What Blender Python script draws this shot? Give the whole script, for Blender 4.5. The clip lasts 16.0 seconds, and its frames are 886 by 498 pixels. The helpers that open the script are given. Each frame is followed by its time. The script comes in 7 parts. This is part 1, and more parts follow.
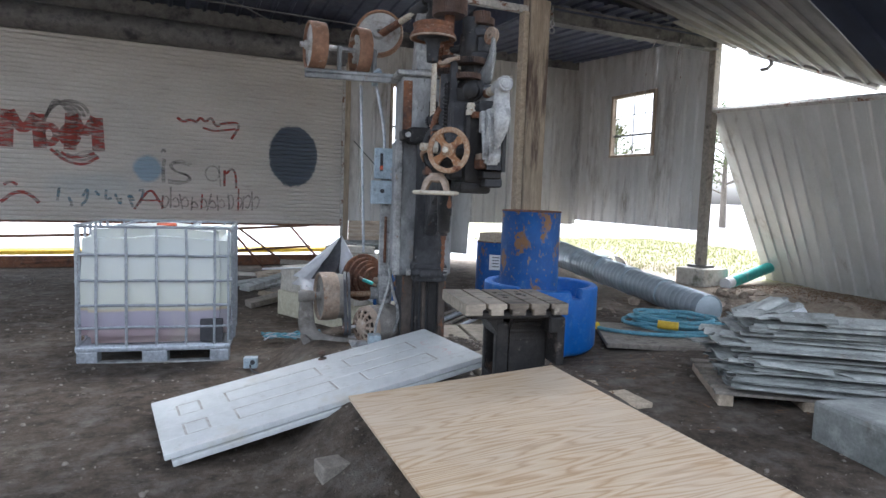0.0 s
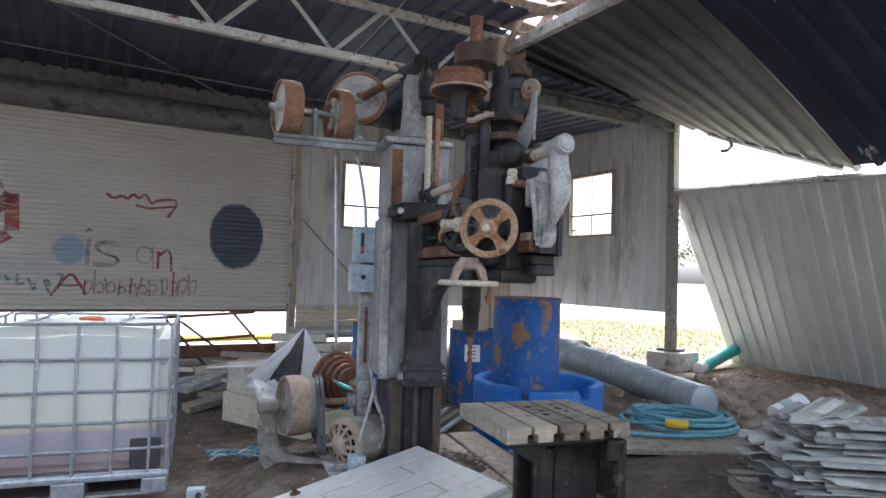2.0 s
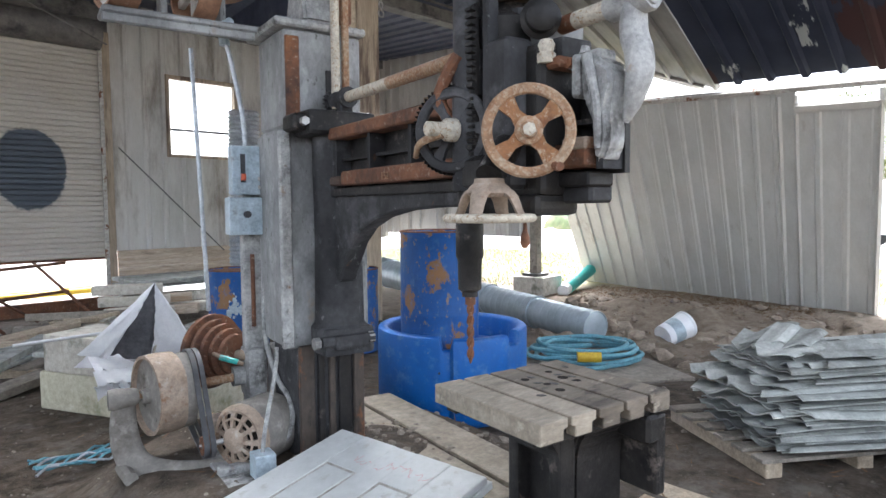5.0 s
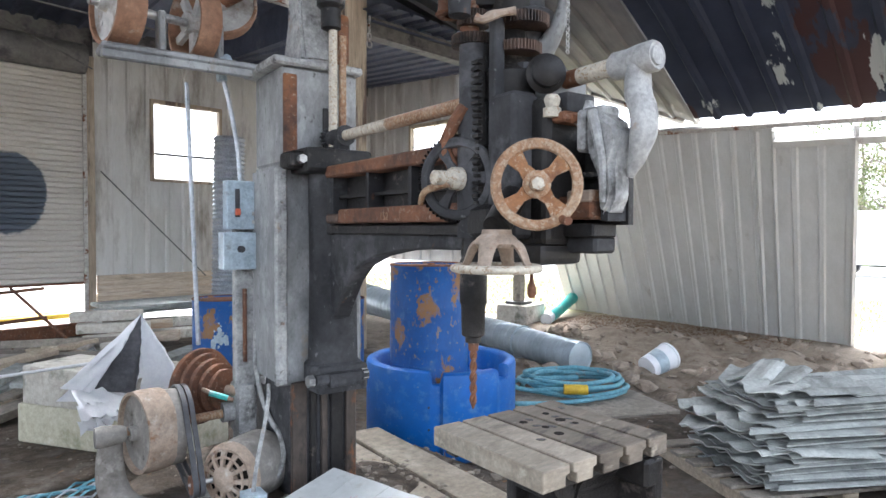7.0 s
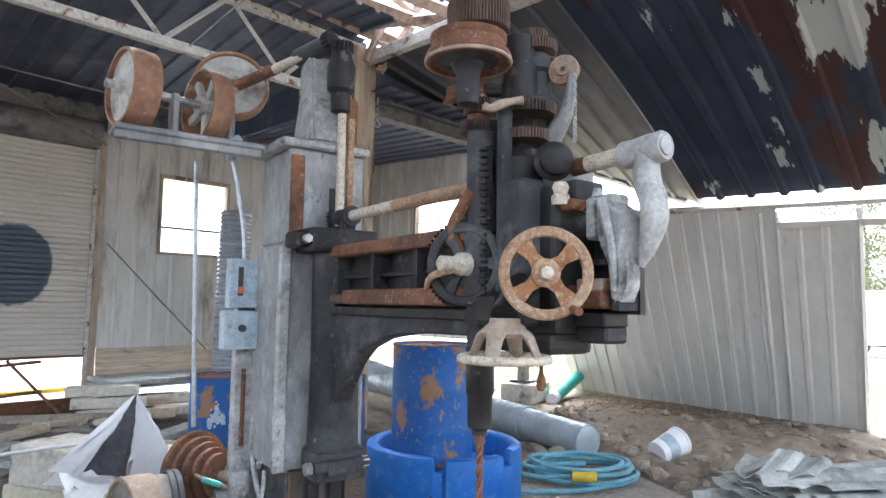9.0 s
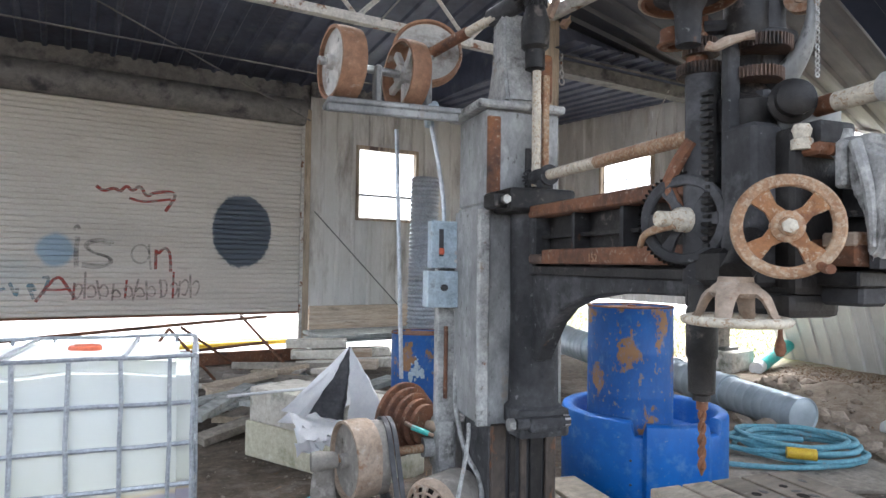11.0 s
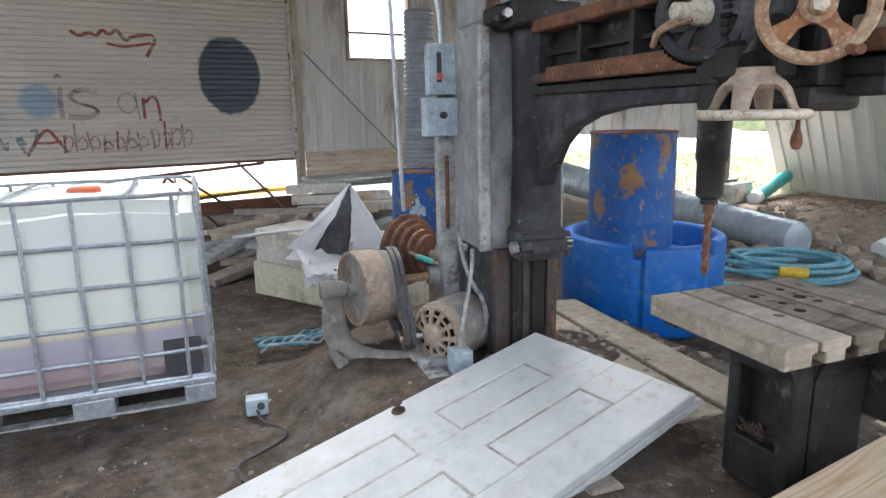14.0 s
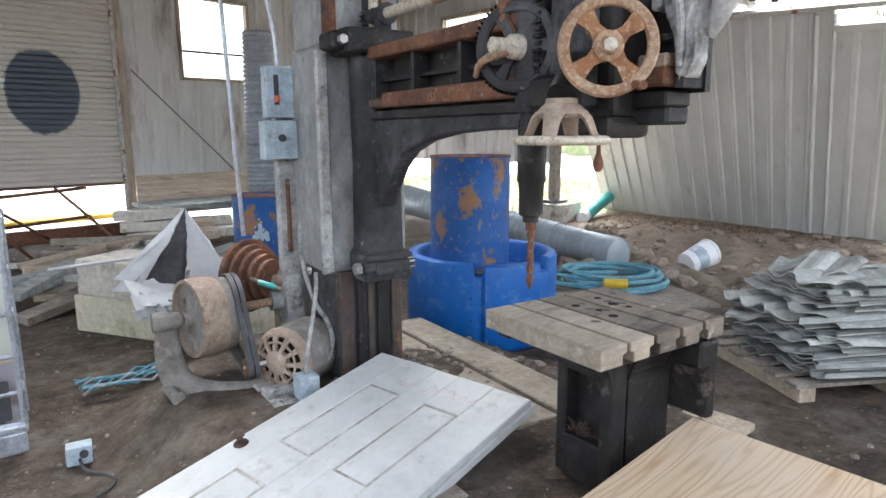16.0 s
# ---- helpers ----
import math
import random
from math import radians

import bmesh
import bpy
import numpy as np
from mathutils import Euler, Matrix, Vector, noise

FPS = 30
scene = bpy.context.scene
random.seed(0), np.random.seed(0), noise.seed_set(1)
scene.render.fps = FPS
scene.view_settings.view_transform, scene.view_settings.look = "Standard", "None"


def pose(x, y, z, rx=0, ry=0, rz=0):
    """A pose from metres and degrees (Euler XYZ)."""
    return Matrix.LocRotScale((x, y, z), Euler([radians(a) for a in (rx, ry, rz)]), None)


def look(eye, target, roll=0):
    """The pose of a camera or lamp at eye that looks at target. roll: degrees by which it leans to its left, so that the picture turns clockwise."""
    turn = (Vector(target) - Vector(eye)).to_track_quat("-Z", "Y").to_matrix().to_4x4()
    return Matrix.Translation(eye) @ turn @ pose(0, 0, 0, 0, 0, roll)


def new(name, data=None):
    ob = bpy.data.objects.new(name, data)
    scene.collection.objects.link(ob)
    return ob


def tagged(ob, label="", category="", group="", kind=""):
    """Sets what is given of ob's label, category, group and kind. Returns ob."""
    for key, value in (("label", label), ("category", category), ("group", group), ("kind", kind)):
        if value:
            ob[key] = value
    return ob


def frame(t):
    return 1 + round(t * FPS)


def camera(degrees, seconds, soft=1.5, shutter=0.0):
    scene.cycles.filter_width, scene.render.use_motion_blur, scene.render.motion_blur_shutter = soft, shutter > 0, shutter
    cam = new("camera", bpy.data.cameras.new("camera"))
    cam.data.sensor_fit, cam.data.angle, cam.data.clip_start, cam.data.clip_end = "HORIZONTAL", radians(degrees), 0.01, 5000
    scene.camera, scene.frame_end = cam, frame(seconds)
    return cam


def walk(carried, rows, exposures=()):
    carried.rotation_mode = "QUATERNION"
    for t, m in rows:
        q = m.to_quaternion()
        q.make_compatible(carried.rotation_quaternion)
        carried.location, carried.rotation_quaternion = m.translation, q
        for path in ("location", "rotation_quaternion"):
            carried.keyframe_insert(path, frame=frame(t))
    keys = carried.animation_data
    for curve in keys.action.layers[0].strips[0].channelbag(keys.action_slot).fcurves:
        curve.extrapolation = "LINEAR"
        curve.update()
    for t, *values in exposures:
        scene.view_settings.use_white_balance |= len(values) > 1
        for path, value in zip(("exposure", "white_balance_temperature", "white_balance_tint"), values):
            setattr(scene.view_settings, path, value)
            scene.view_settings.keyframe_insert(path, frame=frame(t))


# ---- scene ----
cam = camera(69.6, 16.0)
PATH = [
    (0, (1.164, -0.028, 1.518), (1.974, 1.792, 1.345), 2.1),
    (0.5, (1.159, 0.172, 1.526), (2.02, 1.975, 1.433), 1.4),
    (1, (1.233, 0.458, 1.558), (2.111, 2.255, 1.604), 2.4),
    (1.5, (1.14, 0.689, 1.549), (2.077, 2.454, 1.626), 1.4),
    (2, (1.121, 0.899, 1.549), (2.107, 2.637, 1.632), 1.8),
    (2.5, (1.193, 1.095, 1.532), (2.177, 2.836, 1.565), 2.6),
    (3, (1.174, 1.291, 1.536), (2.204, 3.005, 1.558), 1.7),
    (3.5, (1.121, 1.523, 1.542), (2.314, 3.126, 1.458), 1.3),
    (4, (1.188, 1.691, 1.501), (2.417, 3.265, 1.399), 1.5),
    (4.5, (1.214, 1.824, 1.522), (2.457, 3.39, 1.493), 2.9),
    (5, (1.224, 2.021, 1.551), (2.634, 3.433, 1.42), -0.4),
    (7.5, (1.15, 2.062, 1.635), (2.62, 3.417, 1.625), 0.2),
    (8, (1.153, 2.063, 1.648), (2.627, 3.413, 1.714), 0.4),
    (8.5, (1.16, 2.07, 1.657), (2.63, 3.42, 1.791), 0.2),
    (9, (1.181, 2.096, 1.659), (2.624, 3.47, 1.833), 0.9),
    (9.5, (1.184, 2.154, 1.658), (2.45, 3.685, 1.882), 1.7),
    (12, (1.092, 2.179, 1.603), (2.058, 3.924, 1.467), 1.3),
    (12.5, (1.125, 2.232, 1.565), (2.066, 3.978, 1.311), 1.3),
    (13, (1.1, 2.216, 1.554), (2.012, 3.959, 1.195), 0.7),
    (13.5, (1.095, 2.213, 1.539), (2.014, 3.94, 1.123), 0.1),
    (14, (1.133, 2.209, 1.543), (2.125, 3.893, 1.119), -1.1),
    (14.5, (1.13, 2.185, 1.55), (2.332, 3.731, 1.144), -0.6),
    (15, (1.146, 2.181, 1.541), (2.465, 3.636, 1.16), 0.1),
    (15.5, (1.148, 2.163, 1.534), (2.502, 3.592, 1.183), 0.2),
    (16, (1.143, 2.158, 1.541), (2.512, 3.571, 1.183), -0.3),
]
walk(cam, [(t, look(eye, target, roll)) for t, eye, target, roll in PATH], exposures=[(0.0, 2.32, 5700, 10), (2.0, 2.32, 5750, 10), (5.0, 2.85, 5950, 10), (9.0, 3.1, 5850, 10), (12.5, 2.75, 6050, 10), (14.0, 2.7, 6100, 10), (16.0, 2.9, 6100, 10)])

# ---- world and light ----
world = bpy.data.worlds.new("world")
scene.world = world
world.use_nodes = True
wn = world.node_tree
sky = wn.nodes.new("ShaderNodeTexSky")
sky.sky_type, sky.sun_disc = "NISHITA", False
sky.sun_elevation, sky.sun_rotation = radians(58), radians(40)
sky.air_density, sky.dust_density, sky.ozone_density = 1.0, 6.0, 0.6
grey = wn.nodes.new("ShaderNodeHueSaturation")
grey.inputs["Saturation"].default_value = 0.25
wn.links.new(sky.outputs[0], grey.inputs["Color"])
wn.links.new(grey.outputs[0], wn.nodes["Background"].inputs[0])
wn.nodes["Background"].inputs[1].default_value = 0.15
sun = new("sun", bpy.data.lights.new("sun", "SUN"))
sun.data.energy, sun.data.angle, sun.data.color = 0.6, radians(60), (1.0, 0.97, 0.93)
sun.matrix_world = look((0, 0, 20), (-0.34 * 20, -0.41 * 20, 20 - 0.85 * 20))


# ---- materials ----
def nodes(name):
    m = bpy.data.materials.new(name)
    m.use_nodes = True
    t = m.node_tree
    return m, t, t.nodes["Principled BSDF"]


def noise_of(t, vec, scale, detail=6.0, rough=0.6):
    n = t.nodes.new("ShaderNodeTexNoise")
    n.inputs["Scale"].default_value, n.inputs["Detail"].default_value, n.inputs["Roughness"].default_value = scale, detail, rough
    t.links.new(vec, n.inputs["Vector"])
    return n.outputs["Fac"]


def ramp(t, fac, stops):
    r = t.nodes.new("ShaderNodeValToRGB")
    e = r.color_ramp.elements
    while len(e) < len(stops):
        e.new(0.5)
    for k, (p, c) in zip(e, stops):
        k.position, k.color = p, (*c, 1) if isinstance(c, tuple) else (c, c, c, 1)
    t.links.new(fac, r.inputs[0])
    return r.outputs[0]


def mix(t, fac, a, b, blend="MIX"):
    n = t.nodes.new("ShaderNodeMix")
    n.data_type, n.blend_type = "RGBA", blend
    for sock, v in ((n.inputs[0], fac), (n.inputs[6], a), (n.inputs[7], b)):
        if isinstance(v, (int, float)):
            sock.default_value = v
        elif isinstance(v, tuple):
            sock.default_value = (*v, 1)
        else:
            t.links.new(v, sock)
    return n.outputs[2]


def math_of(t, op, a, b=0.0):
    n = t.nodes.new("ShaderNodeMath")
    n.operation = op
    for sock, v in ((n.inputs[0], a), (n.inputs[1], b)):
        if isinstance(v, (int, float)):
            sock.default_value = v
        else:
            t.links.new(v, sock)
    return n.outputs[0]


def place_of(t, stretch=(1, 1, 1), world_space=False):
    src = t.nodes.new("ShaderNodeNewGeometry").outputs["Position"] if world_space else t.nodes.new("ShaderNodeTexCoord").outputs["Object"]
    m = t.nodes.new("ShaderNodeMapping")
    m.inputs["Scale"].default_value = stretch
    t.links.new(src, m.inputs["Vector"])
    return m.outputs[0]


def bump(t, bsdf, fac, strength=0.3, distance=0.01):
    b = t.nodes.new("ShaderNodeBump")
    b.inputs["Strength"].default_value, b.inputs["Distance"].default_value = strength, distance
    t.links.new(fac, b.inputs["Height"])
    t.links.new(b.outputs[0], bsdf.inputs["Normal"])


def worn(name, a, b, patches=(), rough=0.7, metal=0.0, scale=3.0, fine=60.0, stretch=(1, 1, 1), relief=0.25, world_space=True, vary=0.0, spec=0.5, grain=0.5):
    """A surface that wanders from colour a to b, with patches (colour, scale, from, to) of wear, and fine grain."""
    m, t, s = nodes(name)
    v = place_of(t, stretch, world_space)
    big, small = noise_of(t, v, scale), noise_of(t, v, fine, 4.0)
    c = ramp(t, big, ((0.3, a), (0.7, b)))
    mid = noise_of(t, v, scale * 4.5, 8.0, 0.7)
    c = mix(t, grain, c, ramp(t, mid, ((0.3, 0.2), (0.5, 0.5), (0.7, 0.8))), "OVERLAY")
    c = mix(t, grain * 0.6, c, ramp(t, small, ((0.3, 0.3), (0.5, 0.52), (0.7, 0.78))), "OVERLAY")
    for colour, sc, lo, hi in patches:
        n = math_of(t, "MULTIPLY", math_of(t, "SUBTRACT", noise_of(t, v, sc, 8.0, 0.68), 0.143), 1.4)
        c = mix(t, ramp(t, n, ((lo, 0.0), (hi, 1.0))), c, colour)
    if vary:
        o = t.nodes.new("ShaderNodeObjectInfo").outputs["Random"]
        g = t.nodes.new("ShaderNodeMapRange")
        g.inputs[3].default_value, g.inputs[4].default_value = 1 - vary, 1 + vary
        t.links.new(o, g.inputs[0])
        h = t.nodes.new("ShaderNodeHueSaturation")
        t.links.new(g.outputs[0], h.inputs["Value"])
        t.links.new(c, h.inputs["Color"])
        c = h.outputs[0]
    t.links.new(c, s.inputs["Base Color"])
    r = ramp(t, small, ((0.2, max(rough - 0.15, 0.05)), (0.8, min(rough + 0.15, 1.0))))
    t.links.new(r, s.inputs["Roughness"])
    s.inputs["Metallic"].default_value = metal
    s.inputs["Specular IOR Level"].default_value = spec
    bump(t, s, math_of(t, "ADD", math_of(t, "MULTIPLY", mid, 0.8), math_of(t, "MULTIPLY", small, 0.4)), relief, 0.008)
    return m


RUST = (0.17, 0.068, 0.03)
M = {}
M["galv"] = worn("weathered_siding", (0.5, 0.495, 0.475), (0.66, 0.64, 0.6), (((0.26, 0.23, 0.2), 1.6, 0.52, 0.75), ((0.62, 0.61, 0.58), 2.3, 0.6, 0.75)), 0.55, 0.25, 0.8, 40, (1, 1, 0.25), 0.1, vary=0.06, grain=0.25)
M["fallen"] = worn("painted_siding", (0.52, 0.52, 0.495), (0.64, 0.635, 0.6), (((0.22, 0.17, 0.12), 1.1, 0.62, 0.8),), 0.5, 0.1, 0.7, 40, (1, 1, 0.3), 0.1, vary=0.05, grain=0.2)
M["cast"] = worn("grimy_cast_iron", (0.018, 0.018, 0.02), (0.065, 0.065, 0.068), (((0.16, 0.16, 0.167), 3.5, 0.55, 0.85), ((0.2, 0.2, 0.2), 22.0, 0.66, 0.8), (RUST, 6.0, 0.7, 0.82)), 0.7, 0.15, 4, 90, relief=0.4, spec=0.3)
M["castgrey"] = worn("grey_painted_cast_iron", (0.13, 0.132, 0.133), (0.26, 0.262, 0.26), (((0.05, 0.05, 0.054), 2.6, 0.5, 0.85), ((0.42, 0.425, 0.42), 3.2, 0.5, 0.85), ((0.05, 0.047, 0.047), 34.0, 0.62, 0.8), ((0.2, 0.13, 0.08), 5.0, 0.7, 0.9)), 0.6, 0.2, 2.5, 80, (1, 1, 0.5), 0.3, grain=0.35)
M["castpale"] = worn("pale_scuffed_casting", (0.25, 0.253, 0.252), (0.45, 0.45, 0.435), (((0.07, 0.068, 0.066), 6.5, 0.53, 0.72), ((0.52, 0.52, 0.5), 16.0, 0.58, 0.8), ((0.3, 0.19, 0.1), 7.0, 0.66, 0.85)), 0.65, 0.1, 5, 80, relief=0.4, grain=0.55)
M["rust"] = worn("rusted_iron", (0.21, 0.09, 0.043), (0.1, 0.045, 0.028), (((0.3, 0.125, 0.045), 3.0, 0.58, 0.8), ((0.35, 0.27, 0.2), 45.0, 0.6, 0.78), ((0.04, 0.026, 0.022), 4.5, 0.52, 0.78)), 0.8, 0.1, 6, 110, relief=0.45)
M["rustpale"] = worn("rust_and_flaking_paint", (0.33, 0.22, 0.135), (0.25, 0.12, 0.055), (((0.46, 0.38, 0.28), 80.0, 0.46, 0.75), ((0.16, 0.07, 0.035), 9.0, 0.54, 0.8)), 0.75, 0.0, 9, 120, relief=0.4)
M["white_iron"] = worn("flaking_white_iron", (0.54, 0.5, 0.42), (0.45, 0.4, 0.31), (((0.3, 0.2, 0.12), 75.0, 0.56, 0.68), ((0.28, 0.15, 0.07), 25.0, 0.66, 0.8)), 0.7, 0.0, 9, 120, relief=0.4)
M["greasy"] = worn("greasy_black_iron", (0.008, 0.008, 0.009), (0.035, 0.032, 0.03), (((0.12, 0.1, 0.09), 9.0, 0.64, 0.74),), 0.5, 0.2, 8, 100, relief=0.4, spec=0.35)
M["steel"] = worn("dull_steel", (0.32, 0.32, 0.32), (0.45, 0.44, 0.42), ((RUST, 9.0, 0.62, 0.7),), 0.4, 0.7, 5, 90, relief=0.15)
M["zinc"] = worn("galvanised_tube", (0.36, 0.39, 0.43), (0.5, 0.53, 0.57), (((0.26, 0.28, 0.3), 8.0, 0.6, 0.8),), 0.4, 0.5, 9, 90, relief=0.08)
M["duct"] = worn("spiral_galvanised_duct", (0.36, 0.43, 0.48), (0.5, 0.57, 0.62), (((0.3, 0.35, 0.38), 1.5, 0.5, 0.8),), 0.4, 0.45, 2.5, 60, relief=0.03, grain=0.15)
M["bluedrum"] = worn("blue_painted_steel", (0.008, 0.09, 0.31), (0.006, 0.068, 0.25), (((0.24, 0.125, 0.05), 5.0, 0.59, 0.63), ((0.28, 0.19, 0.11), 24.0, 0.64, 0.7), ((0.05, 0.14, 0.33), 12.0, 0.56, 0.8)), 0.5, 0.0, 3, 80, (1, 1, 0.7), 0.12, grain=0.25)
M["blueplastic"] = worn("blue_moulded_plastic", (0.004, 0.12, 0.43), (0.004, 0.1, 0.38), (((0.1, 0.22, 0.45), 9.0, 0.55, 0.85), ((0.2, 0.24, 0.3), 30.0, 0.68, 0.8)), 0.5, 0.0, 2.5, 120, relief=0.08, grain=0.2)
M["white_door"] = worn("scuffed_white_paint", (0.54, 0.555, 0.545), (0.64, 0.655, 0.64), (((0.5, 0.46, 0.36), 2.2, 0.6, 0.9), ((0.4, 0.39, 0.35), 9.0, 0.62, 0.85), ((0.3, 0.27, 0.22), 45.0, 0.7, 0.85)), 0.5, 0.0, 3, 30, relief=0.08, grain=0.2)
M["oldwood"] = worn("weathered_timber", (0.34, 0.27, 0.2), (0.46, 0.38, 0.28), (((0.14, 0.1, 0.08), 4.0, 0.56, 0.7),), 0.85, 0.0, 4, 70, (1.0, 1.0, 0.12), 0.35, vary=0.12)
M["lumber"] = worn("grey_lumber", (0.2, 0.175, 0.145), (0.33, 0.295, 0.25), (((0.14, 0.12, 0.1), 5.0, 0.58, 0.72),), 0.85, 0.0, 5, 90, (1, 1, 1), 0.35, vary=0.15)
M["palewood"] = worn("pale_pine", (0.36, 0.29, 0.21), (0.48, 0.4, 0.3), (((0.3, 0.25, 0.18), 5.0, 0.6, 0.75),), 0.8, 0.0, 5, 90, (1, 1, 1), 0.25, vary=0.1)
M["sheet"] = worn("corrugated_fibre_sheet", (0.25, 0.265, 0.25), (0.4, 0.41, 0.385), (((0.12, 0.115, 0.1), 3.5, 0.56, 0.85), ((0.54, 0.55, 0.52), 6.0, 0.58, 0.8), ((0.3, 0.24, 0.17), 2.0, 0.64, 0.85)), 0.8, 0.0, 2.2, 70, relief=0.25, vary=0.22)
M["concrete"] = worn("rough_concrete", (0.5, 0.47, 0.41), (0.62, 0.58, 0.5), (((0.2, 0.2, 0.15), 3.0, 0.58, 0.75),), 0.9, 0.0, 4, 60, relief=0.4)
M["concretegreen"] = worn("mossy_concrete", (0.56, 0.53, 0.39), (0.66, 0.62, 0.48), (((0.32, 0.31, 0.18), 3.0, 0.6, 0.8),), 0.9, 0.0, 4, 60, relief=0.35)
M["tarp"] = worn("white_woven_sack", (0.78, 0.79, 0.82), (0.86, 0.87, 0.88), (((0.4, 0.4, 0.42), 7.0, 0.72, 0.95),), 0.6, 0.0, 6, 120, relief=0.2)
# dark grey stands in for the shade inside the sack's slit
M["sackdark"] = worn("sack_slit_shade", (0.12, 0.12, 0.13), (0.2, 0.2, 0.21), (), 0.8, 0.0, 6, 120, relief=0.2)
M["rubber"] = worn("black_rubber", (0.03, 0.03, 0.033), (0.07, 0.07, 0.075), (), 0.6, 0.0, 8, 90, relief=0.15)
M["bluebox"] = worn("pale_blue_enamel", (0.34, 0.42, 0.48), (0.42, 0.5, 0.55), (((0.25, 0.28, 0.3), 9.0, 0.64, 0.74),), 0.45, 0.1, 4, 80, relief=0.06)
M["teal"] = worn("teal_plastic_pipe", (0.03, 0.32, 0.29), (0.05, 0.4, 0.36), (((0.3, 0.33, 0.3), 5.0, 0.6, 0.75),), 0.45, 0.0, 4, 80, relief=0.05)
M["hose"] = worn("blue_hose", (0.09, 0.27, 0.35), (0.15, 0.34, 0.41), (((0.25, 0.25, 0.22), 9.0, 0.62, 0.76),), 0.6, 0.0, 7, 120, relief=0.1)
M["yellow"] = worn("yellow_paint", (0.55, 0.36, 0.02), (0.65, 0.45, 0.04), (), 0.5, 0.0, 5, 80, relief=0.1)
M["red"] = worn("red_plastic", (0.5, 0.09, 0.04), (0.58, 0.13, 0.06), (), 0.5, 0.0, 5, 80, relief=0.05)
M["gearrust"] = worn("oily_rusted_gear", (0.06, 0.045, 0.038), (0.14, 0.085, 0.06), (((0.02, 0.018, 0.017), 7.0, 0.55, 0.7),), 0.6, 0.3, 6, 90, relief=0.3)
M["paper"] = worn("paper_label", (0.66, 0.67, 0.68), (0.74, 0.75, 0.75), (), 0.7, 0.0, 9, 90, relief=0.03)
M["ink"] = worn("dark_print", (0.03, 0.03, 0.035), (0.06, 0.06, 0.065), (), 0.7, 0.0, 9, 90, relief=0.02)
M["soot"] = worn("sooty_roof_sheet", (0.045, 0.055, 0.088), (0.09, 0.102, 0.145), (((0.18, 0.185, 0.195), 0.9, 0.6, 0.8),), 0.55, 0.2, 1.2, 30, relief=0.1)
M["trusspaint"] = worn("chalky_truss_paint", (0.4, 0.38, 0.35), (0.52, 0.5, 0.46), ((RUST, 6.0, 0.6, 0.68),), 0.7, 0.1, 5, 70, relief=0.2)
M["housing"] = worn("dusty_dark_steel", (0.13, 0.125, 0.12), (0.22, 0.21, 0.2), (((0.05, 0.05, 0.055), 2.0, 0.5, 0.7),), 0.6, 0.3, 2, 50, relief=0.15)
M["pulleyrust"] = worn("brown_rusted_pulley", (0.3, 0.17, 0.105), (0.2, 0.1, 0.058), (((0.4, 0.33, 0.27), 8.0, 0.6, 0.74), ((0.1, 0.05, 0.03), 6.0, 0.6, 0.75)), 0.75, 0.1, 5, 100, relief=0.35)
M["dustrust"] = worn("dusty_brown_pulley_iron", (0.36, 0.29, 0.23), (0.25, 0.18, 0.13), (((0.2, 0.1, 0.05), 9.0, 0.58, 0.72), ((0.45, 0.4, 0.34), 14.0, 0.6, 0.74)), 0.8, 0.0, 6, 100, relief=0.35)
M["dustycast"] = worn("dust_covered_casting", (0.17, 0.155, 0.14), (0.3, 0.28, 0.25), (((0.09, 0.075, 0.062), 4.0, 0.5, 0.8), ((0.4, 0.38, 0.34), 9.0, 0.58, 0.85)), 0.85, 0.0, 4, 80, relief=0.35, grain=0.4)
M["wayiron"] = worn("oily_brown_way", (0.05, 0.04, 0.034), (0.09, 0.07, 0.056), (((0.26, 0.1, 0.035), 2.2, 0.58, 0.7), ((0.02, 0.018, 0.017), 6.0, 0.55, 0.75)), 0.6, 0.2, 4, 90, (2, 2, 1), 0.35)
M["dustgrey"] = worn("dust_white_pulley_face", (0.36, 0.35, 0.33), (0.52, 0.51, 0.48), (((0.16, 0.12, 0.09), 6.0, 0.55, 0.8), ((0.3, 0.16, 0.08), 9.0, 0.66, 0.85)), 0.85, 0.0, 4, 80, relief=0.3, grain=0.35)
M["boards"] = worn("bare_streaked_board", (0.42, 0.33, 0.24), (0.6, 0.52, 0.42), (((0.32, 0.19, 0.1), 2.5, 0.56, 0.8), ((0.16, 0.12, 0.09), 7.0, 0.66, 0.85)), 0.85, 0.0, 3, 60, (0.25, 1, 2.5), 0.25)
M["colgrey"] = worn("chalky_grey_column_paint", (0.2, 0.203, 0.205), (0.34, 0.343, 0.34), (((0.08, 0.08, 0.084), 3.0, 0.54, 0.85), ((0.46, 0.465, 0.46), 7.0, 0.58, 0.85), ((0.06, 0.055, 0.05), 40.0, 0.62, 0.8), ((0.28, 0.2, 0.13), 4.0, 0.68, 0.9)), 0.65, 0.1, 2.5, 80, (1, 1, 0.6), 0.3, grain=0.45)
M["dustyplank"] = worn("dusty_tan_plank", (0.2, 0.17, 0.13), (0.3, 0.26, 0.205), (((0.15, 0.125, 0.095), 5.0, 0.58, 0.75),), 0.9, 0.0, 4, 80, (1, 1, 1), 0.35, vary=0.15)


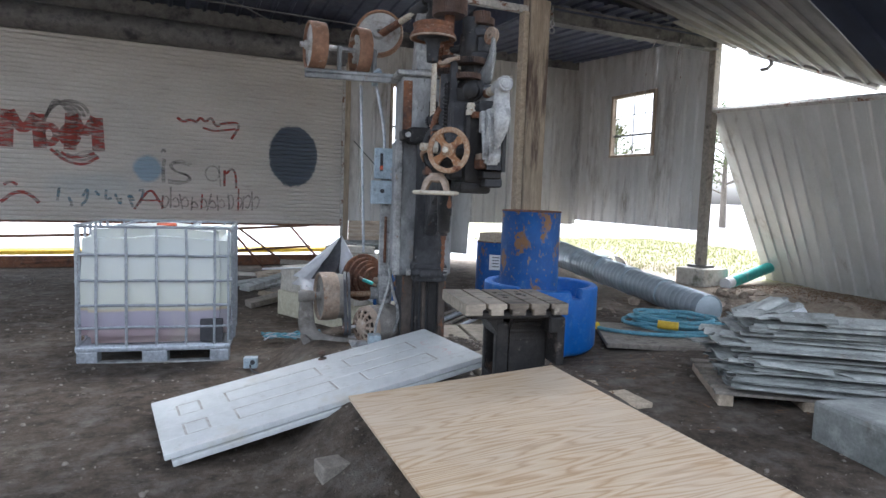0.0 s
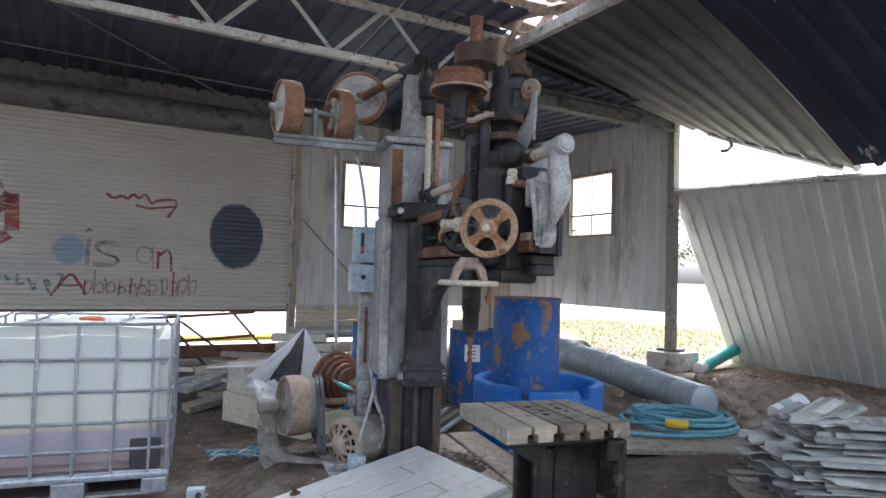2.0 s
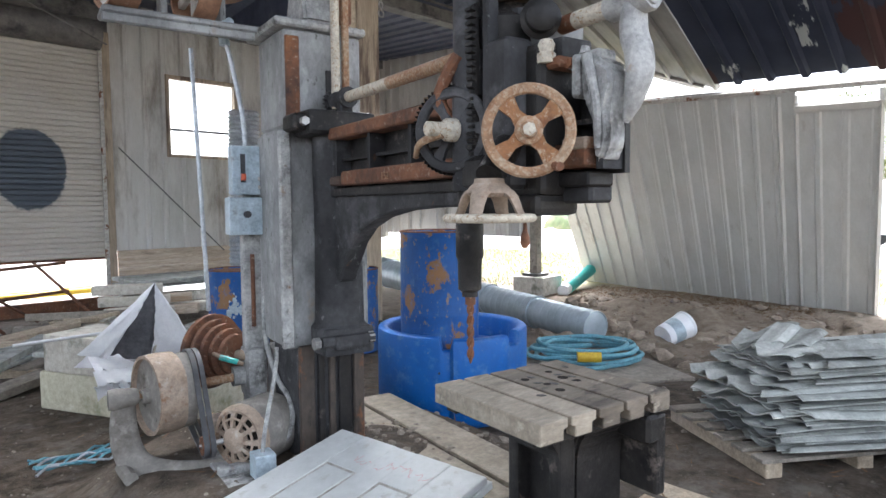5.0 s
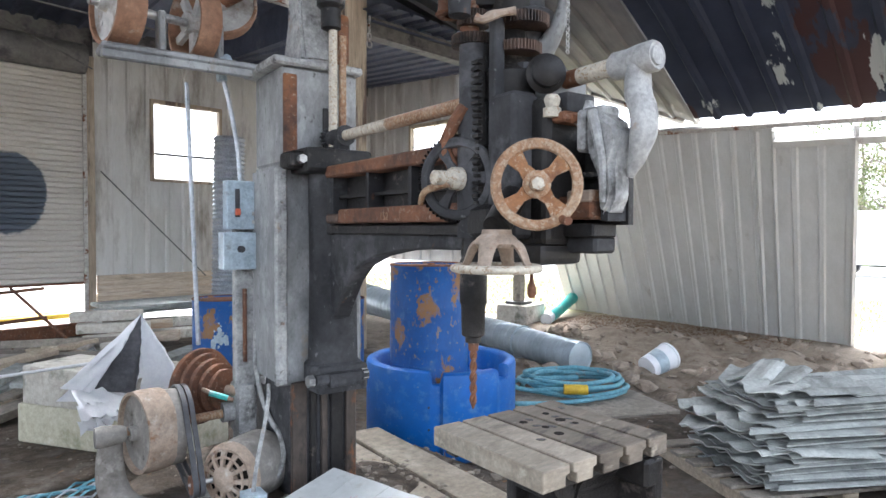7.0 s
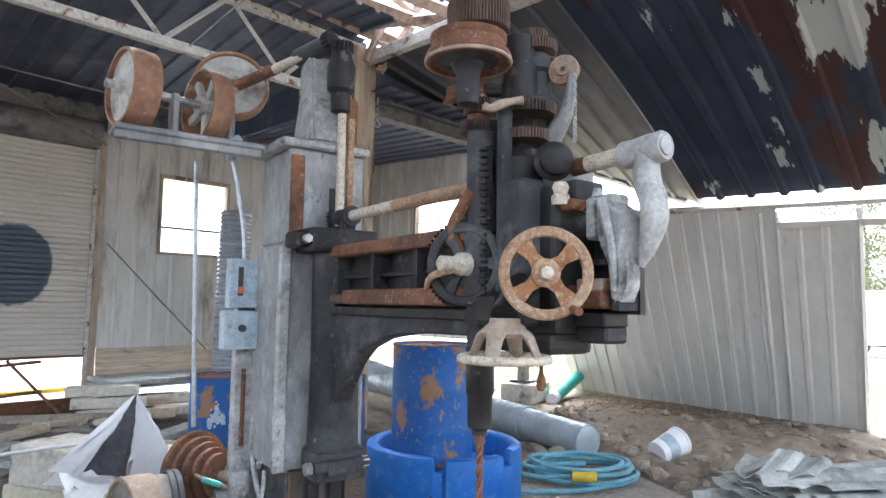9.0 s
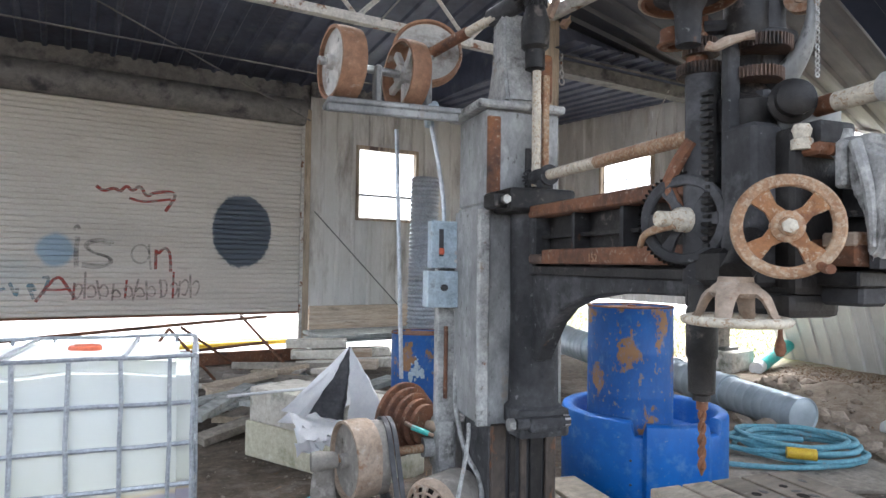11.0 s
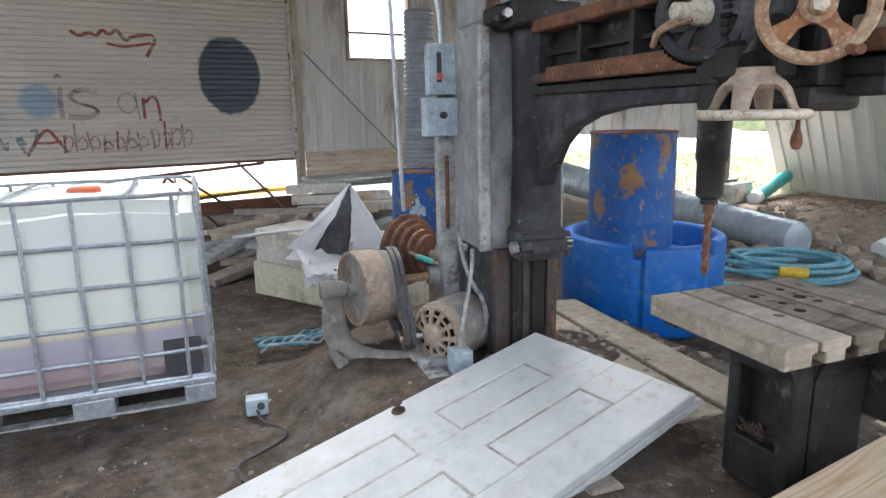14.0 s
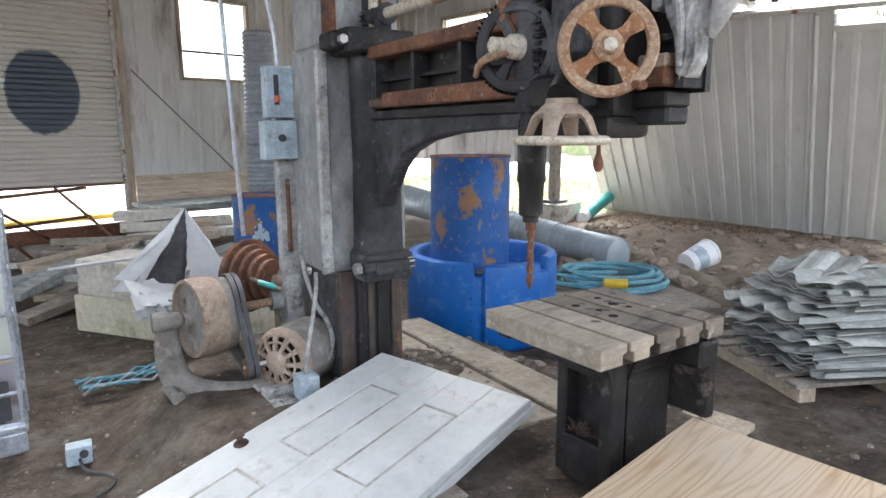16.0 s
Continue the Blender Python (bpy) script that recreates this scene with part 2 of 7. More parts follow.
def ground_material():
    m, t, s = nodes("dirt_gravel_and_grass")
    v = place_of(t, world_space=True)
    a, b, c = noise_of(t, v, 0.7), noise_of(t, v, 9, 10, 0.7), noise_of(t, v, 70, 4)
    dirt = ramp(t, a, ((0.3, (0.055, 0.043, 0.033)), (0.55, (0.1, 0.08, 0.062)), (0.75, (0.15, 0.126, 0.1))))
    dirt = mix(t, ramp(t, noise_of(t, v, 1.7, 8, 0.65), ((0.5, 0.0), (0.68, 0.7))), dirt, (0.07, 0.055, 0.043))
    dirt = mix(t, 0.9, dirt, ramp(t, b, ((0.3, 0.15), (0.5, 0.48), (0.72, 0.88))), "OVERLAY")
    dirt = mix(t, ramp(t, noise_of(t, v, 26, 6, 0.7), ((0.6, 0.0), (0.68, 0.75))), dirt, (0.26, 0.225, 0.185))
    dirt = mix(t, ramp(t, c, ((0.66, 0.0), (0.74, 0.6))), dirt, (0.3, 0.27, 0.23))
    dirt = mix(t, ramp(t, noise_of(t, v, 3.2, 9, 0.72), ((0.5, 0.0), (0.66, 0.6))), dirt, (0.2, 0.182, 0.16))
    clay = ramp(t, b, ((0.3, (0.22, 0.17, 0.125)), (0.7, (0.38, 0.32, 0.255))))
    grass = ramp(t, b, ((0.3, (0.24, 0.22, 0.13)), (0.5, (0.36, 0.34, 0.2)), (0.7, (0.5, 0.46, 0.34))))
    road = ramp(t, b, ((0.3, (0.5, 0.49, 0.47)), (0.7, (0.62, 0.61, 0.59))))
    sep = t.nodes.new("ShaderNodeSeparateXYZ")
    t.links.new(v, sep.inputs[0])
    wob = math_of(t, "MULTIPLY", math_of(t, "SUBTRACT", noise_of(t, v, 1.6, 6), 0.5), 2.4)

    def edge(axis, lo, hi):
        g = t.nodes.new("ShaderNodeMapRange")
        g.inputs[1].default_value, g.inputs[2].default_value = lo, hi
        t.links.new(math_of(t, "ADD", sep.outputs[axis], wob), g.inputs[0])
        return g.outputs[0]

    col = mix(t, math_of(t, "MULTIPLY", edge(0, 6.4, 7.8), 0.9), dirt, clay)
    col = mix(t, edge(1, 13.2, 13.8), col, road)
    col = mix(t, edge(0, 11.9, 12.7), col, grass)
    col = mix(t, edge(0, 19.5, 21.0), col, road)
    t.links.new(col, s.inputs["Base Color"])
    s.inputs["Roughness"].default_value = 0.95
    s.inputs["Specular IOR Level"].default_value = 0.2
    bump(t, s, math_of(t, "ADD", math_of(t, "MULTIPLY", b, 0.8), math_of(t, "MULTIPLY", c, 0.4)), 0.8, 0.035)
    return m


def ply_material():
    m, t, s = nodes("plywood_face")
    v = place_of(t, (0.55, 5.8, 1.0))
    n = noise_of(t, v, 1.15, 2.2, 0.45)
    rings = math_of(t, "FRACT", math_of(t, "MULTIPLY", n, 17.0))
    c = ramp(t, rings, ((0.0, (0.62, 0.49, 0.34)), (0.45, (0.57, 0.43, 0.28)), (0.62, (0.44, 0.29, 0.16)), (1.0, (0.62, 0.475, 0.32))))
    fine = noise_of(t, place_of(t, (2, 60, 1)), 3, 3)
    c = mix(t, 0.3, c, ramp(t, fine, ((0.3, 0.35), (0.7, 0.75))), "OVERLAY")
    c = mix(t, ramp(t, noise_of(t, place_of(t), 1.3, 5), ((0.45, 0.0), (0.7, 0.5))), c, (0.62, 0.53, 0.42))
    t.links.new(c, s.inputs["Base Color"])
    s.inputs["Roughness"].default_value = 0.62
    bump(t, s, fine, 0.15, 0.003)
    return m


def tote_material():
    m, t, s = nodes("milky_tank_plastic")
    v = place_of(t)
    sep = t.nodes.new("ShaderNodeSeparateXYZ")
    t.links.new(v, sep.inputs[0])
    wob = math_of(t, "MULTIPLY", math_of(t, "SUBTRACT", noise_of(t, v, 2.5, 5), 0.5), 0.05)
    z = math_of(t, "ADD", sep.outputs[2], wob)
    c = ramp(t, z, ((0.17, (0.33, 0.25, 0.25)), (0.28, (0.37, 0.29, 0.31)), (0.30, (0.37, 0.34, 0.4)), (0.43, (0.42, 0.39, 0.46)), (0.445, (0.6, 0.52, 0.36)), (0.47, (0.69, 0.7, 0.62)), (0.9, (0.72, 0.75, 0.72))))
    c = mix(t, ramp(t, noise_of(t, v, 2.2, 4), ((0.5, 0.0), (0.75, 0.3))), c, (0.68, 0.67, 0.53))
    t.links.new(c, s.inputs["Base Color"])
    s.inputs["Roughness"].default_value = 0.6
    s.inputs["Specular IOR Level"].default_value = 0.3
    s.inputs["Subsurface Weight"].default_value = 0.25
    s.inputs["Subsurface Radius"].default_value = (0.05, 0.05, 0.04)
    bump(t, s, noise_of(t, v, 6, 3), 0.08, 0.02)
    return m


def roof_patch_material():
    m, t, s = nodes("sooty_roof_with_peeling_paint")
    v = place_of(t, (1, 1, 1), True)
    sep = t.nodes.new("ShaderNodeSeparateXYZ")
    t.links.new(v, sep.inputs[0])
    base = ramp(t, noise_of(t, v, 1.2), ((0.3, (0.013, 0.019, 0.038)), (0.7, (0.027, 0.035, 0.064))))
    along = place_of(t, (0.45, 1.6, 0.45), True)
    g = t.nodes.new("ShaderNodeMapRange")
    g.inputs[1].default_value, g.inputs[2].default_value, g.inputs[3].default_value, g.inputs[4].default_value = 4.9, 3.6, 0.0, 0.16
    t.links.new(sep.outputs[1], g.inputs[0])
    n = math_of(t, "ADD", noise_of(t, along, 0.95, 9, 0.58), g.outputs[0])
    base = mix(t, ramp(t, n, ((0.6, 0.0), (0.615, 1.0))), base, (0.042, 0.017, 0.019))
    n2 = math_of(t, "ADD", noise_of(t, along, 1.4, 9, 0.6), g.outputs[0])
    base = mix(t, ramp(t, n2, ((0.67, 0.0), (0.685, 1.0))), base, (0.36, 0.385, 0.39))
    t.links.new(base, s.inputs["Base Color"])
    s.inputs["Roughness"].default_value = 0.75
    s.inputs["Specular IOR Level"].default_value = 0.25
    bump(t, s, noise_of(t, v, 25), 0.2, 0.01)
    return m


def ridge_dark_roof_material():
    m, t, s = nodes("buckled_roof_sheet_dark_at_ridge")
    v = place_of(t, (1, 1, 1), True)
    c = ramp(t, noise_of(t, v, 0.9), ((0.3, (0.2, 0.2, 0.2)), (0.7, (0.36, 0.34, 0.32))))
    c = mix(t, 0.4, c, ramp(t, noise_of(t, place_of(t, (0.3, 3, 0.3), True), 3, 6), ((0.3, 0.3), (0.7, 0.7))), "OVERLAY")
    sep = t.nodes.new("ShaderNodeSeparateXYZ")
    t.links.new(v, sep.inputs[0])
    # Colour darkens along x towards the ridge, with a noisy edge.
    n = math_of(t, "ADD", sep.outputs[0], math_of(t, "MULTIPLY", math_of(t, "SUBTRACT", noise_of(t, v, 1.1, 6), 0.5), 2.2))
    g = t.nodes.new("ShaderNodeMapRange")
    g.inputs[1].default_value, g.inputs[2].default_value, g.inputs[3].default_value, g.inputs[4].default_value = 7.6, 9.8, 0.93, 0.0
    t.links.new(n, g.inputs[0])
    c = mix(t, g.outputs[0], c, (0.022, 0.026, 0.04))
    t.links.new(c, s.inputs["Base Color"])
    s.inputs["Roughness"].default_value = 0.65
    bump(t, s, noise_of(t, v, 25), 0.15, 0.01)
    return m


M["rooflight"] = ridge_dark_roof_material()
M["ground"], M["ply"], M["tote"], M["peel"] = ground_material(), ply_material(), tote_material(), roof_patch_material()


# ---- mesh tools ----
def link(name, bm, material, parent=None, label="", smooth=False, m=None):
    me = bpy.data.meshes.new(name)
    bm.normal_update()
    bm.to_mesh(me)
    bm.free()
    if material:
        me.materials.append(material)
    if smooth:
        for p in me.polygons:
            p.use_smooth = True
        me.set_sharp_from_angle(angle=radians(40))
    ob = new(name, me)
    if parent is not None:
        ob.parent = parent
    if m is not None:
        ob.matrix_local = m
    if label:
        ob["label"] = label
    return ob


def part(name, bm, material, parent, label="", smooth=True, m=None):
    return link(name, bm, material, parent, label, smooth, m)


def thing(name, m, label, category, group="", kind=""):
    ob = new(name)
    ob.empty_display_size = 0.2
    ob.matrix_world = m
    return tagged(ob, label, category, group, kind)


def box(bm, x0, x1, y0, y1, z0, z1, bev=0.0, seg=1, turn=None):
    r = bmesh.ops.create_cube(bm, size=1)["verts"]
    c = Vector(((x0 + x1) / 2, (y0 + y1) / 2, (z0 + z1) / 2))
    for v in r:
        v.co = Vector((v.co.x * (x1 - x0), v.co.y * (y1 - y0), v.co.z * (z1 - z0)))
        v.co = (turn @ v.co if turn else v.co) + c
    if bev:
        edges = {e for v in r for e in v.link_edges}
        bmesh.ops.bevel(bm, geom=list(edges), offset=bev, segments=seg, affect="EDGES", profile=0.6)
    return bm


def rod(bm, a, b, r0, r1=None, seg=12, caps=True):
    a, b = Vector(a), Vector(b)
    d = b - a
    q = d.to_track_quat("Z", "Y").to_matrix().to_4x4()
    bmesh.ops.create_cone(bm, cap_ends=caps, segments=seg, radius1=r0, radius2=r0 if r1 is None else r1, depth=d.length, matrix=Matrix.Translation((a + b) / 2) @ q)
    return bm


def lathe(bm, profile, m=None, seg=28, closed=False):
    """Turns (radius, height) points round z; then the pose m."""
    m = m or Matrix()
    rings = [[bm.verts.new(m @ Vector((r * math.cos(2 * math.pi * k / seg), r * math.sin(2 * math.pi * k / seg), h))) for k in range(seg)] for r, h in profile]
    n = len(rings)
    for i in range(n if closed else n - 1):
        p, q = rings[i], rings[(i + 1) % n]
        for k in range(seg):
            bm.faces.new((p[k], p[(k + 1) % seg], q[(k + 1) % seg], q[k]))
    if not closed:
        for ring, flip in ((rings[0], True), (rings[-1], False)):
            if (ring[0].co - ring[seg // 2].co).length > 1e-4:
                bm.faces.new(ring[::-1] if flip else ring)
    return bm


def tube(bm, pts, r, seg=8, radii=None, squash=None, smooth_steps=0):
    pts = [Vector(p) for p in pts]
    radii = radii or [r] * len(pts)
    for _ in range(smooth_steps):
        fine, fr = [pts[0]], [radii[0]]
        for a, b, ra, rb in zip(pts, pts[1:], radii, radii[1:]):
            fine += [a.lerp(b, 0.25), a.lerp(b, 0.75)]
            fr += [ra * 0.75 + rb * 0.25, ra * 0.25 + rb * 0.75]
        pts, radii = fine + [pts[-1]], fr + [radii[-1]]
    rings, up = [], None
    for i, p in enumerate(pts):
        d = (pts[min(i + 1, len(pts) - 1)] - pts[max(i - 1, 0)]).normalized()
        if up is None:
            up = Vector((0, 0, 1)) if abs(d.z) < 0.9 else Vector((1, 0, 0))
        side = d.cross(up).normalized()
        up = side.cross(d).normalized()
        sx, sy = squash or (1, 1)
        rings.append([bm.verts.new(p + radii[i] * (sx * math.cos(2 * math.pi * k / seg) * side + sy * math.sin(2 * math.pi * k / seg) * up)) for k in range(seg)])
    for p, q in zip(rings, rings[1:]):
        for k in range(seg):
            bm.faces.new((p[k], p[(k + 1) % seg], q[(k + 1) % seg], q[k]))
    bm.faces.new(rings[0][::-1])
    bm.faces.new(rings[-1])
    return bm


def torus(bm, R, r, m=None, seg=36, ring=10, flat=1.0):
    return lathe(bm, [(R + r * math.cos(2 * math.pi * k / ring), flat * r * math.sin(2 * math.pi * k / ring)) for k in range(ring)], m, seg, True)


def gear(bm, R, h, teeth, m=None, depth=0.012, bore=0.0):
    m = m or Matrix()
    outer = []
    for z in (0, h):
        outer.append([bm.verts.new(m @ Vector(((R if k % 4 in (0, 1) else R - depth) * math.cos(math.pi * k / 2 / teeth), (R if k % 4 in (0, 1) else R - depth) * math.sin(math.pi * k / 2 / teeth), z))) for k in range(4 * teeth)])
    n = 4 * teeth
    for k in range(n):
        bm.faces.new((outer[0][k], outer[0][(k + 1) % n], outer[1][(k + 1) % n], outer[1][k]))
    bm.faces.new(outer[0][::-1])
    bm.faces.new(outer[1])
    return bm


def prism(bm, outline, y0, y1, axis="y"):
    """An outline of (x, z) points made solid from y0 to y1."""
    def at(p, y):
        return Vector((p[0], y, p[1])) if axis == "y" else Vector((y, p[0], p[1])) if axis == "x" else Vector((p[0], p[1], y))
    a, b = [[bm.verts.new(at(p, y)) for p in outline] for y in (y0, y1)]
    n = len(outline)
    for k in range(n):
        bm.faces.new((a[k], a[(k + 1) % n], b[(k + 1) % n], b[k]))
    bm.faces.new(a[::-1])
    bm.faces.new(b)
    bmesh.ops.recalc_face_normals(bm, faces=bm.faces[:])
    return bm


def B():
    return bmesh.new()


def ribbed(bm, width, height, rib=0.3, depth=0.035, thick=0.004, rows=2, bend=None):
    """A sheet in x (width) and z (height) with upright ribs; bend moves each point."""
    prof, x = [], 0.0
    while x < width - 1e-6:
        for f, d in ((0.0, 0.0), (0.62, 0.0), (0.7, 1.0), (0.86, 1.0), (0.94, 0.0)):
            if x + f * rib <= width:
                prof.append((x + f * rib, -d * depth))
        x += rib
    prof.append((width, 0.0))
    for side in (0.0, thick):
        rows_v = [[bm.verts.new((px, py + side, height * k / rows)) for px, py in prof] for k in range(rows + 1)]
        for p, q in zip(rows_v, rows_v[1:]):
            for k in range(len(prof) - 1):
                f = (p[k], p[k + 1], q[k + 1], q[k])
                bm.faces.new(f if side == 0 else f[::-1])
    if bend:
        for v in bm.verts:
            v.co = bend(v.co)
    return bm


# ---- the setting ----
def smooth01(v):
    v = min(max(v, 0.0), 1.0)
    return v * v * (3 - 2 * v)


def ground_height(x, y):
    ax, ay, bx, by = 3.15, 5.05, 3.05, 3.45
    k = min(max(((x - ax) * (bx - ax) + (y - ay) * (by - ay)) / ((bx - ax) ** 2 + (by - ay) ** 2), 0), 1)
    d = math.hypot(x - ax - k * (bx - ax), y - ay - k * (by - ay))
    h = 0.26 * smooth01((1.35 - d) / 0.6)
    h = max(h, 0.12 * smooth01((2.2 - math.hypot(x - 5.4, y - 3.0)) / 1.0))
    h += 0.06 * math.exp(-((x - 3.3) ** 2 + (y - 4.72) ** 2) / 0.09)
    n = noise.noise(Vector((x * 0.9, y * 0.9, 0))) * 0.02 + noise.noise(Vector((x * 4, y * 4, 3))) * 0.008
    rough = smooth01((x - 6.6) / 1.2) * smooth01((11.6 - x) / 1.0) * smooth01((7.6 - y) / 0.8) * smooth01((y - 1) / 1.0)
    n += rough * (abs(noise.noise(Vector((x * 1.7, y * 1.7, 8)))) * 0.22 + noise.noise(Vector((x * 5, y * 5, 5))) * 0.05)
    far = smooth01((14 - abs(x - 4)) / 4) * smooth01((13 - abs(y - 5)) / 3)
    return h + n * far


def build_ground():
    def steps(lo, hi, s):
        inner = [lo + s * k for k in range(int((hi - lo) / s) + 1)]
        out = [1, 3, 8, 20, 60, 160, 400, 900]
        return [lo - o for o in out[::-1]] + inner + [inner[-1] + o for o in out]
    xs, ys = steps(-4.0, 14.0, 0.1), steps(-3.0, 14.0, 0.1)
    verts = [(x, y, ground_height(x, y)) for y in ys for x in xs]
    n = len(xs)
    faces = [(j * n + i, j * n + i + 1, (j + 1) * n + i + 1, (j + 1) * n + i) for j in range(len(ys) - 1) for i in range(n - 1)]
    me = bpy.data.meshes.new("ground")
    me.from_pydata(verts, [], faces)
    me.materials.append(M["ground"])
    for p in me.polygons:
        p.use_smooth = True
    tagged(new("ground", me), "brown dirt floor with gravel, grass and road beyond", "ground", kind="structure")


build_ground()


def structure(name, label, category):
    return thing(name, Matrix(), label, category, kind="structure")


def siding(parent, m, width, height, mat, name="panel", piece=0.9):
    x = 0.0
    while x < width - 0.02:
        w = min(piece, width - x)
        part(name, ribbed(B(), w, height), mat, parent, smooth=False, m=m @ pose(x, random.uniform(-0.004, 0.004), 0))
        x += piece


def window(parent_name, m, w, h, label, bars=True):
    """A steel window: local x across, z up, y outwards."""
    ob = thing(parent_name, m, label, "window", kind="structure")
    f = B()
    for x0, x1, z0, z1 in ((-0.06, 0, -0.05, h + 0.07), (w, w + 0.06, -0.05, h + 0.07), (0, w, -0.05, 0), (0, w, h, h + 0.07)):
        box(f, x0, x1, -0.06, 0.06, z0, z1, 0.006)
    part("window_frame", f, M["oldwood"], ob, smooth=False)
    b = B()
    box(b, 0, w, 0.0, 0.03, h * 0.32, h * 0.35)
    part("meeting_rail", b, M["housing"], ob, smooth=False)
    for u in (0.5,) if bars else ():
        for z0, z1 in ((0.0, 0.32), (0.35, 1.0)):
            part("glazing_bar", box(B(), w * u - 0.008, w * u + 0.008, 0.004, 0.024, h * z0, h * z1), M["housing"], ob, smooth=False)
    if bars:
        part("glazing_bar", box(B(), 0, w, 0.006, 0.022, h * 0.68, h * 0.692), M["housing"], ob, smooth=False)
    g, t, s = nodes("clear_glass")
    s.inputs["Transmission Weight"].default_value, s.inputs["Roughness"].default_value, s.inputs["IOR"].default_value = 1.0, 0.02, 1.02
    for z0, z1 in ((0.0, 0.32), (0.35, 1.0)):
        p = part("pane", box(B(), 0, w, 0.012, 0.016, h * z0, h * z1), g, ob, smooth=False)
        p.visible_shadow = False
    return ob


WY, WX = 13.12, 10.478
wall_n = structure("wall_north", "weathered ribbed metal siding with grime streaks", "wall")
for x, w, z0, z1 in ((4.78, 0.93, 0.88, 4.75), (5.71, 1.17, 0.88, 2.44), (5.71, 1.17, 3.83, 4.75), (6.88, 3.6, 0.88, 4.75)):
    siding(wall_n, pose(x, WY, z0), w, z1 - z0, M["galv"])
for z in (1.0, 2.3, 3.95):
    part("girt", box(B(), 4.78, 10.4, WY + 0.012, WY + 0.1, z - 0.05, z + 0.05, 0.004), M["housing"], wall_n, smooth=False)
part("base_board", box(B(), 4.8, 6.9, WY - 0.05, WY + 0.02, 0.60, 0.88, 0.008), M["boards"], wall_n, "pale bare timber board", smooth=False)
part("base_board", box(B(), 4.8, 6.9, WY - 0.055, WY + 0.02, 0.34, 0.595, 0.008), M["boards"], wall_n, "pale bare timber board", smooth=False)
part("jamb", box(B(), 4.66, 4.775, WY - 0.07, WY + 0.1, 0.0, 4.35, 0.01), M["oldwood"], wall_n, "splintered timber door jamb", smooth=False)
part("brace", rod(B(), (4.86, WY - 0.06, 2.55), (6.6, WY - 0.06, 0.8), 0.012, seg=6), M["housing"], wall_n)
window("window_1", pose(5.71, WY, 2.49), 1.17, 1.27, "steel sash window with two bare panes", False)

part("corner_trim", box(B(), WX - 0.06, WX + 0.05, WY - 0.06, WY + 0.05, 0.9, 4.9, 0.005), M["galv"], wall_n, smooth=False)
part("top_trim", box(B(), 4.78, WX, WY - 0.05, WY + 0.03, 4.6, 4.95, 0.005), M["housing"], wall_n, smooth=False)
wall_e = structure("wall_east", "weathered ribbed metal wall stopping short of the ground", "wall")
mE = pose(WX, WY, 0, 0, 0, -90)
for u, w, z0, z1 in ((0.0, 1.41, 1.0, 4.78), (1.41, 1.27, 1.0, 2.46), (1.41, 1.27, 3.82, 4.75), (2.68, 1.4, 1.0, 4.68)):
    siding(wall_e, mE @ pose(u, 0, z0), w, z1 - z0, M["galv"])
for z in (1.06, 2.3, 3.95):
    part("girt", box(B(), WX + 0.012, WX + 0.1, 8.98, WY, z - 0.05, z + 0.05, 0.004), M["housing"], wall_e, smooth=False)
window("window_2", mE @ pose(1.41, 0, 2.51), 1.27, 1.24, "steel window with glazing bars, foliage beyond")

post = structure("corner_post", "weathered square timber corner post on a steel shoe", "post")
part("shaft", box(B(), WX - 0.07, WX + 0.09, 8.86, 9.02, 0.36, 4.55, 0.01), M["lumber"], post, smooth=False)
part("shoe", box(B(), WX - 0.17, WX + 0.19, 8.77, 9.11, 0.31, 0.36, 0.005), M["housing"], post, smooth=False)
f = thing("footing", pose(WX + 0.02, 8.9, 0, 0, 0, 8), "stained concrete footing block under the corner post", "footing", kind="structure")
part("block", box(B(), -0.36, 0.36, -0.3, 0.3, -0.15, 0.31, 0.02, 2), M["concrete"], f, smooth=False)

# the rolling door, half open
shutter = structure("shutter", "half-open beige rolling steel door with faded graffiti", "rolling door")


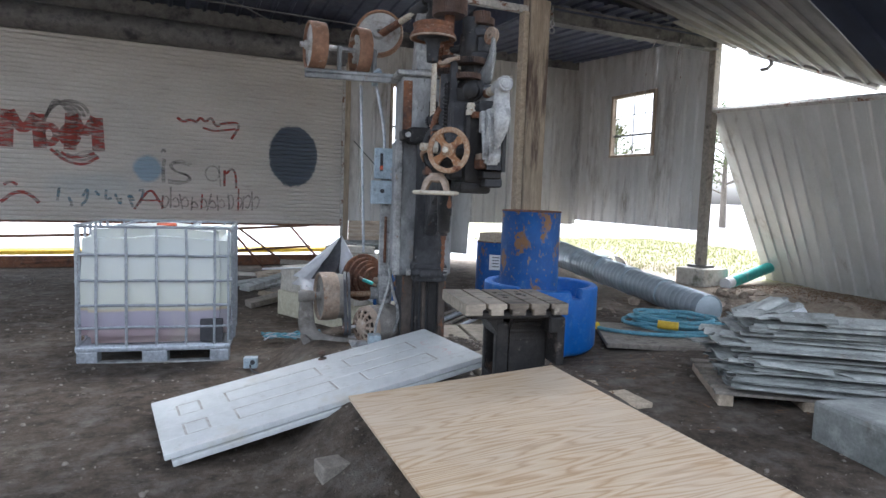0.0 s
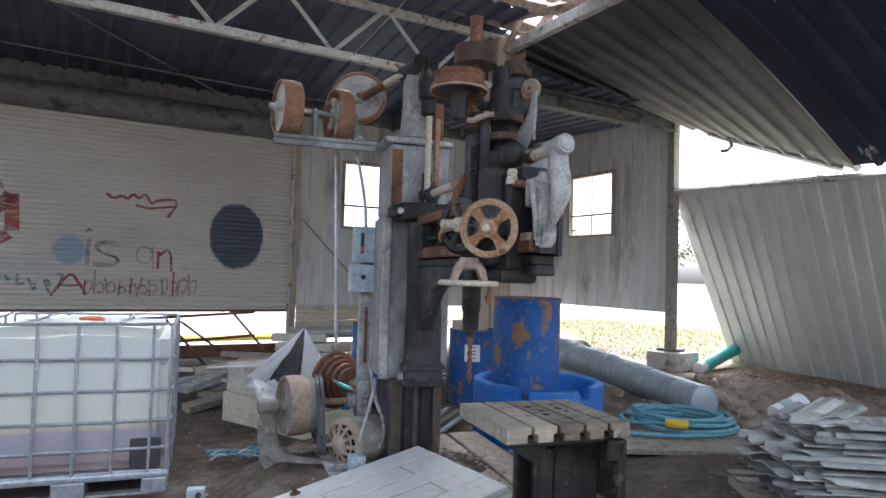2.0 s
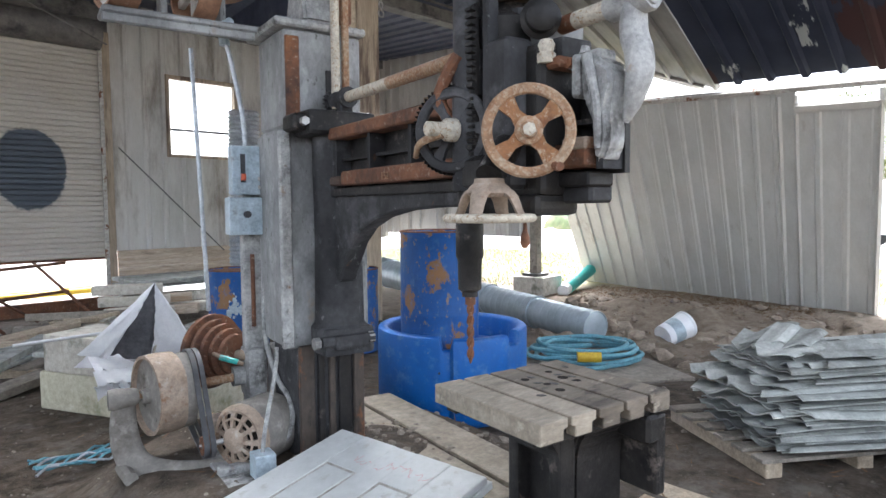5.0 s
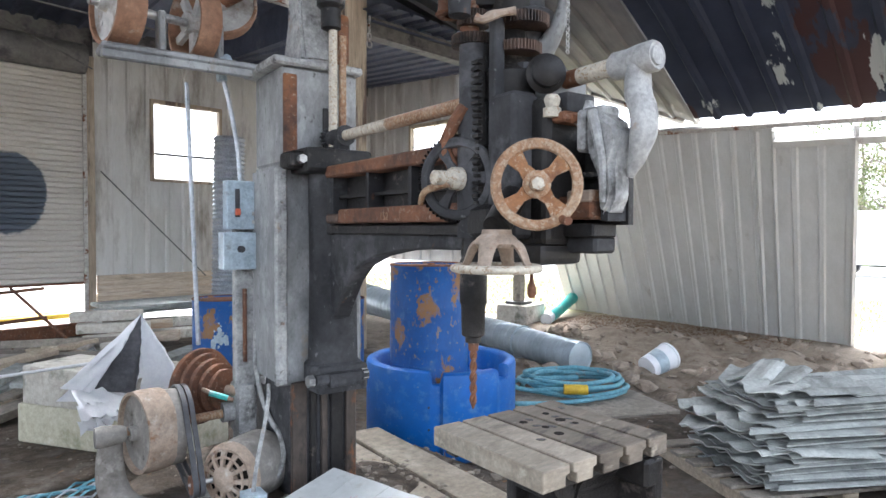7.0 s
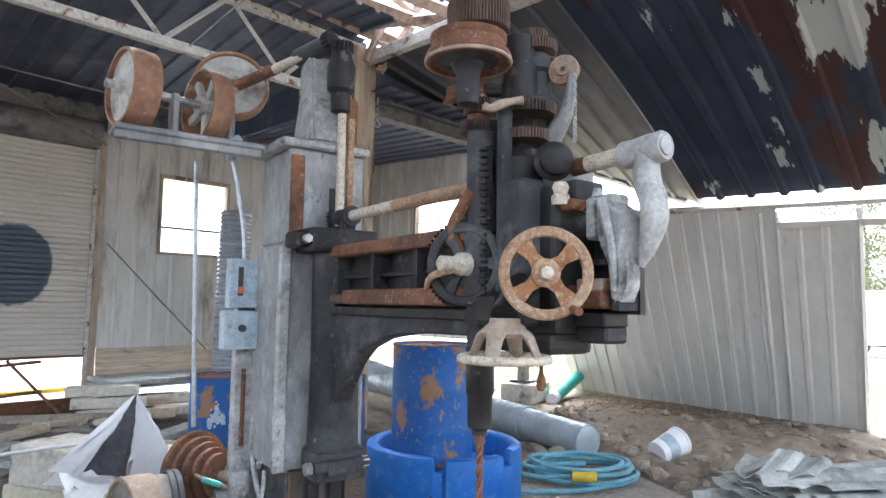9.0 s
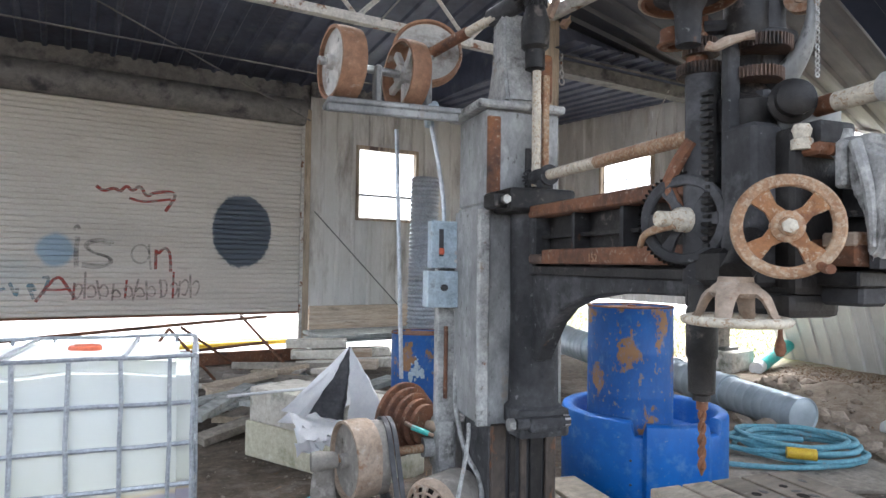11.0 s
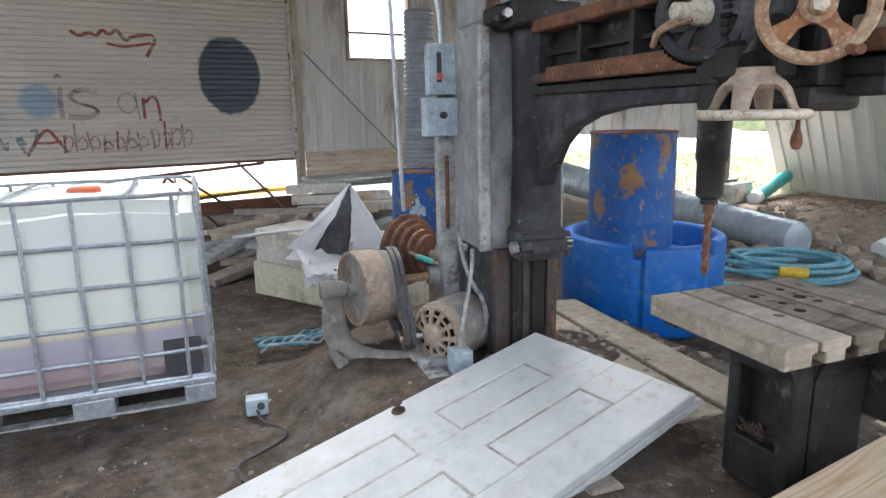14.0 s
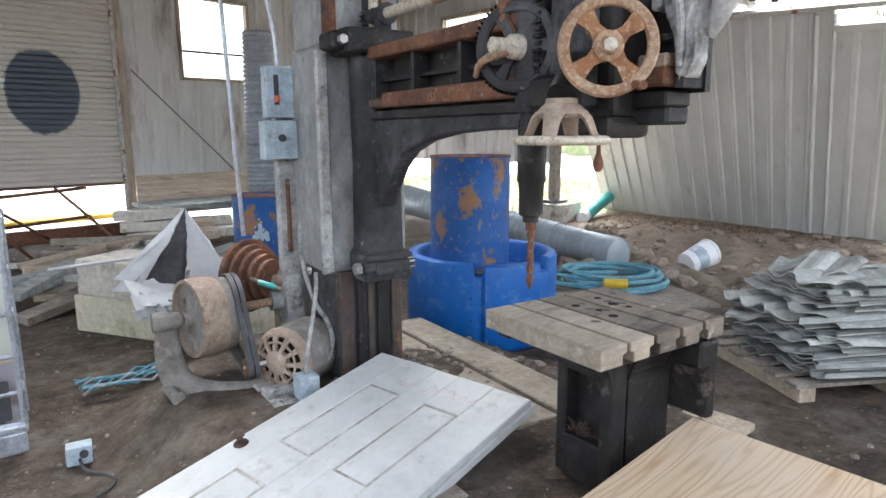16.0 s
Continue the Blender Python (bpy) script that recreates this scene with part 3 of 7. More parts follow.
def shutter_material():
    m, t, s = nodes("beige_slat_paint")
    v = place_of(t, world_space=True)
    a, b = noise_of(t, place_of(t, (0.4, 1, 1.6), True), 1.1), noise_of(t, v, 40, 4)
    c = ramp(t, a, ((0.3, (0.5, 0.465, 0.415)), (0.7, (0.62, 0.585, 0.53))))
    c = mix(t, 0.3, c, ramp(t, b, ((0.3, 0.38), (0.7, 0.66))), "OVERLAY")
    c = mix(t, ramp(t, noise_of(t, place_of(t, (0.6, 1, 3), True), 2.3, 8), ((0.6, 0.0), (0.8, 0.55))), c, (0.25, 0.2, 0.16))
    sep = t.nodes.new("ShaderNodeSeparateXYZ")
    t.links.new(v, sep.inputs[0])
    X, Z = sep.outputs[0], sep.outputs[2]
    wob = math_of(t, "MULTIPLY", math_of(t, "SUBTRACT", noise_of(t, v, 5, 5), 0.5), 0.35)

    def blob(cx, cz, rx, rz, colour, strength=0.9, soft=0.08, wobble=1.0):
        nonlocal c
        dx, dz = math_of(t, "DIVIDE", math_of(t, "SUBTRACT", X, cx), rx), math_of(t, "DIVIDE", math_of(t, "SUBTRACT", Z, cz), rz)
        d = math_of(t, "SQRT", math_of(t, "ADD", math_of(t, "MULTIPLY", dx, dx), math_of(t, "MULTIPLY", dz, dz)))
        d = math_of(t, "ADD", d, math_of(t, "MULTIPLY", wob, wobble))
        f = ramp(t, d, ((1 - soft, strength), (1 + soft, 0.0)))
        c = mix(t, f, c, colour)

    blob(3.62, 2.16, 0.5, 0.63, (0.06, 0.08, 0.11), 0.95, 0.06, 1.0)
    blob(0.95, 1.78, 0.27, 0.26, (0.14, 0.3, 0.46), 0.6, 0.25)
    blob(0.1, 1.45, 0.9, 0.3, (0.3, 0.4, 0.45), 0.25, 0.5, 2.0)
    t.links.new(c, s.inputs["Base Color"])
    s.inputs["Roughness"].default_value, s.inputs["Metallic"].default_value = 0.6, 0.1
    bump(t, s, b, 0.08, 0.004)
    return m


M["slat"] = shutter_material()
SX0, SX1, PITCH = -5.0, 4.655, 0.0818
prof = [(0.0, 0.0), (0.012, 0.03), (0.026, 0.034), (0.05, 0.034), (0.066, 0.028), (0.0785, 0.002)]
sb = B()
for side in (0.0, 0.003):
    rows_v = [[sb.verts.new((x, -d + side, z)) for z, d in prof] for x in (SX0, SX1)]
    for k in range(len(prof) - 1):
        q = (rows_v[0][k], rows_v[1][k], rows_v[1][k + 1], rows_v[0][k + 1])
        sb.faces.new(q if side == 0 else q[::-1])
box(sb, SX0, SX1, 0.003, 0.012, 0.076, PITCH)
first = part("slat", sb, M["slat"], shutter, smooth=False, m=pose(0, WY, 0.79))
for k in range(1, 40):
    o = first.copy()
    scene.collection.objects.link(o)
    o.matrix_local = pose(0, WY, 0.79 + PITCH * k)
part("bottom_bar", box(B(), SX0, SX1, WY - 0.03, WY + 0.03, 0.755, 0.79, 0.006), M["rust"], shutter, "rusted bottom rail", smooth=False)
part("guide", box(B(), 4.6, 4.658, WY - 0.085, WY - 0.04, 0.3, 4.1, 0.005), M["trusspaint"], shutter, smooth=False)
part("drum_cover", rod(B(), (SX0, WY - 0.1, 4.27), (4.62, WY - 0.1, 4.27), 0.23, seg=24), M["housing"], shutter, "dusty steel roller barrel")
wl = structure("lintel_wall", "dark metal wall above the rolling door", "wall")
part("panel", box(B(), SX0, 5.3, WY + 0.14, WY + 0.2, 3.9, 5.1), M["housing"], wl, smooth=False)

# the wall pushed out at its foot
wall_f = structure("wall_leaning", "pale ribbed metal wall kicked out at its foot", "wall")


def lean(u, v, out=0.0):
    top = Vector((10.5 + 0.02 * math.sin(u * 2), 8.95 - u, 3.2 - 0.035 * u))
    bot = Vector((12.6 - 0.15 * u + 0.04 * math.sin(u * 3), 9.2 - u, -0.03))
    p = bot.lerp(top, v)
    return p + Vector((0.86, 0, 0.5)) * out


for k in range(5):
    u0, w = 0.8 * k, 0.835
    part("panel", ribbed(B(), w, 1.0, 0.265, 0.03, 0.004, 5, lambda c, u0=u0: lean(u0 + c.x, c.z, c.y + 0.003 * (u0 > 0) * (c.x < 0.04))), M["fallen"], wall_f, smooth=False)
part("panel", ribbed(B(), 0.2, 1.0, 0.3, 0.02, 0.004, 5, lambda c: lean(4.0 + c.x, c.z, c.y)), M["fallen"], wall_f, smooth=False)
part("panel", ribbed(B(), 0.97, 1.0, 0.33, 0.02, 0.004, 5, lambda c: lean(4.2 + c.x, -0.03 + c.z * 0.95, c.y)), M["fallen"], wall_f, "infill panel of a sheeted doorway", smooth=False)
for u, w in ((4.0, 0.045), (4.21, 0.04), (5.18, 0.05)):
    b = B()
    tube(b, [lean(u, 0.0, -0.03), lean(u, 0.5, -0.03), lean(u, 0.985, -0.03)], w * 0.7, 4)
    part("stud", b, M["fallen"], wall_f, smooth=False)
b = B()
tube(b, [lean(0.0, 1.01, -0.02), lean(2.0, 1.01, -0.02), lean(4.0, 1.01, -0.02), lean(7.5, 1.01, -0.02)], 0.05, 4)
part("top_rail", b, M["trusspaint"], wall_f, "rusty steel top rail", smooth=False)
b = B()
tube(b, [lean(4.22, 0.935, -0.03), lean(7.5, 0.935, -0.03)], 0.075, 4)
part("header", b, M["fallen"], wall_f, smooth=False)
part("panel", ribbed(B(), 1.6, 1.0, 0.3, 0.03, 0.004, 3, lambda c: lean(6.0 + c.x, c.z * 0.97, c.y)), M["fallen"], wall_f, smooth=False)

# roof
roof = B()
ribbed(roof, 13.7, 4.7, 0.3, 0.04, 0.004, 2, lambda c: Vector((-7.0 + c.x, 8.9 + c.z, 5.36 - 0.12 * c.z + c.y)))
tagged(link("ceiling", roof, M["soot"]), "sooty corrugated metal roof underside, partly added out of view", "roof", kind="structure")
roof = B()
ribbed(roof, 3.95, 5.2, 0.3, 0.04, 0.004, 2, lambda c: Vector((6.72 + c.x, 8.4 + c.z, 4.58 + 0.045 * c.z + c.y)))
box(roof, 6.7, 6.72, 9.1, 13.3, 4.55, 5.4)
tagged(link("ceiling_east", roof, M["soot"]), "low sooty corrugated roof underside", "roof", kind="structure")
# added roof, mostly out of view; its length limits the sky light coming in
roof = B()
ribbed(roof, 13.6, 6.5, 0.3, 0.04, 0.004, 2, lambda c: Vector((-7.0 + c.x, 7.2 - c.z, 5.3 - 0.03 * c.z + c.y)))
tagged(link("ceiling_south", roof, M["soot"]), "sooty corrugated metal roof underside, partly added out of view", "roof", kind="structure")
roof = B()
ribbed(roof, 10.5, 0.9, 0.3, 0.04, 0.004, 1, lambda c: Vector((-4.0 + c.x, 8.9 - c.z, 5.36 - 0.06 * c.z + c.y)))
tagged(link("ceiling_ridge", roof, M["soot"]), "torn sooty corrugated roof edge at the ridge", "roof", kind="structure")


def eave(y):
    if y > 5.9:
        return 3.25 + (y - 5.9) / 3.04 * 1.22
    return 3.25 - (5.9 - y) * 0.03


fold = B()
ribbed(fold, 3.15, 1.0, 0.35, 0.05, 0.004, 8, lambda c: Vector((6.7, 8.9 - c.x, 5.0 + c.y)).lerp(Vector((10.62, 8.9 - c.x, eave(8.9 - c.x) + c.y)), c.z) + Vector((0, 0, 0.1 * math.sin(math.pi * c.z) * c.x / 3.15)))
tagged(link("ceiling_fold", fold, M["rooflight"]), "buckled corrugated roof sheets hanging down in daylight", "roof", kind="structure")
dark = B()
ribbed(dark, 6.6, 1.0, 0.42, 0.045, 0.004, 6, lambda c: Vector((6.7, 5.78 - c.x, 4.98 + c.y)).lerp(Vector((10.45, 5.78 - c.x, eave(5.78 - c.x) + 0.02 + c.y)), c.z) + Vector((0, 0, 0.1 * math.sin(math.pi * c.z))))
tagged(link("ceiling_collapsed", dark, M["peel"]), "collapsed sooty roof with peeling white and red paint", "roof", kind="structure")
tr = structure("eave_strip", "bent eave flashing along the hanging roof sheets", "flashing")
b = B()
tube(b, [(10.6, y, eave(y) - 0.03) for y in (8.3, 7.6, 6.8, 6.0)], 0.045, 4)
part("strip", b, M["trusspaint"], tr, smooth=False)
part("hook", tube(B(), [(10.6, 7.85, eave(7.85) - 0.02), (10.6, 7.82, eave(7.85) - 0.14), (10.6, 7.9, eave(7.85) - 0.2), (10.6, 8.02, eave(7.85) - 0.2)], 0.035, 6), M["housing"], tr)

# frame of the roof
truss = structure("truss", "chalky painted steel roof truss", "truss")
part("bottom_chord", box(B(), -4.0, 6.6, 8.88, 8.98, 4.39, 4.5, 0.008), M["trusspaint"], truss, smooth=False)
part("top_chord", box(B(), -4.0, 6.6, 8.88, 8.98, 5.16, 5.26, 0.008), M["trusspaint"], truss, smooth=False)
for k in range(7):
    x = -3.6 + 1.5 * k
    for a, c in (((x, 4.47), (x + 0.72, 5.2)), ((x + 0.78, 5.2), (x + 1.5, 4.47))):
        b = B()
        rod(b, (a[0], 8.93, a[1]), (c[0], 8.93, c[1]), 0.03, seg=4)
        part("web", b, M["trusspaint"], truss, smooth=False)
tie = structure("tie_rod", "thin rusted steel tie rods under the roof", "rod")
for a, c in (((-3.5, 11.0, 4.5), (5.6, 11.0, 4.35)), ((0.2, 10.2, 5.0), (4.6, 12.6, 4.05)), ((4.1, 8.7, 4.4), (4.75, 8.3, 5.25))):
    part("rod", rod(B(), a, c, 0.012, seg=6), M["housing"], tie)
beam = structure("beam", "smoke-darkened steel eave beam", "beam")
bb = B()
for z0, z1, y0, y1 in ((4.3, 4.33, 8.84, 9.04), (4.53, 4.56, 8.84, 9.04), (4.33, 4.53, 8.925, 8.955)):
    box(bb, 6.7, 10.45, y0, y1, z0, z1)
part("web", bb, M["housing"], beam, smooth=False)
part("fascia", box(B(), 6.82, 10.55, 8.86, 8.885, 4.5, 5.0), M["soot"], beam, "sooty fascia sheet", smooth=False)
part("fascia", box(B(), 6.4, 6.84, 9.07, 9.09, 4.5, 5.4), M["soot"], beam, "sooty fascia sheet", smooth=False)
M["raftwood"] = worn("rust_stained_timber", (0.26, 0.17, 0.12), (0.4, 0.33, 0.27), (((0.12, 0.06, 0.04), 3.0, 0.5, 0.7),), 0.85, 0.0, 3, 60, relief=0.3)
girder = structure("girder", "rust-stained timber ridge girder with split ends", "beam")
part("web", box(B(), 6.6, 6.72, -1.0, 8.84, 4.96, 5.12, 0.01), M["trusspaint"], girder, smooth=False)
for a, c, w in (((5.2, 8.72, 5.47), (7.22, 8.72, 5.38), 0.13), ((7.18, 8.68, 5.32), (7.48, 8.6, 6.2), 0.075), ((6.58, 8.62, 5.72), (7.3, 8.62, 5.62), 0.06), ((6.85, 8.62, 5.98), (7.4, 8.62, 5.86), 0.06), ((5.3, 8.3, 5.46), (7.25, 8.0, 5.44), 0.09), ((5.8, 7.8, 5.5), (7.4, 7.55, 5.46), 0.1), ((6.5, 8.5, 5.4), (7.3, 7.1, 5.42), 0.08), ((6.0, 7.2, 5.5), (7.2, 7.0, 5.46), 0.1), ((6.74, 8.66, 4.84), (7.1, 8.5, 5.5), 0.06), ((6.5, 8.66, 4.92), (6.72, 8.5, 5.6), 0.055), ((6.62, 8.56, 5.2), (7.0, 8.5, 5.2), 0.04)):
    part("rafter", rod(B(), a, c, w, seg=4), M["raftwood"], girder, "rust-stained broken rafter", smooth=False)
p = structure("centre_post", "grey weathered timber post with a cover strip", "post")
part("shaft", box(B(), 6.45, 6.81, 8.8, 9.06, -0.05, 5.2, 0.012), M["oldwood"], p, smooth=False)
part("strip", box(B(), 6.34, 6.44, 8.82, 8.98, -0.05, 4.4, 0.01), M["palewood"], p, smooth=False)
for k in range(4):
    part("hook", torus(B(), 0.045, 0.012, pose(6.83, 8.78, 4.15 + 0.11 * k, 90, 0, 20 * k), 16, 6), M["steel"], p)
w = structure("hanging_wire", "loose electrical wires dangling from the beam", "wire")
for x, pts in ((0, [(9.1, 8.9, 4.4), (8.95, 9.0, 4.0), (9.05, 9.1, 3.4), (9.15, 9.15, 3.0)]), (1, [(9.6, 8.9, 4.4), (9.62, 9.0, 3.9), (9.55, 9.05, 3.45), (9.75, 9.0, 3.5), (9.7, 8.95, 4.3)])):
    part("wire", tube(B(), pts, 0.008, 5, smooth_steps=2), M["trusspaint"], w)


# ---- the machine, in its own axes: x along the arm, z up ----
def Y(x, y, z):
    """A pose whose z axis lies along the machine's y."""
    return pose(x, y, z, -90, 0, 0)


MO = pose(3.15, 4.75, 0, 0, 0, -101.5)
M["tabletop"] = worn("scarred_table_face", (0.1, 0.082, 0.064), (0.21, 0.178, 0.14), (((0.05, 0.042, 0.034), 7.0, 0.55, 0.68), ((0.34, 0.3, 0.24), 16.0, 0.62, 0.74)), 0.75, 0.1, 5, 80, (0.35, 1, 1), 0.4, vary=0.12)
M["tablepale"] = worn("worn_pale_table_face", (0.2, 0.17, 0.13), (0.34, 0.295, 0.235), (((0.08, 0.066, 0.052), 6.0, 0.56, 0.8), ((0.46, 0.41, 0.33), 18.0, 0.6, 0.78)), 0.75, 0.0, 5, 80, (0.4, 1, 1), 0.4)
# near-black colour stands in for the shade in holes and vents
M["void"] = worn("unlit_recess", (0.01, 0.009, 0.008), (0.03, 0.026, 0.022), (), 0.95, 0.0, 8, 60, relief=0.3, spec=0.1)
drill = thing("radial_drill", MO, "old rusted grey cast-iron radial drilling machine with belt drive", "machine tool")
M["dirtyiron"] = worn("dirt_caked_iron", (0.13, 0.11, 0.09), (0.22, 0.19, 0.155), (((0.3, 0.26, 0.21), 3.0, 0.58, 0.75),), 0.9, 0.0, 4, 60, relief=0.4)
for y0, y1, z1 in ((-0.15, 0.2, 0.27), (0.215, 0.46, 0.275), (0.475, 0.72, 0.285)):
    part("base_slab", box(B(), -0.75, 0.92, y0, y1, 0.0, z1, 0.014, 2), M["dirtyiron"] if y0 < 0.2 else M["dustyplank"], drill, smooth=False)
b = B()
box(b, -0.38, -0.02, -0.2, 0.17, 0.2, 0.86, 0.012)
part("column_foot", b, M["cast"], drill, "black lower column with rust-streaked ways", smooth=False)
for y0, y1, mt in ((-0.195, -0.115, "wayiron"), (-0.095, -0.06, "greasy"), (-0.035, 0.0, "wayiron"), (0.02, 0.09, "greasy"), (0.105, 0.165, "wayiron")):
    part("way", box(B(), -0.03, 0.0, y0, y1, 0.25, 0.85, 0.006), M[mt], drill, smooth=False)
b = B()
prism(b, [(-0.42, 0.84), (-0.0, 0.84), (0.0, 1.95), (-0.42, 1.95)], -0.257, 0.2)
bmesh.ops.bevel(b, geom=b.edges[:], offset=0.02, segments=2, affect="EDGES")
col = part("column", b, M["colgrey"], drill, "grey-painted column casing stained black", smooth=False)
part("flange", box(B(), -0.012, 0.022, -0.285, -0.225, 0.85, 1.93, 0.008), M["castpale"], col, smooth=False)
for k in range(9):
    part("bolt", rod(B(), (0.02, -0.255, 0.92 + 0.12 * k), (0.034, -0.255, 0.92 + 0.12 * k), 0.012, seg=6), M["steel"], col)
b = B()
box(b, -0.4, -0.02, -0.24, 0.18, 1.95, 2.44, 0.015)
ct = part("column_top", b, M["colgrey"], drill, "grey upper column with rusted inset", smooth=False)
part("inset", box(B(), -0.028, -0.008, -0.232, -0.16, 1.98, 2.4, 0.006), M["rust"], ct, smooth=False)
part("slot", box(B(), -0.03, -0.012, -0.02, 0.05, 2.0, 2.25, 0.004), M["greasy"], ct, smooth=False)
part("cap_plate", box(B(), -0.46, 0.01, -0.29, 0.2, 2.44, 2.48, 0.01), M["castpale"], ct, smooth=False)
b = B()
lathe(b, [(0.13, 0.86), (0.145, 0.88), (0.145, 0.95), (0.125, 0.97), (0.118, 1.4), (0.125, 1.92), (0.13, 1.95)], pose(0.06, -0.0, 0), 28)
sl = part("sleeve", b, M["cast"], drill, "black round arm sleeve")
b = B()
box(b, -0.16, 0.2, -0.2, 0.15, 1.9, 2.02, 0.02, 2)
box(b, 0.0, 0.16, -0.26, -0.15, 1.92, 2.0, 0.012)
part("top_clamp", b, M["greasy"], drill, smooth=False)
for z in (1.96,):
    part("bolt", rod(B(), (0.16, -0.215, z), (0.195, -0.215, z), 0.022, seg=6), M["steel"], sl)
b = B()
box(b, 0.03, 0.2, -0.14, 0.13, 0.82, 0.96, 0.025, 2)
box(b, 0.1, 0.24, -0.1, 0.08, 0.86, 0.93, 0.02, 2)
rod(b, (0.2, -0.16, 0.9), (0.2, 0.12, 0.9), 0.028, seg=10)
part("lower_clamp", b, M["cast"], drill, smooth=False)
for y in (-0.17, 0.12):
    part("bolt", rod(B(), (0.2, y, 0.9), (0.2, y - 0.03, 0.9), 0.03, seg=6), M["steel"], sl)

# back plate with the electrical boxes
bp = part("back_plate", box(B(), -0.52, -0.45, -0.335, -0.22, 0.25, 1.75, 0.006), M["castpale"], drill, "scabbed paint back plate", smooth=False)
part("switch_box", box(B(), -0.45, -0.35, -0.43, -0.215, 1.41, 1.61, 0.008, 2), M["bluebox"], drill, "pale blue-grey switch box", smooth=False)
part("knob", rod(B(), (-0.35, -0.34, 1.52), (-0.325, -0.34, 1.52), 0.018, seg=12), M["ink"], bp)
sw = part("breaker_box", box(B(), -0.45, -0.375, -0.405, -0.235, 1.625, 1.885, 0.008, 2), M["bluebox"], drill, "pale blue-grey breaker box", smooth=False)
part("scale", box(B(), -0.375, -0.371, -0.36, -0.335, 1.69, 1.84), M["ink"], sw, smooth=False)
part("lever", box(B(), -0.373, -0.345, -0.362, -0.338, 1.7, 1.735, 0.004), M["red"], sw, "red switch lever", smooth=False)
for z in (1.655, 1.70):
    part("latch", box(B(), -0.376, -0.365, -0.27, -0.25, z, z + 0.02, 0.003), M["steel"], sw, smooth=False)
part("conduit", tube(B(), [(-0.41, -0.32, 1.88), (-0.41, -0.33, 2.05), (-0.4, -0.38, 2.3), (-0.39, -0.42, 2.44)], 0.013, 8, smooth_steps=2), M["zinc"], drill, "thin grey conduit")
part("conduit_elbow", tube(B(), [(-0.39, -0.42, 2.4), (-0.39, -0.43, 2.5), (-0.42, -0.38, 2.53)], 0.028, 8, smooth_steps=1), M["bluebox"], drill)
part("hanging_conduit", rod(B(), (-0.82, -0.44, 0.95), (-0.8, -0.5, 2.46), 0.013, seg=8), M["zinc"], drill, "long straight grey conduit")
part("conduit", tube(B(), [(-0.4, -0.25, 1.41), (-0.38, -0.23, 1.25), (-0.36, -0.27, 0.9), (-0.3, -0.22, 0.62), (-0.12, -0.2, 0.55), (-0.05, -0.22, 0.42), (-0.1, -0.3, 0.3)], 0.014, 8, smooth_steps=2), M["castpale"], drill)
part("rust_pipe", rod(B(), (-0.44, -0.29, 0.9), (-0.44, -0.29, 1.3), 0.012, seg=8), M["rust"], drill)

# countershaft with flat pulleys on top
b = B()
box(b, -0.45, -0.25, -1.0, -0.1, 2.45, 2.485, 0.01)
box(b, -0.29, -0.25, -1.0, -0.3, 2.41, 2.45, 0.006)
box(b, -0.42, -0.34, -0.74, -0.7, 2.47, 2.7, 0.01)
box(b, -0.46, -0.38, -0.45, -0.41, 2.47, 2.7, 0.01)
part("pulley_bracket", b, M["castgrey"], drill, "dusty pale pulley bracket", smooth=False)


def Yr(x, y, z):
    return pose(x, y, z, 0, 0, 12) @ pose(0, 0, 0, -90, 0, 0)


def flat_pulley(parent, m, R, w, spokes, mat_rim, mat_face):
    b = B()
    lathe(b, [(R - 0.014, 0), (R, 0.0), (R + 0.005, w / 2), (R, w), (R - 0.014, w)], m, 36, True)
    rim = part("pulley", b, mat_rim, parent, "rusted flat-belt pulley")
    b = B()
    lathe(b, [(0.02, 0.01), (0.05, 0.0), (0.05, w + 0.03), (0.02, w + 0.03)], m, 16, True)
    for k in range(spokes):
        s = B()
        box(s, -0.022, 0.022, 0.04, R - 0.008, w * 0.3, w * 0.6, 0.004)
        q = m @ Matrix.Rotation(2 * math.pi * k / spokes, 4, "Z")
        for v in s.verts:
            v.co = q @ v.co
        me = bpy.data.meshes.new("spoke")
        s.to_mesh(me)
        s.free()
        b.from_mesh(me)
        bpy.data.meshes.remove(me)
    part("web", b, mat_face, rim)
    return rim


def disc_pulley(parent, m, R, w, mat_rim, mat_face, deep=0.45):
    """A pulley with a dished solid web, a hub and bolt holes."""
    rim = part("pulley", lathe(B(), [(R - 0.016, 0), (R, 0.0), (R + 0.005, w / 2), (R, w), (R - 0.016, w)], m, 36, True), mat_rim, parent, "rusted flat-belt pulley")
    b = B()
    lathe(b, [(0.018, w * deep - 0.05), (0.034, w * deep - 0.05), (0.04, w * deep - 0.012), (0.07, w * deep), (R - 0.03, w * deep + 0.006), (R - 0.013, w * deep - 0.006), (R - 0.013, w * deep + 0.014), (0.06, w * deep + 0.014), (0.05, w * deep + 0.05), (0.018, w * deep + 0.05)], m, 36, True)
    for k in range(5):
        a = 2 * math.pi * k / 5
        p = m @ Vector((R * 0.62 * math.cos(a), R * 0.62 * math.sin(a), w * deep - 0.002))
        q = m @ Vector((R * 0.62 * math.cos(a), R * 0.62 * math.sin(a), w * deep + 0.01))
        rod(b, p, q, 0.014, seg=8)
    part("web", b, mat_face, rim)
    return rim


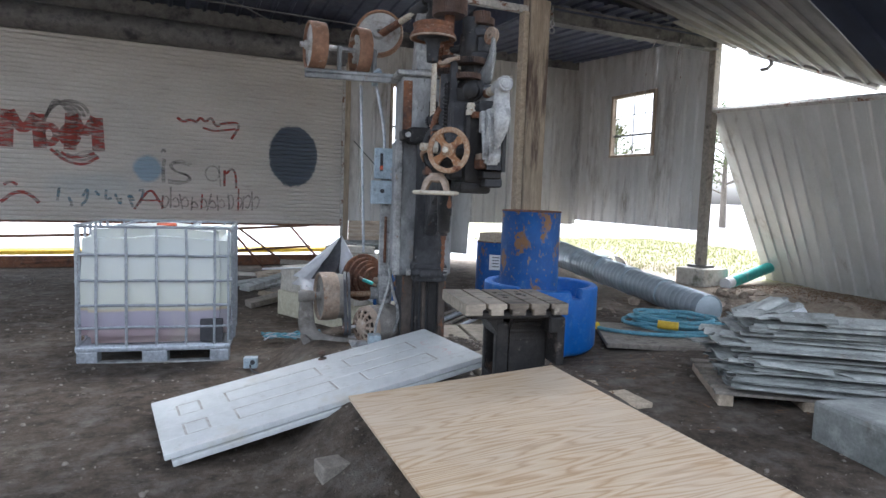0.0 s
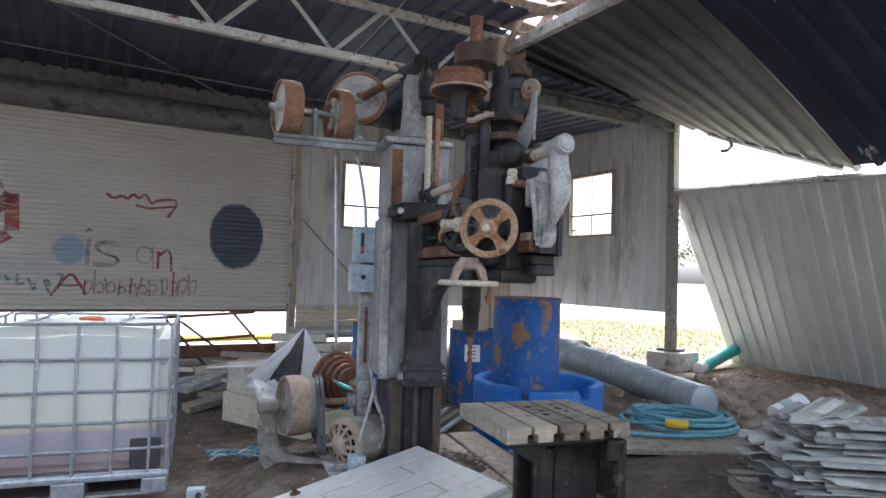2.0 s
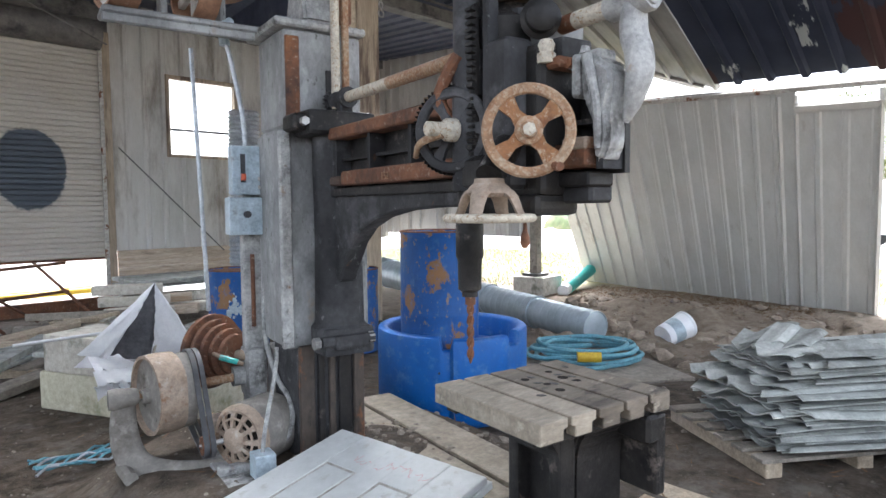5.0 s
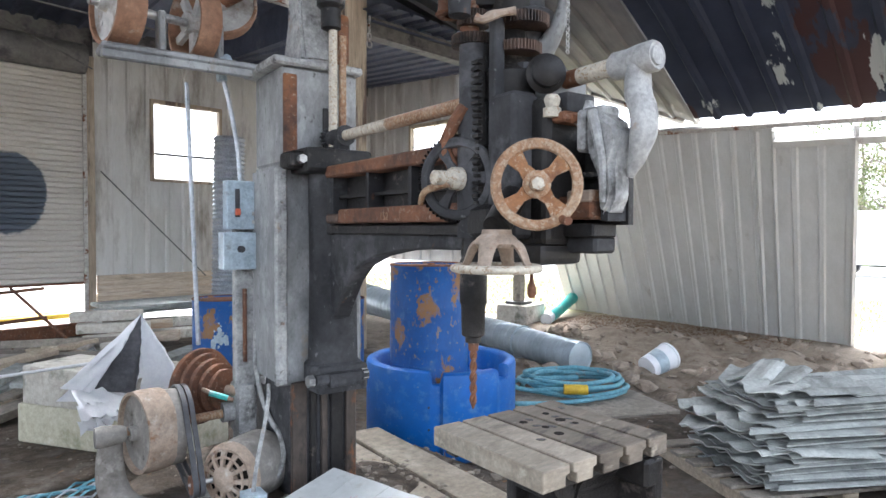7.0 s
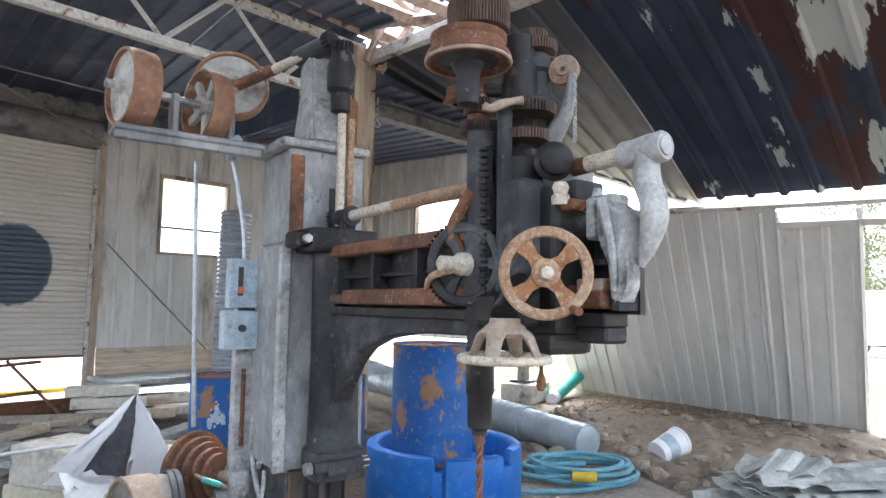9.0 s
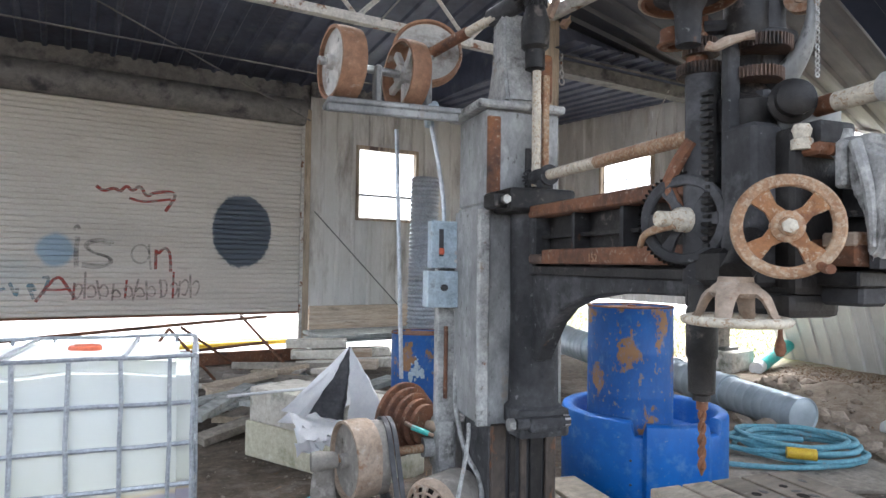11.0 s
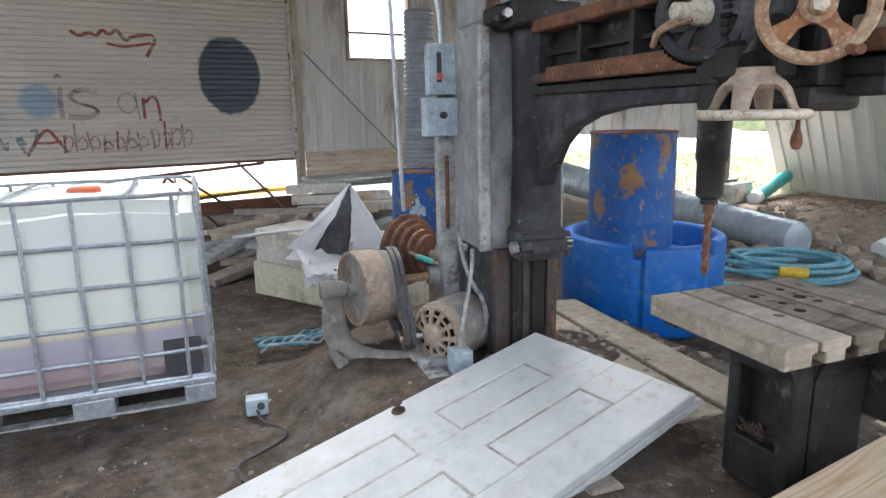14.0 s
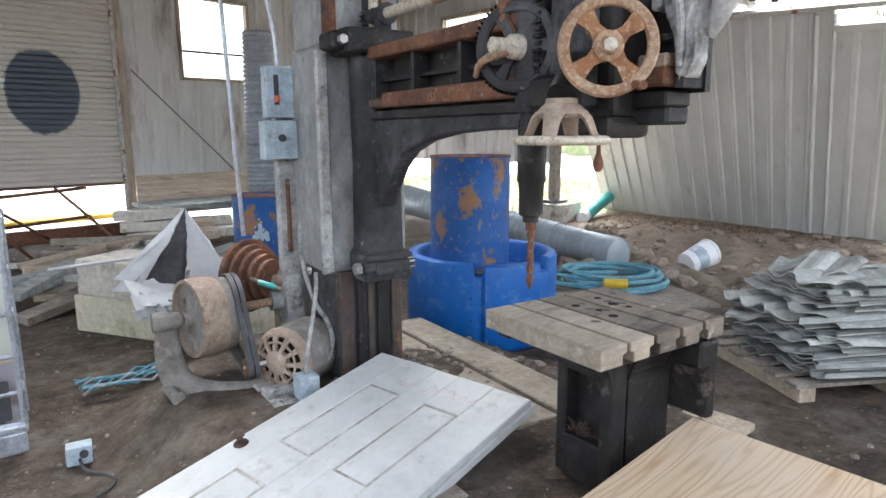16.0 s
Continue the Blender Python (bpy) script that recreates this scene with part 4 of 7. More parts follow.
disc_pulley(drill, Yr(-0.34, -0.98, 2.68), 0.19, 0.13, M["pulleyrust"], M["dustgrey"], 0.2)
flat_pulley(drill, Yr(-0.42, -0.6, 2.68), 0.19, 0.11, 5, M["pulleyrust"], M["dustgrey"])
part("countershaft", rod(B(), (-0.33, -1.04, 2.68), (-0.46, -0.4, 2.68), 0.022, seg=12), M["steel"], drill)
disc_pulley(drill, pose(-0.66, -0.36, 2.88, 0, 78, -14), 0.205, 0.07, M["pulleyrust"], M["dustgrey"])
part("top_shaft", rod(B(), (-0.62, -0.36, 2.88), (-0.33, -0.226, 2.93), 0.032, seg=14), M["rust"], drill, "rusted shaft collar")
part("top_shaft", rod(B(), (-0.33, -0.226, 2.93), (-0.1, -0.12, 2.97), 0.026, seg=12), M["white_iron"], drill, "pale worn shaft")
b = B()
prism(b, [(-0.3, 2.48), (0.0, 2.48), (-0.05, 2.7), (-0.07, 2.96), (-0.2, 2.96), (-0.22, 2.7)], -0.13, 0.03)
bmesh.ops.bevel(b, geom=b.edges[:], offset=0.015, segments=2, affect="EDGES")
part("bevel_gear_tower", b, M["castpale"], drill, smooth=False)
part("rust_guard", box(B(), -0.08, 0.02, 0.03, 0.12, 2.48, 2.74, 0.03, 3), M["rust"], drill)
b = B()
lathe(b, [(0.03, 2.62), (0.05, 2.63), (0.05, 2.72), (0.07, 2.74), (0.075, 2.86), (0.055, 2.92), (0.05, 2.96)], pose(0.08, -0.02, 0), 20)
tower = part("bevel_gear_case", b, M["greasy"], drill)
part("bevel_gear", gear(B(), 0.06, 0.05, 16, pose(0.08, -0.02, 2.94), 0.012), M["greasy"], tower, smooth=False)
part("bevel_gear", gear(B(), 0.065, 0.04, 18, pose(0.0, -0.06, 3.0, 0, 75, 20), 0.012), M["greasy"], tower, smooth=False)
part("shaft_cover", rod(B(), (-0.2, -0.14, 2.97), (0.02, -0.06, 3.0), 0.05, seg=12), M["cast"], tower)
part("vertical_shaft", rod(B(), (0.083, -0.01, 2.04), (0.083, -0.01, 2.7), 0.022, seg=12), M["white_iron"], drill)
part("cover_strip", box(B(), 0.02, 0.045, 0.05, 0.085, 2.02, 2.62, 0.004), M["rustpale"], drill, smooth=False)

# the arm
b = B()
arch = [(0.17, 1.2), (0.2, 1.19), (0.26, 1.28), (0.34, 1.38), (0.45, 1.46), (0.6, 1.51), (0.8, 1.54), (1.0, 1.55), (1.84, 1.56), (1.84, 1.61), (0.12, 1.61), (0.12, 1.2)]
prism(b, arch, -0.06, 0.03)
bmesh.ops.bevel(b, geom=b.edges[:], offset=0.008, segments=1, affect="EDGES")
arm = part("arm", b, M["cast"], drill, "black ribbed cast radial arm", smooth=False)
for x1, z0, z1 in ((1.62, 1.875, 1.93), (1.86, 1.655, 1.72)):
    part("rail", box(B(), 0.18 if z0 > 1.8 else 0.32, x1, -0.1, 0.0, z0, z1, 0.007), M["rust"], arm, "rusted machined guide rail", smooth=False)
part("rail_end", box(B(), 0.18, 0.315, -0.098, 0.0, 1.655, 1.7, 0.01), M["gearrust"], arm, smooth=False)
part("rail_end", box(B(), 1.77, 1.862, -0.104, 0.0, 1.70, 1.735, 0.006), M["dustrust"], arm, "pale worn rail end", smooth=False)
part("rail_lip", box(B(), 0.18, 1.85, -0.08, 0.02, 1.605, 1.645, 0.005), M["greasy"], arm, smooth=False)
part("web_plate", box(B(), 0.17, 1.9, 0.005, 0.025, 1.64, 1.9), M["greasy"], arm, smooth=False)
part("web_rib", box(B(), 0.2, 1.88, -0.04, 0.008, 1.775, 1.79), M["greasy"], arm, smooth=False)
for x in (0.2, 0.55, 0.9, 1.25, 1.88):
    part("web_rib", box(B(), x - 0.012, x + 0.012, -0.07, 0.008, 1.65, 1.88), M["cast"], arm, smooth=False)
part("end_post", box(B(), 0.15, 0.2, -0.08, 0.03, 1.6, 1.93, 0.008), M["cast"], arm, smooth=False)
t_ob = bpy.data.curves.new("stamped_number", "FONT")
t_ob.body, t_ob.size, t_ob.extrude = "152", 0.045, 0.001
tn = new("stamped_number", t_ob)
tn.parent, tn.matrix_local = arm, pose(0.72, -0.1025, 1.665, 90, 0, 0)
tn.data.materials.append(M["rustpale"])
part("feed_shaft", rod(B(), (0.12, 0.0, 2.085), (0.62, 0.0, 2.085), 0.026, seg=14), M["white_iron"], drill)
part("feed_shaft_end", rod(B(), (0.62, 0.0, 2.085), (1.5, 0.0, 2.085), 0.027, seg=14), M["rustpale"], drill)
b = B()
gear(b, 0.06, 0.035, 18, pose(0.03, 0.0, 2.085, 0, 90, 0), 0.012)
lathe(b, [(0.02, 0), (0.045, 0.0), (0.045, 0.04), (0.035, 0.06), (0.035, 0.12), (0.05, 0.13), (0.05, 0.15), (0.02, 0.15)], pose(0.06, 0, 2.085, 0, 90, 0), 20, True)
box(b, 0.12, 0.18, -0.03, 0.04, 1.92, 2.07, 0.01)
part("bevel_gear", b, M["cast"], drill)

# the drilling head
b = B()
box(b, 1.4, 1.74, -0.15, 0.05, 1.58, 2.0, 0.02, 2)
box(b, 1.44, 1.6, -0.24, -0.1, 1.6, 1.7, 0.015)
box(b, 1.36, 1.74, -0.17, 0.0, 1.525, 1.585, 0.02, 2)
head = part("head", b, M["greasy"], drill, "oily black drilling head saddle", smooth=False)
part("gib", box(B(), 1.57, 1.68, -0.22, -0.12, 1.6, 2.02, 0.012), M["cast"], head, smooth=False)
part("rust_plate", box(B(), 1.64, 1.79, -0.13, 0.0, 1.925, 1.955, 0.008), M["rust"], head, "rusted top plate", smooth=False)
part("saddle_block", box(B(), 1.6, 1.76, -0.09, 0.03, 1.96, 2.02, 0.015, 2), M["cast"], head, smooth=False)
part("saddle_lug", lathe(B(), [(0.0, 0.0), (0.03, 0.0), (0.034, 0.02), (0.026, 0.05), (0.0, 0.055)], pose(1.74, 0.0, 1.95), 14), M["castpale"], head)
part("lubricator", lathe(B(), [(0.015, 0), (0.03, 0.0), (0.03, 0.03), (0.022, 0.035), (0.028, 0.06), (0.02, 0.075), (0.0, 0.078)], pose(1.74, -0.13, 1.94) @ Matrix.Scale(0.85, 4), 16), M["white_iron"], head)
b = B()
lathe(b, [(0.024, 1.275), (0.024, 1.29), (0.036, 1.298), (0.038, 1.39), (0.043, 1.4), (0.043, 1.53), (0.036, 1.54), (0.036, 1.62)], pose(1.47, -0.195, 0), 24)
part("spindle_nose", b, M["greasy"], head, "black drill chuck socket")
b = B()
lathe(b, [(0.052, 1.6), (0.052, 1.98), (0.048, 2.0), (0.048, 2.2)], pose(1.47, -0.195, 0), 24)
part("spindle", b, M["cast"], head)
zig = [(-0.205, 1.62)] + [p for k in range(26) for p in ((-0.232, 1.622 + 0.02 * k), (-0.232, 1.632 + 0.02 * k), (-0.216, 1.634 + 0.02 * k), (-0.216, 1.641 + 0.02 * k))] + [(-0.205, 2.145)]
part("rack", prism(B(), zig, 1.5, 1.535, "x"), M["greasy"], head, smooth=False)
part("side_bar", box(B(), 1.555, 1.585, -0.21, -0.17, 1.6, 2.25, 0.004), M["cast"], head, smooth=False)
b = B()
for i in range(2):
    pts = [(1.472 + 0.006 * math.cos(9 * k / 24 * 2 + math.pi * i), -0.195 + 0.006 * math.sin(9 * k / 24 * 2 + math.pi * i), 1.085 + 0.2 * k / 24) for k in range(25)]
    tube(b, pts, 0.0065, 6)
rod(b, (1.472, -0.195, 1.065), (1.472, -0.195, 1.085), 0.002, 0.009, seg=8)
rod(b, (1.472, -0.195, 1.25), (1.472, -0.195, 1.3), 0.016, seg=10)
part("drill_bit", b, M["rust"], head, "rusted twist drill")


def hand_wheel(name, parent, m, R, r, spokes, rim_mat, label, flat=1.0, dish=0.0, width=0.032, spoke_mat=None):
    w, t = r * 0.9, r * 0.75 * flat
    rim = part(name, lathe(B(), [(R - w, -t * 0.6), (R - w * 0.7, -t), (R + w * 0.6, -t), (R + w, -t * 0.5), (R + w, t * 0.5), (R + w * 0.6, t), (R - w * 0.7, t), (R - w, t * 0.6)], m, 48, True), rim_mat, parent, label)
    for k in range(spokes):
        a = 2 * math.pi * (k + 0.5) / spokes + 0.25
        d = Vector((math.cos(a), math.sin(a), 0))
        n = Vector((-d.y, d.x, 0))
        s = B()
        quad = [(0.018, width * 0.8), (R * 0.5, width * 0.48), (R - r * 0.8, width * 0.85)]
        lo, hi = [], []
        for (q, hw) in quad:
            z = dish * (1 - q / R)
            for sgn in (-1, 1):
                lo.append(s.verts.new(m @ (d * q + n * hw * sgn * 0.6 + Vector((0, 0, z - 0.008)))))
                hi.append(s.verts.new(m @ (d * q + n * hw * sgn * 0.6 + Vector((0, 0, z + 0.008)))))
        for i in (0, 2):
            s.faces.new((hi[i], hi[i + 1], hi[i + 3], hi[i + 2]))
            s.faces.new((lo[i], lo[i + 2], lo[i + 3], lo[i + 1]))
            s.faces.new((lo[i], hi[i], hi[i + 2], lo[i + 2]))
            s.faces.new((lo[i + 1], lo[i + 3], hi[i + 3], hi[i + 1]))
        bmesh.ops.recalc_face_normals(s, faces=s.faces[:])
        part("spoke", s, spoke_mat or rim_mat, rim, smooth=False)
    part("hub", lathe(B(), [(0.0, dish - 0.02), (0.036, dish - 0.018), (0.036, dish + 0.014), (0.022, dish + 0.018), (0.02, dish + 0.03), (0.0, dish + 0.03)], m, 20), rim_mat, rim)
    return rim


M["spokerust"] = worn("orange_rusted_spoke", (0.3, 0.15, 0.065), (0.22, 0.095, 0.04), (((0.42, 0.33, 0.23), 50.0, 0.56, 0.7), ((0.12, 0.05, 0.028), 8.0, 0.58, 0.8)), 0.8, 0.0, 7, 110, relief=0.4)
ax = Vector((0.79, -0.61, 0.0))
turn_w = ax.to_track_quat("Z", "Y").to_matrix().to_4x4()
mw = Matrix.Translation((1.819, -0.262, 1.743)) @ turn_w @ pose(0, 0, 0, 0, 0, -20)
wheel = hand_wheel("hand_wheel", drill, mw, 0.106, 0.0155, 4, M["rustpale"], "rusted four-spoke hand wheel with flaking paint", 0.9, 0.0, 0.05, M["spokerust"])
part("nut", lathe(B(), [(0.0, 0.03), (0.017, 0.03), (0.017, 0.042), (0.008, 0.044), (0.0, 0.044)], mw, 6), M["white_iron"], wheel)
part("wheel_shaft", rod(B(), (1.819, -0.262, 1.743), (1.7, -0.15, 1.743), 0.024, seg=12), M["cast"], wheel)
part("handle", tube(B(), [mw @ Vector((0.09, -0.06, 0.0)), mw @ Vector((0.1, -0.065, 0.03)), mw @ Vector((0.1, -0.065, 0.07))], 0.011, 8), M["rust"], wheel)
mdk = pose(1.46, -0.25, 1.782, 0, 0, 27) @ pose(0, 0, 0, -90, 0, 0) @ pose(0, 0, 0, 0, 0, 15)
dw = hand_wheel("worm_wheel", drill, mdk, 0.112, 0.017, 6, M["cast"], "black toothed worm wheel", 1.0, 0.0, 0.036)
gear(bm := B(), 0.136, 0.03, 54, pose(1.46, -0.255, 1.782, 0, 0, 27) @ pose(0, 0, 0, -90, 0, 0), 0.01)
bmesh.ops.delete(bm, geom=[f for f in bm.faces if len(f.verts) > 4], context="FACES_ONLY")
part("teeth", bm, M["greasy"], dw, smooth=False)
b = B()
lathe(b, [(0.0, 0.0), (0.036, 0.0), (0.034, 0.03), (0.027, 0.04), (0.022, 0.046), (0.022, 0.095), (0.016, 0.1), (0.0, 0.1)], pose(1.47, -0.25, 1.78, 90, 0, 0), 20)
part("clutch_knob", b, M["white_iron"], dw, "cream-painted clutch knob")
part("feed_lever", tube(B(), [(1.48, -0.3, 1.768), (1.44, -0.325, 1.755), (1.38, -0.325, 1.74), (1.33, -0.3, 1.71)], 0.012, 8, [0.016, 0.013, 0.01, 0.01], smooth_steps=1), M["rustpale"], head)
part("rust_lever", tube(B(), [(1.43, -0.24, 1.81), (1.41, -0.27, 1.88), (1.45, -0.26, 1.95), (1.48, -0.24, 2.0)], 0.02, 8, smooth_steps=1), M["rust"], head)

ring_m = pose(1.703, -0.298, 1.521)
ring = part("feed_ring", torus(B(), 0.112, 0.0145, ring_m, 44, 12, 0.8), M["white_iron"], drill, "white flaking horizontal feed wheel")
for k in range(4):
    ca, sa = math.cos(math.pi * k / 2 + 0.5), math.sin(math.pi * k / 2 + 0.5)
    part("spoke", tube(B(), [ring_m @ Vector((r * ca, r * sa, h)) for r, h in ((0.106, 0.0), (0.088, 0.01), (0.078, 0.035), (0.066, 0.06), (0.04, 0.074))], 0.014, 8, [0.011, 0.013, 0.014, 0.017, 0.02], (1.5, 0.7), smooth_steps=1), M["dustrust"], ring)
part("bell_hub", lathe(B(), [(0.0, 0.055), (0.05, 0.056), (0.06, 0.066), (0.055, 0.082), (0.042, 0.092), (0.04, 0.105), (0.0, 0.105)], ring_m, 20), M["dustrust"], ring)
part("feed_post", rod(B(), (1.703, -0.298, 1.63), (1.66, -0.2, 1.72), 0.04, seg=14), M["greasy"], ring)
part("peg", lathe(B(), [(0.005, 0.0), (0.006, -0.022), (0.012, -0.04), (0.0135, -0.056), (0.008, -0.068), (0.0, -0.07)], ring_m @ pose(0.075, 0.06, -0.01), 12), M["rust"], ring)

# gears and pulleys over the head
b = B()
lathe(b, [(0.04, 2.0), (0.1, 2.02), (0.11, 2.1), (0.07, 2.13), (0.05, 2.16), (0.05, 2.28), (0.06, 2.3), (0.06, 2.4), (0.05, 2.42), (0.05, 2.5)], pose(1.52, -0.09, 0), 20)
lathe(b, [(0.0, 0), (0.055, 0.0), (0.058, 0.02), (0.045, 0.03), (0.045, 0.06), (0.03, 0.07), (0.0, 0.072)], pose(1.68, -0.1, 2.075, 90, 0, 55), 20)
up = part("gear_housing", b, M["greasy"], drill, "oily black gear housing")
for x, y, z, R, h, n in ((1.46, -0.195, 2.19, 0.066, 0.032, 40), (1.46, -0.195, 2.25, 0.05, 0.02, 30), (1.46, -0.195, 2.275, 0.045, 0.022, 28), (1.57, -0.11, 2.155, 0.075, 0.03, 44), (1.58, -0.1, 2.235, 0.082, 0.032, 48), (1.45, -0.2, 2.52, 0.1, 0.085, 60), (1.53, -0.03, 2.465, 0.07, 0.034, 42), (1.515, -0.03, 2.5, 0.05, 0.04, 32)):
    gb = B()
    gear(gb, R, h, n, pose(x, y, z), 0.008)
    part("gear", gb, M["gearrust"], up, smooth=False)
part("gearbox", box(B(), 1.44, 1.62, -0.13, 0.1, 1.985, 2.13, 0.02, 2), M["cast"], up, smooth=False)
part("gearbox_cover", box(B(), 1.62, 1.7, -0.09, 0.06, 2.0, 2.1, 0.02, 2), M["castgrey"], up, smooth=False)
for x in (1.47, 1.52, 1.57):
    part("cover_bolt", rod(B(), (x, -0.13, 2.03), (x, -0.142, 2.03), 0.008, seg=6), M["steel"], up)
    part("cover_bolt", rod(B(), (x, -0.13, 2.09), (x, -0.142, 2.09), 0.008, seg=6), M["steel"], up)
part("bearing_housing", lathe(B(), [(0.045, 2.12), (0.06, 2.15), (0.06, 2.25), (0.082, 2.265), (0.082, 2.3), (0.052, 2.315), (0.052, 2.39), (0.066, 2.4), (0.066, 2.43), (0.04, 2.46)], pose(1.53, -0.03, 0), 24), M["cast"], up, "black bearing housing")
part("bearing_arm", tube(B(), [(1.46, -0.19, 2.33), (1.5, -0.11, 2.335), (1.53, -0.04, 2.34)], 0.03, 8, squash=(1.0, 0.7)), M["cast"], up)
part("gear_shaft", rod(B(), (1.45, -0.2, 2.2), (1.45, -0.2, 2.75), 0.03, seg=14), M["rust"], up, "rusted vertical spindle")
b = B()
lathe(b, [(0.03, -0.03), (0.06, -0.02), (0.108, -0.022), (0.112, -0.03), (0.122, -0.03), (0.128, -0.015), (0.122, 0.0), (0.112, 0.006), (0.108, 0.03), (0.113, 0.036), (0.113, 0.05), (0.1, 0.056), (0.03, 0.056)], pose(1.545, -0.31, 2.39), 36, True)
bell = part("step_pulley", b, M["rust"], up, "rusted bell-shaped step pulley")
part("spider", lathe(B(), [(0.0, -0.16), (0.032, -0.15), (0.036, -0.06), (0.05, -0.03), (0.105, -0.018), (0.105, -0.005), (0.0, -0.005)], pose(1.545, -0.31, 2.39), 24), M["cast"], bell)
part("small_pulley", lathe(B(), [(0.02, 0), (0.045, 0.0), (0.052, 0.006), (0.045, 0.012), (0.042, 0.03), (0.042, 0.05), (0.02, 0.05)], pose(1.38, -0.22, 2.3), 28, True), M["rust"], up)
part("bell_lip", torus(B(), 0.124, 0.006, pose(1.545, -0.31, 2.365), 40, 8), M["dustrust"], bell)
part("clutch_fork", tube(B(), [(1.575, -0.275, 2.235), (1.59, -0.26, 2.225), (1.6, -0.24, 2.24), (1.62, -0.21, 2.25), (1.64, -0.18, 2.255)], 0.009, 8, [0.014, 0.011, 0.016, 0.01, 0.013], smooth_steps=2), M["dustrust"], up)
b = B()
tube(b, [(1.53, -0.02, 2.15), (1.58, -0.01, 2.18), (1.63, 0.0, 2.24), (1.652, 0.005, 2.31), (1.65, 0.005, 2.375)], 0.03, 12, [0.05, 0.042, 0.028, 0.019, 0.012], (1.0, 0.8), smooth_steps=2)
part("chain_horn", b, M["castgrey"], up, "curved pale grey chain horn")
ms = pose(1.628, 0.0, 2.388, 90, 0, 25)
b = B()
lathe(b, [(0.008, -0.016), (0.02, -0.018), (0.022, -0.012), (0.046, -0.014), (0.048, -0.007), (0.036, 0.0), (0.048, 0.007), (0.046, 0.014), (0.022, 0.012), (0.02, 0.018), (0.008, 0.016)], ms, 28, True)
part("chain_sheave", b, M["dustrust"], up, "grooved dusty chain sheave")
part("sheave_arm", rod(B(), (1.54, -0.05, 2.45), (1.63, 0.0, 2.42), 0.007, seg=6), M["gearrust"], up)
b = B()
for k in range(17):
    torus(b, 0.006, 0.002, pose(1.672, 0.0, 2.36 - 0.0125 * k, 90 * (k % 2), 90, 0), 10, 5)
part("chain", b, M["castpale"], up, "thin pale chain", smooth=False)
# counterweight arm
part("arm_bar", rod(B(), (1.6, -0.035, 2.062), (1.755, -0.033, 2.066), 0.025, seg=16), M["rust"], drill, "rusted half of the swing bar")
part("arm_bar", rod(B(), (1.75, -0.033, 2.066), (1.88, -0.03, 2.07), 0.0245, seg=16), M["white_iron"], drill, "pale half of the swing bar")
part("bar_bearing", lathe(B(), [(0.0, -0.09), (0.045, -0.09), (0.05, -0.05), (0.056, -0.045), (0.058, 0.0), (0.048, 0.014), (0.03, 0.018), (0.0, 0.018)], pose(1.62, -0.036, 2.06, 0, 90, 0), 24), M["greasy"], drill)
mc = pose(1.87, -0.031, 2.068, 0, 88, 3)
part("swing_boss", lathe(B(), [(0.0, 0.0), (0.03, 0.0), (0.038, 0.012), (0.036, 0.05), (0.04, 0.09), (0.041, 0.13), (0.036, 0.138), (0.026, 0.134), (0.024, 0.14), (0.0, 0.141)], mc, 28), M["castpale"], drill, "pale scuffed swing boss")
b = B()
tube(b, [(1.955, -0.03, 2.06), (1.95, -0.028, 2.02), (1.952, -0.025, 1.98), (1.97, -0.022, 1.93), (1.968, -0.025, 1.87), (1.952, -0.03, 1.815), (1.936, -0.035, 1.765)], 0.04, 18, [0.034, 0.042, 0.042, 0.043, 0.043, 0.03, 0.01], (1.0, 0.75), smooth_steps=3)
for v in b.verts:
    v.co += Vector((noise.noise(v.co * 14), noise.noise(v.co * 14 + Vector((5, 0, 0))), 0)) * 0.005
part("swing_arm", b, M["castpale"], drill, "pale scuffed curved counterbalance arm")
b = B()
prism(b, [(1.76, 1.95), (1.80, 1.962), (1.86, 1.95), (1.925, 1.905), (1.935, 1.86), (1.912, 1.80), (1.922, 1.735), (1.912, 1.69), (1.888, 1.662), (1.866, 1.675), (1.862, 1.755), (1.848, 1.80), (1.822, 1.835), (1.815, 1.895), (1.768, 1.912)], -0.085, -0.005)
bmesh.ops.bevel(b, geom=b.edges[:], offset=0.014, segments=3, affect="EDGES")
bmesh.ops.triangulate(b, faces=[f for f in b.faces if len(f.verts) > 4])
part("arm_end_casting", b, M["castpale"], drill, "pale irregular arm-end casting")
part("arm_end_rib", box(B(), 1.80, 1.83, -0.1, -0.02, 1.84, 1.955, 0.008), M["castpale"], drill, smooth=False)
part("arm_end_rib", tube(B(), [(1.85, -0.09, 1.945), (1.875, -0.095, 1.88), (1.89, -0.092, 1.8), (1.89, -0.09, 1.7)], 0.014, 8, [0.016, 0.014, 0.012, 0.008], smooth_steps=1), M["castpale"], drill)
part("arm_end_bar", box(B(), 1.79, 1.875, -0.07, 0.0, 1.93, 1.965, 0.008), M["castpale"], drill, smooth=False)
part("arm_end_bolt", rod(B(), (1.79, -0.1, 1.935), (1.79, -0.07, 1.935), 0.014, seg=6), M["rust"], drill)

